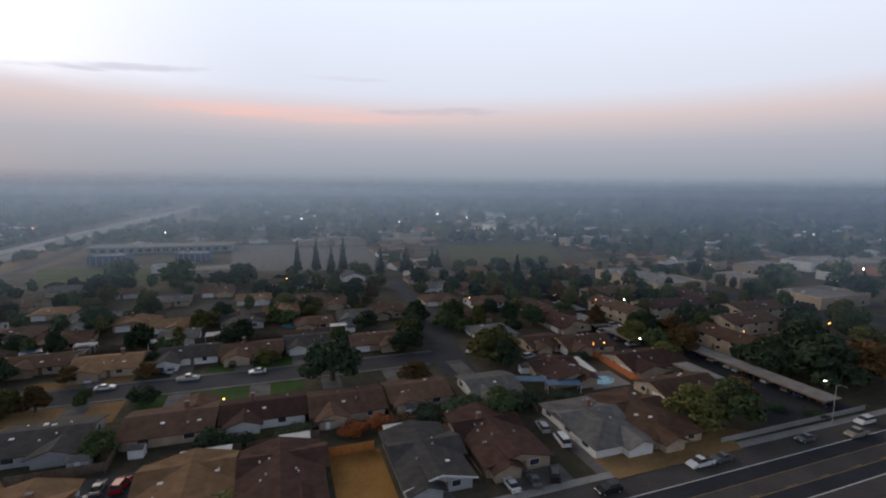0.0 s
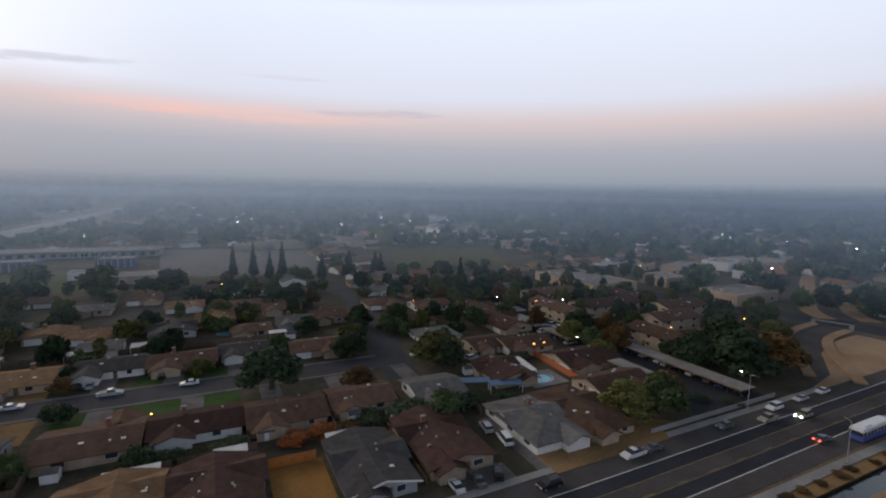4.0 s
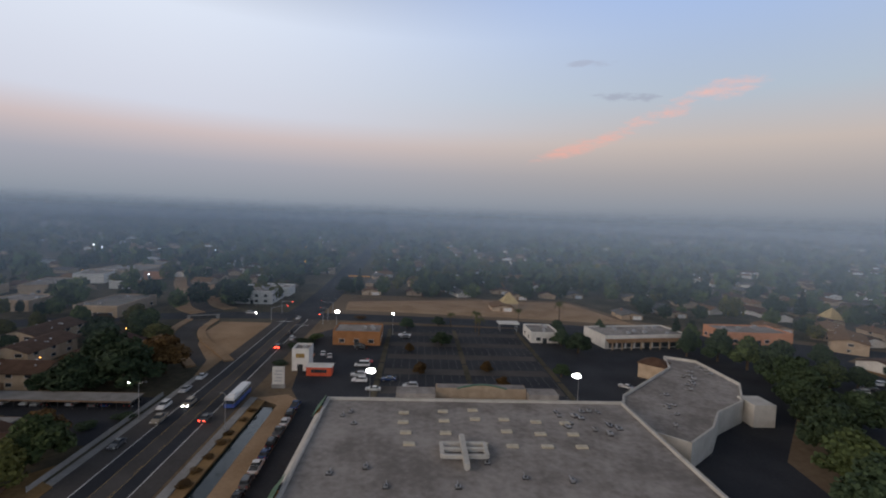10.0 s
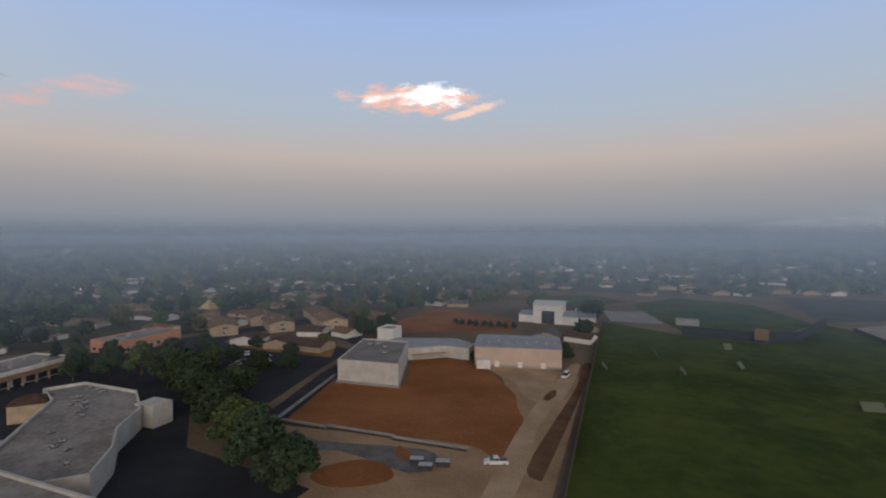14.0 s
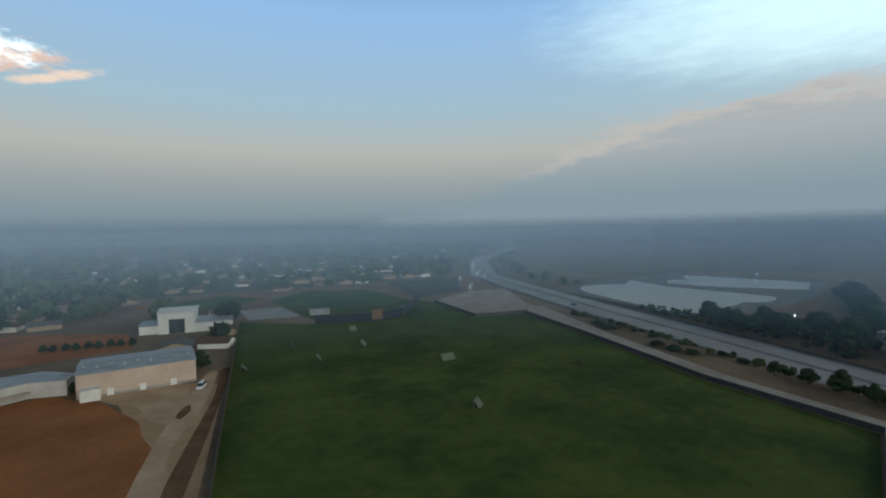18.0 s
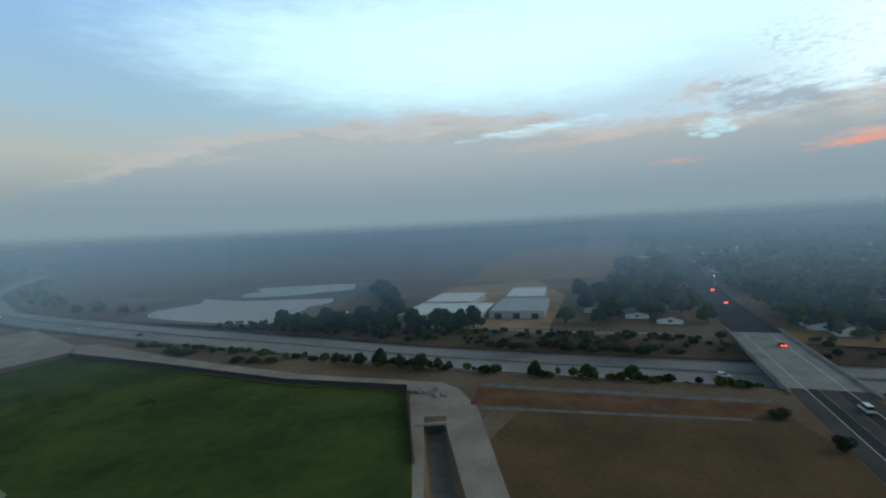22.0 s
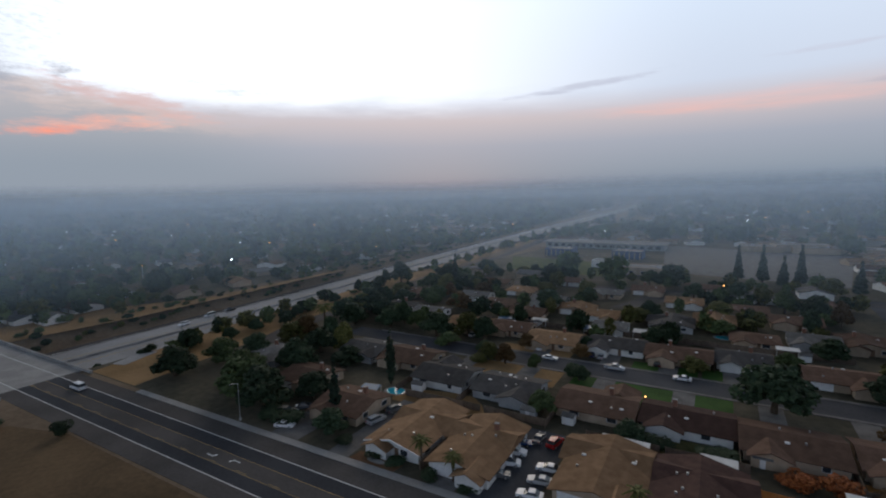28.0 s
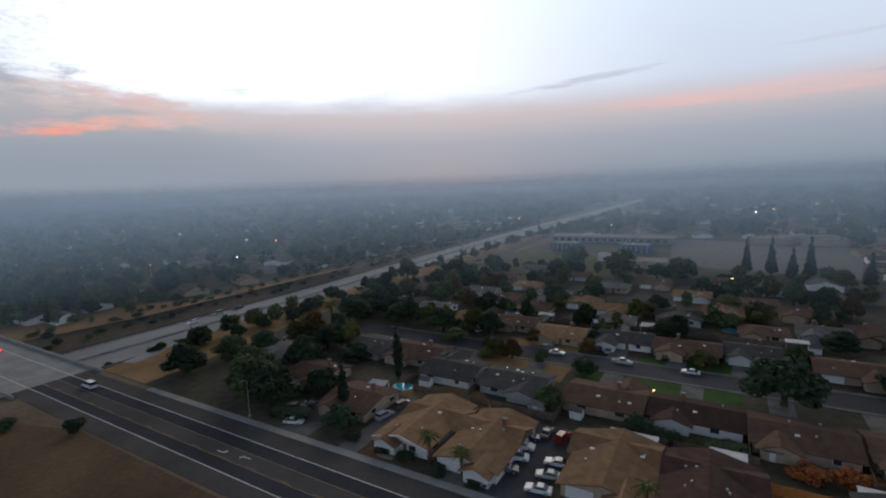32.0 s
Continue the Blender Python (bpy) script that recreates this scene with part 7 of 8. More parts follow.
zone("lawn_3", [(-33, 117), (5, 117), (5, 130), (-33, 130)], M["lawn"], 0.04, "dull green lawn", "lawn")
zone("yard_dry_1", [(-66, 119), (-36, 118), (-36, 130.5), (-66, 130.5)], M["drygrass"], 0.04, "golden dry front yard", "yard")
zone("yard_dry_2", [(-62, 141.5), (-38, 141.5), (-38, 148), (-62, 148)], M["drygrass"], 0.045, "golden dry front yard", "yard")
zone("yard_dry_3", [(56, 68.6), (98, 69), (92, 74), (84, 75), (83, 71), (58, 72)], M["drygrass"], 0.04, "golden dry verge before the houses", "verge")
zone("verge_dry", [(57, 65.3), (88, 65.7), (92, 73), (84, 75), (83, 71), (57, 72.5)], M["drygrass"], 0.19, "golden dry dirt verge beside the road", "verge", 0.18)
zone("yard_dry_4", [(-12, 97), (4, 97), (4, 104), (-12, 104)], M["lawn_dry"], 0.04, "half-dry back lawn", "lawn")
zone("pavement_inner", [(-110, 140.8), (46, 140.3), (46, 141.6), (-110, 142.1)], M["drive"], 0.16, "pale concrete pavement", "pavement", 0.15)
zone("pavement_inner_south", [(-110, 131.2), (42, 130.9), (42, 129.7), (-110, 130)], M["drive"], 0.16, "pale concrete pavement", "pavement", 0.15)
for x0, y0, y1, wd_ in ((-58, 66.5, 71.5, 5), (-43, 66.5, 70.5, 5), (-19, 67, 73, 5), (-5, 67, 72.5, 5), (21, 67, 71.5, 6), (37.5, 67, 73, 12), (54.5, 67.5, 90, 6), (-84, 66.5, 78, 8), (-67, 67, 94, 5), (-29, 141, 151, 5), (-13, 141, 149, 5), (-50, 141, 148, 5), (3, 141, 152, 5), (-67, 120, 131, 5), (-48, 117, 131, 5), (-27, 117, 131, 5), (-8, 117, 131, 5), (10, 115, 131, 5), (27, 115, 131, 5), (47, 114, 131, 5)):
    zone("driveway", [(x0, y0), (x0 + wd_, y0), (x0 + wd_, y1), (x0, y1)], M["drive"], 0.06, "grey concrete driveway", "driveway", 0.05)
pool = thing("swimming_pool", "kidney-shaped blue swimming pool with pale paving", "swimming pool", at=(83, 104.5, 0))
part("paving", Shape().prism([(-5.5, -5), (6.5, -5), (7, 5), (-4, 5.5)], 0, 0.08), M["concrete"], pool)
part("coping", Shape().prism([(3.9 * math.cos(a) * (1.12 if math.cos(a) > 0 else 1), 2.9 * math.sin(a) + 0.3 * math.cos(2 * a)) for a in np.linspace(0, 2 * math.pi, 25)[:-1]], 0.05, 0.11), M["trim"], pool)
part("water", Shape().prism([(3.6 * math.cos(a) * (1.12 if math.cos(a) > 0 else 1), 2.6 * math.sin(a) + 0.3 * math.cos(2 * a)) for a in np.linspace(0, 2 * math.pi, 25)[:-1]], 0.08, 0.13), M["poolwater"], pool, "clear blue water")


def patio(x, y, w, d, h=2.4, mat="stucco_white", turn=0.0, words="white"):
    t = thing("patio_cover", "flat %s patio cover on posts behind a house" % words, "patio cover", "patio covers", at=(x, y, 0), turn=turn)
    part("roof", Shape().slab((-w / 2, -d / 2, h), (w / 2, -d / 2, h), (w / 2, d / 2, h + 0.25), (-w / 2, d / 2, h + 0.25), 0.12), M[mat], t)
    for sx in (-1, 1):
        for sy in (-1, 1):
            placed("post", brick_mesh("patio_post", 0.12, 0.12, h - 0.1, "trim"), t, sx * (w / 2 - 0.2), sy * (d / 2 - 0.2))


for x, y, w_, d_, tn, mt, wo in ((2, 94.5, 6, 2.4, 0, "stucco_white", "white"), (-14, 93.8, 9, 2.4, 0, "stucco_white", "white"), (81.5, 111, 3.5, 11, -0.12, "stucco_white", "white"), (62, 106, 9, 3, -0.35, "blue_tarp", "blue"), (69, 101.2, 9, 3, -0.3, "blue_tarp", "blue"), (37.5, 94.2, 6, 2.2, 0, "stucco_white", "white"), (22, 92.0, 5, 2.4, 0, "stucco_white", "white"), (-20, 173, 8, 4, 0, "stucco_white", "white"), (20, 172, 6, 3, 0, "stucco_white", "white"), (-37, 170, 6, 4, 0, "blue_tarp", "blue"), (25, 246, 10, 3, 0, "stucco_white", "white"), (-70, 170, 7, 3, 0.2, "blue_tarp", "blue"), (-76, 92, 5, 3.5, 0.2, "blue_tarp", "blue"), (-58, 173, 6, 3, 0, "stucco_white", "white")):
    patio(x, y, w_, d_, 2.4, mt, tn, wo)





def garden_shed(x, y, w_, d_, wall, deg=0.0):
    """A small yard shed with a low gable roof."""
    t = thing("garden_shed", "small %s garden shed with a low grey roof" % WALL_WORDS[wall], "shed", "garden sheds", at=(x, y, 0.04), turn=radians(deg))
    g_, r_ = pitched(w_, d_, 2.0, 0.5, 0.15, "x", False)
    part("wall", Shape().box(-w_ / 2, w_ / 2, -d_ / 2, d_ / 2, 0, 2.0).join(g_), M[wall], t)
    part("roof", r_, M["roof_grey"], t)
    placed("door", brick_mesh("shed_door", 0.9, 0.08, 1.8, "trim"), t, 0, -d_ / 2 - 0.02)


for x, y, w_, d_, wl, dg in ((-67, 101, 3, 2.4, W, 5), (-36, 100, 3.4, 2.4, G, 0), (-27, 101, 2.6, 2.2, W, -4), (9, 101, 3, 2.2, T, 0), (28, 101.5, 2.8, 2.2, W, 3), (44, 101, 3, 2.4, G, 0), (-58, 172, 3, 2.4, W, 0), (-12, 173, 3, 2.4, G, 0), (24, 170, 3, 2.4, W, 4), (66, 116, 3.2, 2.4, W, -8)):
    garden_shed(x, y, w_, d_, wl, dg)
bed = thing("garden_bed", "red-brown bark bed with a pale gravel oval before a house", "garden bed", at=(-56, 68.6, 0))
part("bark", Shape().prism([(-5.5, -1.6), (5, -1.6), (5.5, 1.2), (-5, 1.6)], 0.0, 0.12), M["weeds"], bed)
part("gravel", Shape().prism([(2.2 * math.cos(q), 0.7 * math.sin(q)) for q in np.linspace(0, 2 * math.pi, 17)[:-1]], 0.05, 0.16), M["concrete"], bed, "pale gravel oval")
zone("yard_dry_5", smooth_line([(-70, 93), (-60, 92.5), (-47, 92), (-46, 97), (-52, 103.5), (-60, 103), (-71, 99), (-70, 93)], 2)[:-1], M["drygrass"], 0.038, "golden dry back yard between houses", "yard")
zone("yard_dry_6", [(24, 93), (34, 93), (34, 102.5), (24, 102.5)], M["orange_dirt"], 0.038, "ochre dry back yard", "yard")
# rusty scrub on the canal's bank
rk = random.Random(14)
for k in range(14):
    tree("shrub", R_, 46 + k * 5.9 + rk.uniform(-1.5, 1.5), 42.4 + rk.uniform(-0.5, 0.4), rk.uniform(0.7, 1.3), rk.uniform(2.2, 4.2))

# ---------------------------------------------------------------- the crossing
def traffic_signal(x, y, deg, reach=7.0):
    """A mast-arm signal showing red."""
    t = thing("traffic_signal", "mast-arm traffic signal showing a red lamp", "traffic signal", "signals of the crossing", at=(x, y, 0), turn=radians(deg))
    part("pole", Shape().tube([(0, 0, 0), (0, 0, 6.2)], [0.14, 0.1], 8), M["metal"], t)
    part("arm", Shape().tube([(0, 0, 5.9), (reach * 0.5, 0, 6.2), (reach, 0, 6.3)], [0.09, 0.07, 0.05], 6), M["metal"], t)
    hd = part("housing", Shape().box(reach - 0.2, reach + 0.2, -0.25, 0.2, 5.2, 6.4), M["darkmetal"], t)
    part("lamp", Shape().ball((reach, -0.25, 6.1), 0.27, 0.27, 10, 6), M["lamp_red"], hd, "glowing red lamp")


for x, y, dg, rc in ((226, 44, 180, 7), (232, 70, -40, 9), (252, 44, 100, 6), (250, 70, -100, 6), (233, 43, 60, 5)):
    traffic_signal(x, y, dg, rc)


def lit_car(kind, colour, x, y, deg, z=0.05, size=0.24, front=False, back=True):
    """A car with its lamps on."""
    t = car(kind, colour, x, y, deg, z)
    t["label"] = "%s car on the road with its lamps lit" % colour
    for sy in (-0.6, 0.6):
        if back:
            part("rear_lamp", Shape().ball((-2.4, sy, 0.75), size, size * 0.7, 8, 5), M["lamp_red"], t, "glowing red rear lamp")
        if front:
            part("head_lamp", Shape().ball((2.4, sy, 0.68), size, size * 0.7, 8, 5), M["lamp_white"], t, "glowing head lamp")


lit_car("suv", "grey", 184, 52.6, 1, 0.06, 0.4)
lit_car("sedan", "grey", 118, 51.3, 1, 0.06, 0.22)
lit_car("suv", "beige", 127, 59.5, 181, 0.06, 0.25, True, False)
lit_car("suv", "silver", 245, 84, -95, 0.06, 0.4, True, False)
lit_car("sedan", "red", -222, 58.6, 181, 0.07, 0.3)
lit_car("sedan", "black", -330, 58.5, 181, 0.06, 0.45)
lit_car("sedan", "grey", -390, 61, 181, 0.06, 0.5)
car("van", "white", -152, 58.4, 181, 0.06)
car("suv", "silver", 196, 50.5, 1, 0.06)
car("sedan", "black", 205, 54.0, 1, 0.06)
car("sedan", "white", 236, 58, 2, 0.06)
ch_ = thing("culvert", "concrete headwall of a channel under the cross street", "culvert", at=(230.5, 101.5, 0), turn=0.35)
part("headwall", Shape().box(0, 0.7, -7, 7, 0, 2.0), M["concrete"], ch_)
# the opening's shade is a dark plate, nothing is hollowed out
part("opening", Shape().box(-0.05, 0.0, -5.5, 5.5, 0.1, 1.7), M["darkmetal"], ch_, "dark plate standing in for the shaded culvert opening")
for k in range(14):
    yy = -478 - k * 23 - (k % 3) * 7
    sl = math.degrees(math.atan2(8.0, float(fwy_x(yy + 4) - fwy_x(yy - 4))))
    lit_car(("sedan", "suv")[k % 2], ("white", "silver", "black")[k % 3], float(fwy_x(yy)) + (5.3, 8.9, 12.5)[k % 3], yy, sl, 0.05, 0.24 + 0.03 * (k % 3), True, False)


# ---------------------------------------------------------------- town centre beyond the houses
for x, y, w_, d_, h_, wl in ((300, 222, 34, 20, 5, "stucco_tan"), (342, 224, 26, 18, 6, "stucco_white"), (372, 200, 30, 16, 5, "salmon"), (405, 212, 34, 20, 6, "stucco_tan"), (322, 192, 22, 12, 4.5, "stucco_white"), (276, 244, 24, 16, 4.5, "stucco_tan"), (440, 84, 40, 14, 5, "stucco_tan"), (465, 132, 44, 16, 5, "stucco_tan"), (474, 168, 30, 18, 5, "stucco_white"), (272, 585, 50, 22, 7, "stucco_tan"), (300, 548, 40, 20, 7, "stucco_white"), (330, 512, 36, 22, 7, "stucco_tan"), (274, 392, 34, 16, 6, "stucco_tan"), (310, 412, 30, 16, 6, "stucco_white"), (136, 490, 40, 16, 5, "stucco_tan"), (178, 530, 44, 18, 6, "salmon"), (56, 455, 36, 14, 5, "stucco_tan"), (380, 870, 80, 40, 10, "stucco_tan"), (395, 800, 70, 30, 9, "stucco_white")):
    block("shop", "low %s flat-roofed shop building in the town centre" % {"stucco_tan": "tan", "stucco_white": "cream", "salmon": "salmon"}[wl], "shop", x - w_ / 2, x + w_ / 2, y - d_ / 2, y + d_ / 2, h_, wl, units=2, windows=1 if math.hypot(x, y) < 460 else 0, group="town centre shops", turn=0.25)
for x, y in ((283, -56), (258, -238)):
    t = thing("pavilion", "small building with a steep pale yellow pyramid roof", "pavilion", at=(x, y, 0))
    part("wall", Shape().box(-4.5, 4.5, -4.5, 4.5, 0, 3.2), M["stucco_tan"], t)
    py = Shape()
    py.v = [(-5.2, -5.2, 3.2), (5.2, -5.2, 3.2), (5.2, 5.2, 3.2), (-5.2, 5.2, 3.2), (0, 0, 9.5)]
    py.f = [(0, 1, 4), (1, 2, 4), (2, 3, 4), (3, 0, 4), (3, 2, 1, 0)]
    part("roof", py, M["pale_roof"], t, "pale yellow pyramid roof")
    placed("door", brick_mesh("pavilion_door", 0.1, 1.6, 2.2, "glass"), t, -4.52, 0)
for kind, x, y, hh, ww in (("conifer", 325, 39, 17, 8), ("broad", 316, 47, 12, 13), ("conifer", 443, 164, 16, 7), ("conifer", 417, 169, 14, 7), ("broad", 314, -4, 15, 16), ("broad", 322, -16, 16, 17), ("broad", 334, -34, 13, 15), ("broad", 343, -56, 12, 14), ("broad", 315, -72, 12, 14), ("conifer", 281, 370, 18, 10), ("conifer", 242, 376, 17, 8), ("conifer", 125, 232, 17, 8), ("conifer", 92, 284, 16, 8), ("broad", 120, 202, 12, 15), ("conifer", 277, -236, 18, 9), ("conifer", 248, -282, 18, 9), ("broad", 284, -224, 13, 14), ("broad", 256, -270, 12, 13)):
    tree(kind, D_ if kind == "broad" else "cypress", x, y, hh, ww)
zone("ground_tan_patch", [(240, -330), (285, -350), (280, -372), (236, -352)], M["drygrass"], 0.04, "tan dry lot among far houses", "ground")
for x, y, rx, ry in ((-36, 188, 3.6, 2.2), (5, 185, 4.2, 2.4), (-72, 97.5, 2.6, 2.0)):
    pl = thing("swimming_pool", "small blue garden pool with pale coping", "swimming pool", "garden pools", at=(x, y, 0))
    ring_ = [(math.cos(a), math.sin(a)) for a in np.linspace(0, 2 * math.pi, 21)[:-1]]
    part("coping", Shape().prism([(c * (rx + 0.6), s_ * (ry + 0.6)) for c, s_ in ring_], 0, 0.09), M["concrete"], pl)
    part("water", Shape().prism([(c * rx, s_ * ry) for c, s_ in ring_], 0.05, 0.12), M["poolwater"], pl, "clear blue water")

for x, y, hh, ww in ((150, -150, 8, 9), (168, -156, 7, 8), (134, -166, 7, 8), (160, -174, 6, 7), (182, -146, 8, 9), (122, -150, 7, 8)):
    tree("broad", D_, x, y, hh, ww)
for k in range(6):
    car(("sedan", "suv")[k % 2], ("grey", "white", "black", "silver")[k % 4], 132 + k * 4.2, -146 - (k % 3) * 7, 70, 0.03)
# ---------------------------------------------------------------- the town beyond
KEEP_OUT = [(-170, 14, -345, 60), (14, 118, -240, 60), (60, 300, -60, 75), (118, 250, -180, -50), (-150, 62, 283, 470), (105, 252, 275, 420), (-480, -170, -400, 45), (240, 310, -125, 45), (60, 135, -320, -230), (-210, -100, -500, -330), (-160, 90, -450, -330), (-34, -12, 205, 250), (20, 110, -300, -270)]


def near_line(x, y, pts, r):
    for p, q in zip(pts, pts[1:]):
        d = (q[0] - p[0], q[1] - p[1])
        u = max(0, min(1, ((x - p[0]) * d[0] + (y - p[1]) * d[1]) / (d[0] ** 2 + d[1] ** 2)))
        if math.hypot(x - p[0] - u * d[0], y - p[1] - u * d[1]) < r:
            return True
    return False


STREETS = [([(-200, 55), (240, 56), (320, 57), (540, 66), (1100, 84), (2400, 140)], 14), ([(150, -330), (196, -190), (221, -109), (236, -45), (243, 30), (243, 70), (236, 117), (205, 190), (150, 300)], 10), ([(-120, 136), (52, 136)], 8), ([(48, 120), (55, 165), (62, 270)], 7), ([(-135, 95), (-145, 130), (-150, 265), (-155, 482), (-160, 700)], 6), ([(-150, 251), (-32, 256), (62, 262), (240, 250)], 7), ([(-30, 66), (-30, 95)], 7), ([(-247, 55), (-480, 62), (-800, 80), (-1600, 120)], 14)]


def open_town(x, y):
    """True where houses and gardens may stand."""
    if abs(x - float(fwy_x(y))) < 42:
        return False
    if x < float(fwy_x(y)) and y < 30:
        return False
    if any(a < x < b and c < y < d for a, b, c, d in KEEP_OUT):
        return False
    return not any(near_line(x, y, p, r) for p, r in STREETS)


taken = [(o.location.x, o.location.y) for o in scene.objects if o.parent is None and o.get("category") in ("house",)]
rn = random.Random(77)
# garden trees between the houses
spots = list(taken)
made = 0
while made < 118:
    x, y = rn.uniform(-150, 230), rn.uniform(99, 236)
    if not open_town(x, y) or any(abs(x - a) < 8.5 and abs(y - b) < 8.5 for a, b in taken):
        continue
    if y < 152 and -60 < x < 60 and rn.random() < 0.8:
        made += 1
        continue
    if any(math.hypot(x - a, y - b) < 6 for a, b in spots):
        continue
    spots.append((x, y))
    made += 1
    tree(rn.choice(("broad", "broad", "round")), rn.choice((D_, D_, M_, M_, O_, O_, R_)), x, y, rn.uniform(6, 11), rn.uniform(6, 12))
# houses and trees out to the haze
walls, pale, roofs, woods = Shape(), Shape(), {RB: Shape(), RT: Shape(), RG: Shape()}, [Shape(), Shape(), Shape()]
nr = np.random.default_rng(3)
count = 0
for ring in range(5200):
    r = 230 + 2000 * rn.random() ** 1.35
    a = rn.uniform(0, 2 * math.pi)
    x, y = r * math.cos(a), r * math.sin(a)
    if (-160 < x < 300 and 66 < y < 250) or not open_town(x, y):
        continue
    x, y = round(x / 19) * 19 + rn.uniform(-2, 2), round(y / 30) * 30 + rn.uniform(-2, 2)
    if any(abs(x - p) < 14 and abs(y - q) < 13 for p, q in taken) or not open_town(x, y):
        continue
    taken.append((x, y)) if r < 500 else None
    w_, d_ = rn.uniform(10, 16), rn.uniform(9, 13)
    g_, r_ = pitched(w_, d_, 2.8, 1.8, 0.5, rn.choice("xy"), False)
    tn = rn.choice((0, 0, 0.3, -0.3))
    (pale if rn.random() < 0.4 else walls).join(Shape().box(-w_ / 2, w_ / 2, -d_ / 2, d_ / 2, 0, 2.8).join(g_).moved(x, y, 0, tn))
    roofs[rn.choice((RB, RB, RB, RT, RG))].join(r_.moved(x, y, 0, tn))
tagged(part("far_house_walls", walls, M["stucco_tan"]), "distant tan and white house walls in the haze", "houses", kind="stuff")
tagged(part("far_house_walls", pale, M["stucco_white"]), "distant white house walls in the haze", "houses", kind="stuff")
for k, s_ in roofs.items():
    tagged(part("far_house_roofs", s_, M[k]), "distant %s house roofs in the haze" % ROOF_WORDS[k], "roofs", kind="stuff")


def clump(x, y, h, w_, seed):
    """A rough far tree of a few dozen leaf clumps."""
    rg = np.random.default_rng(seed)
    fine = math.hypot(x, y) < 430
    n = (260 if math.hypot(x, y) < 330 else 130) if fine else 34
    d = rg.normal(size=(n, 3))
    d /= np.linalg.norm(d, axis=1)[:, None]
    c = np.array([x, y, h * 0.56]) + d * np.array([w_ * 0.42, w_ * 0.42, h * 0.40]) * rg.uniform(0.5, 1, (n, 1))
    s_ = Shape()
    q = rg.normal(size=(n, 4, 3)) * ((0.07 if fine else 0.18) * w_)
    q[:, 2] = -q[:, 0] * rg.uniform(0.7, 1.2, (n, 1))
    q[:, 3] = -q[:, 1] * rg.uniform(0.7, 1.2, (n, 1))
    pts = c[:, None] + q
    pts[..., 2] = np.maximum(pts[..., 2], 0.3)
    s_.v = [tuple(p) for p in pts.reshape(-1, 3)]
    s_.f = [(4 * i, 4 * i + 1, 4 * i + 2, 4 * i + 3) for i in range(n)]
    return s_


def plant(x, y, hh, ww, seed):
    woods[rn.choice((0, 0, 1, 1, 2))].join(clump(x, y, hh, ww, seed).moved(0, 0, float(ground_z(x, y))))


seed = 0
for r0, r1, tries, low, high in ((225, 450, 1300, 5, 11), (450, 800, 3200, 6, 12), (800, 1400, 4200, 10, 17), (1400, 3800, 5200, 18, 30)):
    for i in range(tries):
        r = math.sqrt(rn.uniform(r0 * r0, r1 * r1))
        a = rn.uniform(0, 2 * math.pi)
        x, y = r * math.cos(a), r * math.sin(a)
        seed += 1
        if (-160 < x < 235 and 66 < y < 236) or not open_town(x, y):
            continue
        if rn.random() > 0.45 + 0.5 * math.sin(x * 0.011 + 1.3) * math.sin(y * 0.013) + 0.25:
            continue
        if r < 520 and any(abs(x - p) < 8 and abs(y - q) < 7 for p, q in taken):
            continue
        hh = rn.uniform(low, high) if rn.random() < 0.85 else rn.uniform(high, high * 1.5)
        plant(x, y, min(hh, 19), hh * rn.uniform(0.8, 1.25), seed)
# garden trees of the middle distance
for i in range(300):
    x, y = rn.uniform(-150, 235), rn.uniform(150, 284)
    if not open_town(x, y) or any(abs(x - p) < 7.5 and abs(y - q) < 7 for p, q in taken) or near_line(x, y, [(-40, 213), (-20, 248)], 9):
        continue
    plant(x, y, rn.uniform(3.5, 9), rn.uniform(4, 9), 86000 + i)
# a dense stand behind the dry lot, and garden trees east of the crossing
for i in range(110):
    plant(rn.uniform(308, 470), rn.uniform(-230, 38), rn.uniform(7, 15), rn.uniform(9, 15), 80000 + i)
for i in range(70):
    plant(rn.uniform(262, 520), rn.choice((rn.uniform(80, 200), rn.uniform(78, 120))), rn.uniform(6, 13), rn.uniform(7, 12), 81000 + i)
for i in range(230):
    x, y = rn.uniform(60, 420), rn.uniform(-520, -236)
    if open_town(x, y) or y > -330:
        if not (50 < x < 135 and -322 < y) and not any(abs(x - p) < 9 and abs(y - q) < 8 for p, q in taken):
            plant(x, y, rn.uniform(6, 13), rn.uniform(7, 12), 82000 + i)
# shaded gardens west of the freeway
for i in range(240):
    x, y = rn.uniform(-560, -246), rn.uniform(86, 460)
    if not any(abs(x - p) < 8 and abs(y - q) < 7 for p, q in taken):
        plant(x, y, rn.uniform(6, 13), rn.uniform(7, 13), 84000 + i)
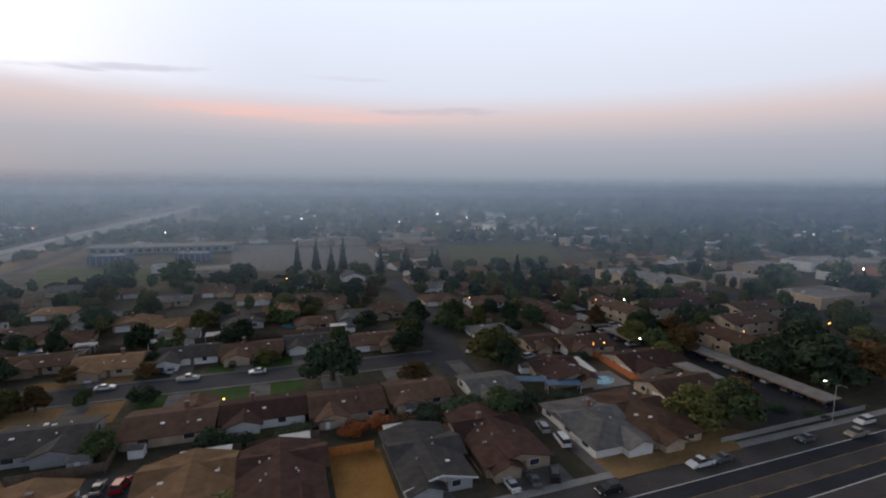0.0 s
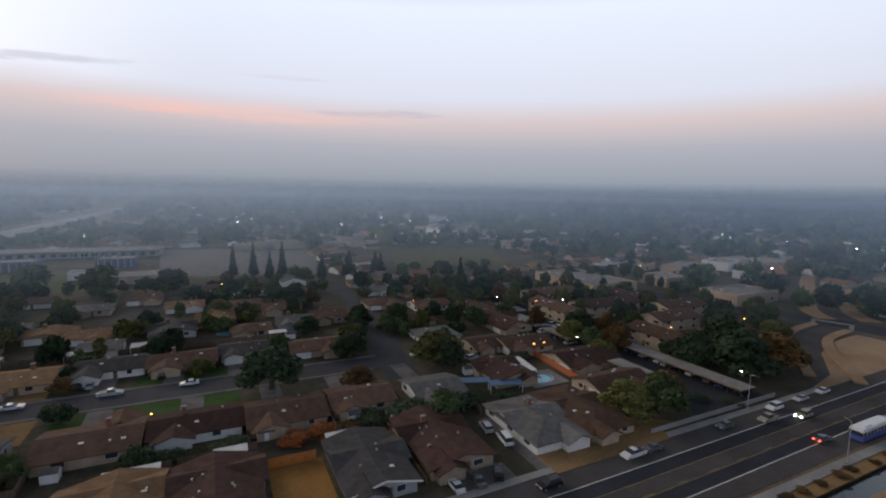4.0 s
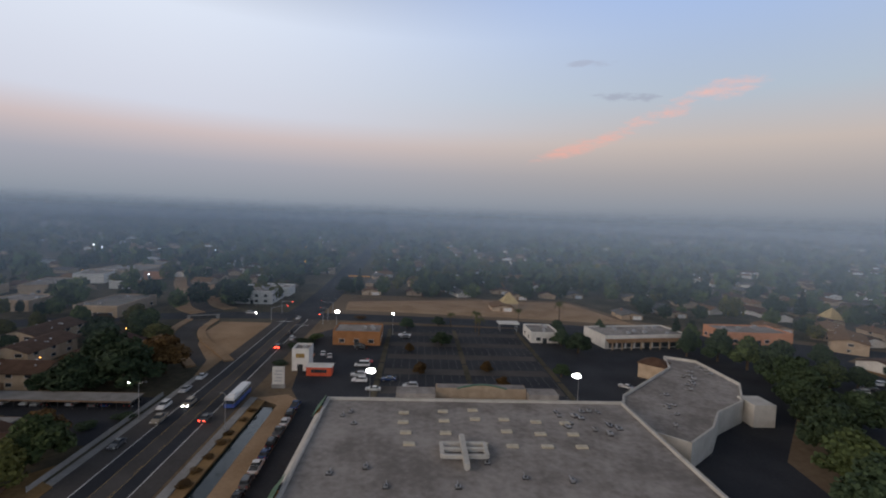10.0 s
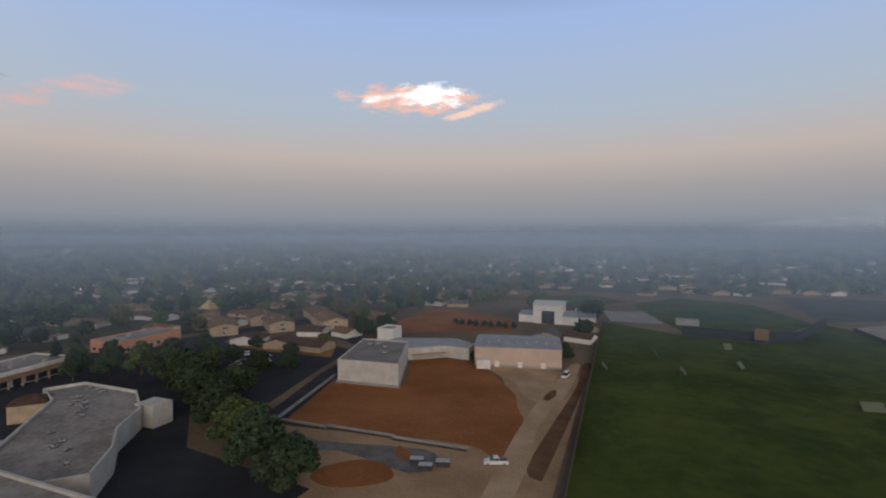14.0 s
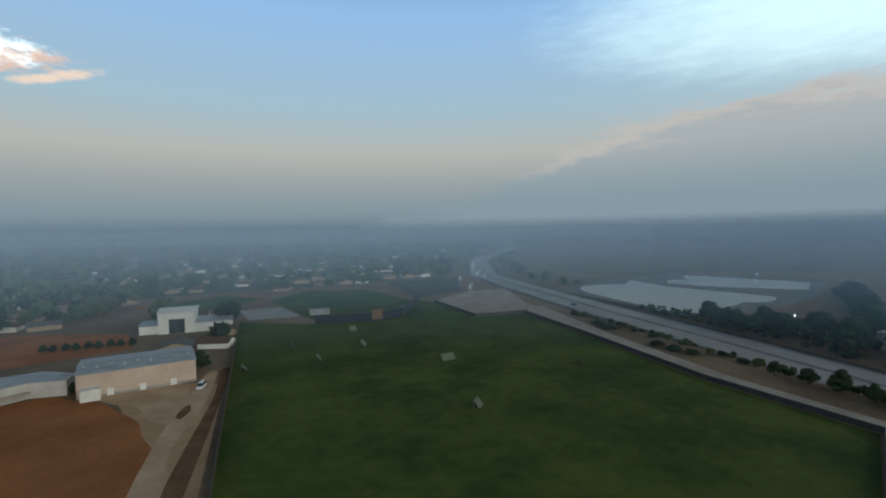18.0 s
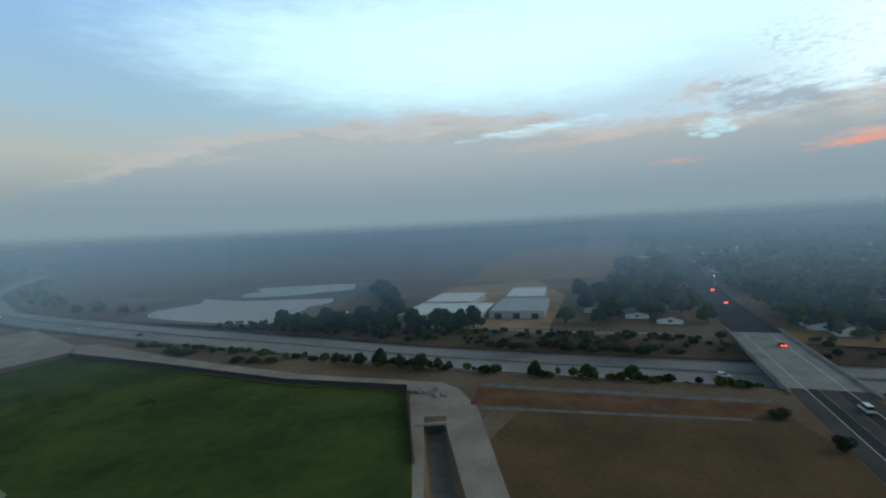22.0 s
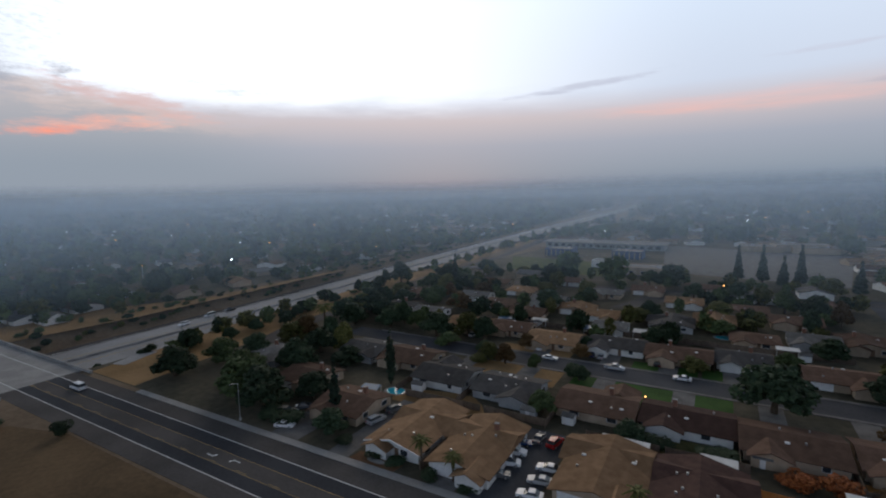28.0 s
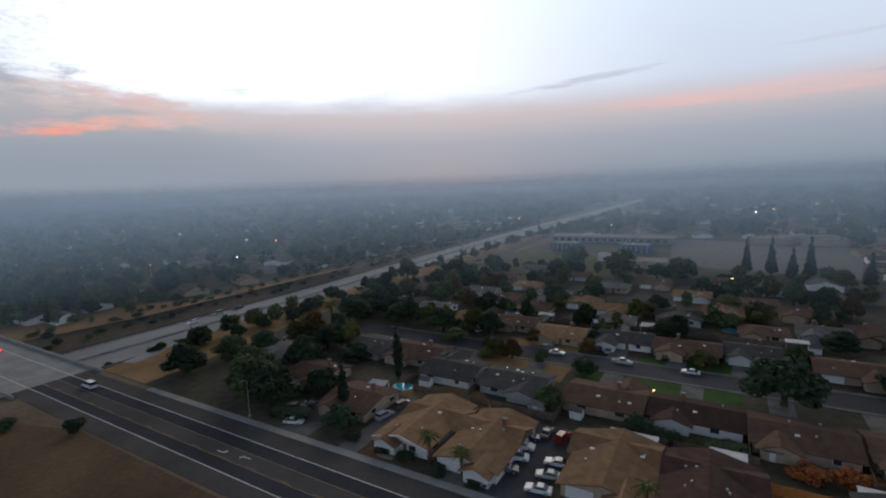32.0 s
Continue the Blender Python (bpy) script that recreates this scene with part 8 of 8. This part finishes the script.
# scrub on the slopes of the cutting
for i in range(760):
    y = rn.uniform(72, 640) if rn.random() < 0.5 else rn.uniform(-240, 40)
    plant(float(fwy_x(y)) + rn.choice((-1, -1, 1)) * rn.uniform(22, 35), y, rn.uniform(1.2, 3.2), rn.uniform(2, 5), 90000 + i)
# rows along the freeway and the road beyond the overpass
for i in range(260):
    y = rn.uniform(80, 900)
    sd = rn.choice((-1, -1, 1))
    plant(float(fwy_x(y)) + sd * rn.uniform(33, 60 if sd < 0 else 44), y, rn.uniform(3, 9), rn.uniform(4, 9), 50000 + i)
for i in range(230):
    x = rn.uniform(-620, -258)
    y = 55 + (-255 - x) * 0.03 + rn.choice((-1, 1, 1)) * rn.uniform(17, 70)
    plant(x, y, rn.uniform(7, 14), rn.uniform(8, 14), 60000 + i)
for i in range(60):
    y = rn.uniform(-900, -330)
    plant(float(fwy_x(y)) - rn.uniform(30, 60), y, rn.uniform(3, 8), rn.uniform(4, 9), 70000 + i)
for s_, lf, wd_ in zip(woods, (D_, M_, O_), ("dark green", "green", "yellow-green")):
    tagged(part("far_trees", s_, M[lf]), "distant %s trees fading into the haze" % wd_, "trees", kind="stuff")


# ---------------------------------------------------------------- far lights
def far_light(x, y, z, glow, warm=False):
    t = thing("far_lamp", "distant glowing lamp on a pole", "lamp", "distant lamps", at=(x, y, 0))
    part("pole", Shape().tube([(0, 0, 0), (0, 0, z)], [0.2, 0.15], 6), M["metal"], t)
    part("bulb", Shape().ball((0, 0, z), glow, glow * 0.6, 8, 5), M["lamp_warm" if warm else "lamp_white"], t)


for k in range(90):
    r = 300 + 700 * rn.random() ** 1.3
    a = rn.uniform(-0.6, 3.9)
    x, y = r * math.cos(a), r * math.sin(a)
    if open_town(x, y):
        far_light(x, y, rn.uniform(7, 10), r / 1000 * rn.uniform(0.7, 1.3), rn.random() < 0.6)

for x, y in ((-152, -338), (-160, -352), (-168, -395), (-176, -415), (-240, -152), (-332, -92), (-300, -24), (-430, -135), (-410, 66), (-420, -300)):
    far_light(x, y, 8, math.hypot(x, y) / 1000 * 0.7, False)
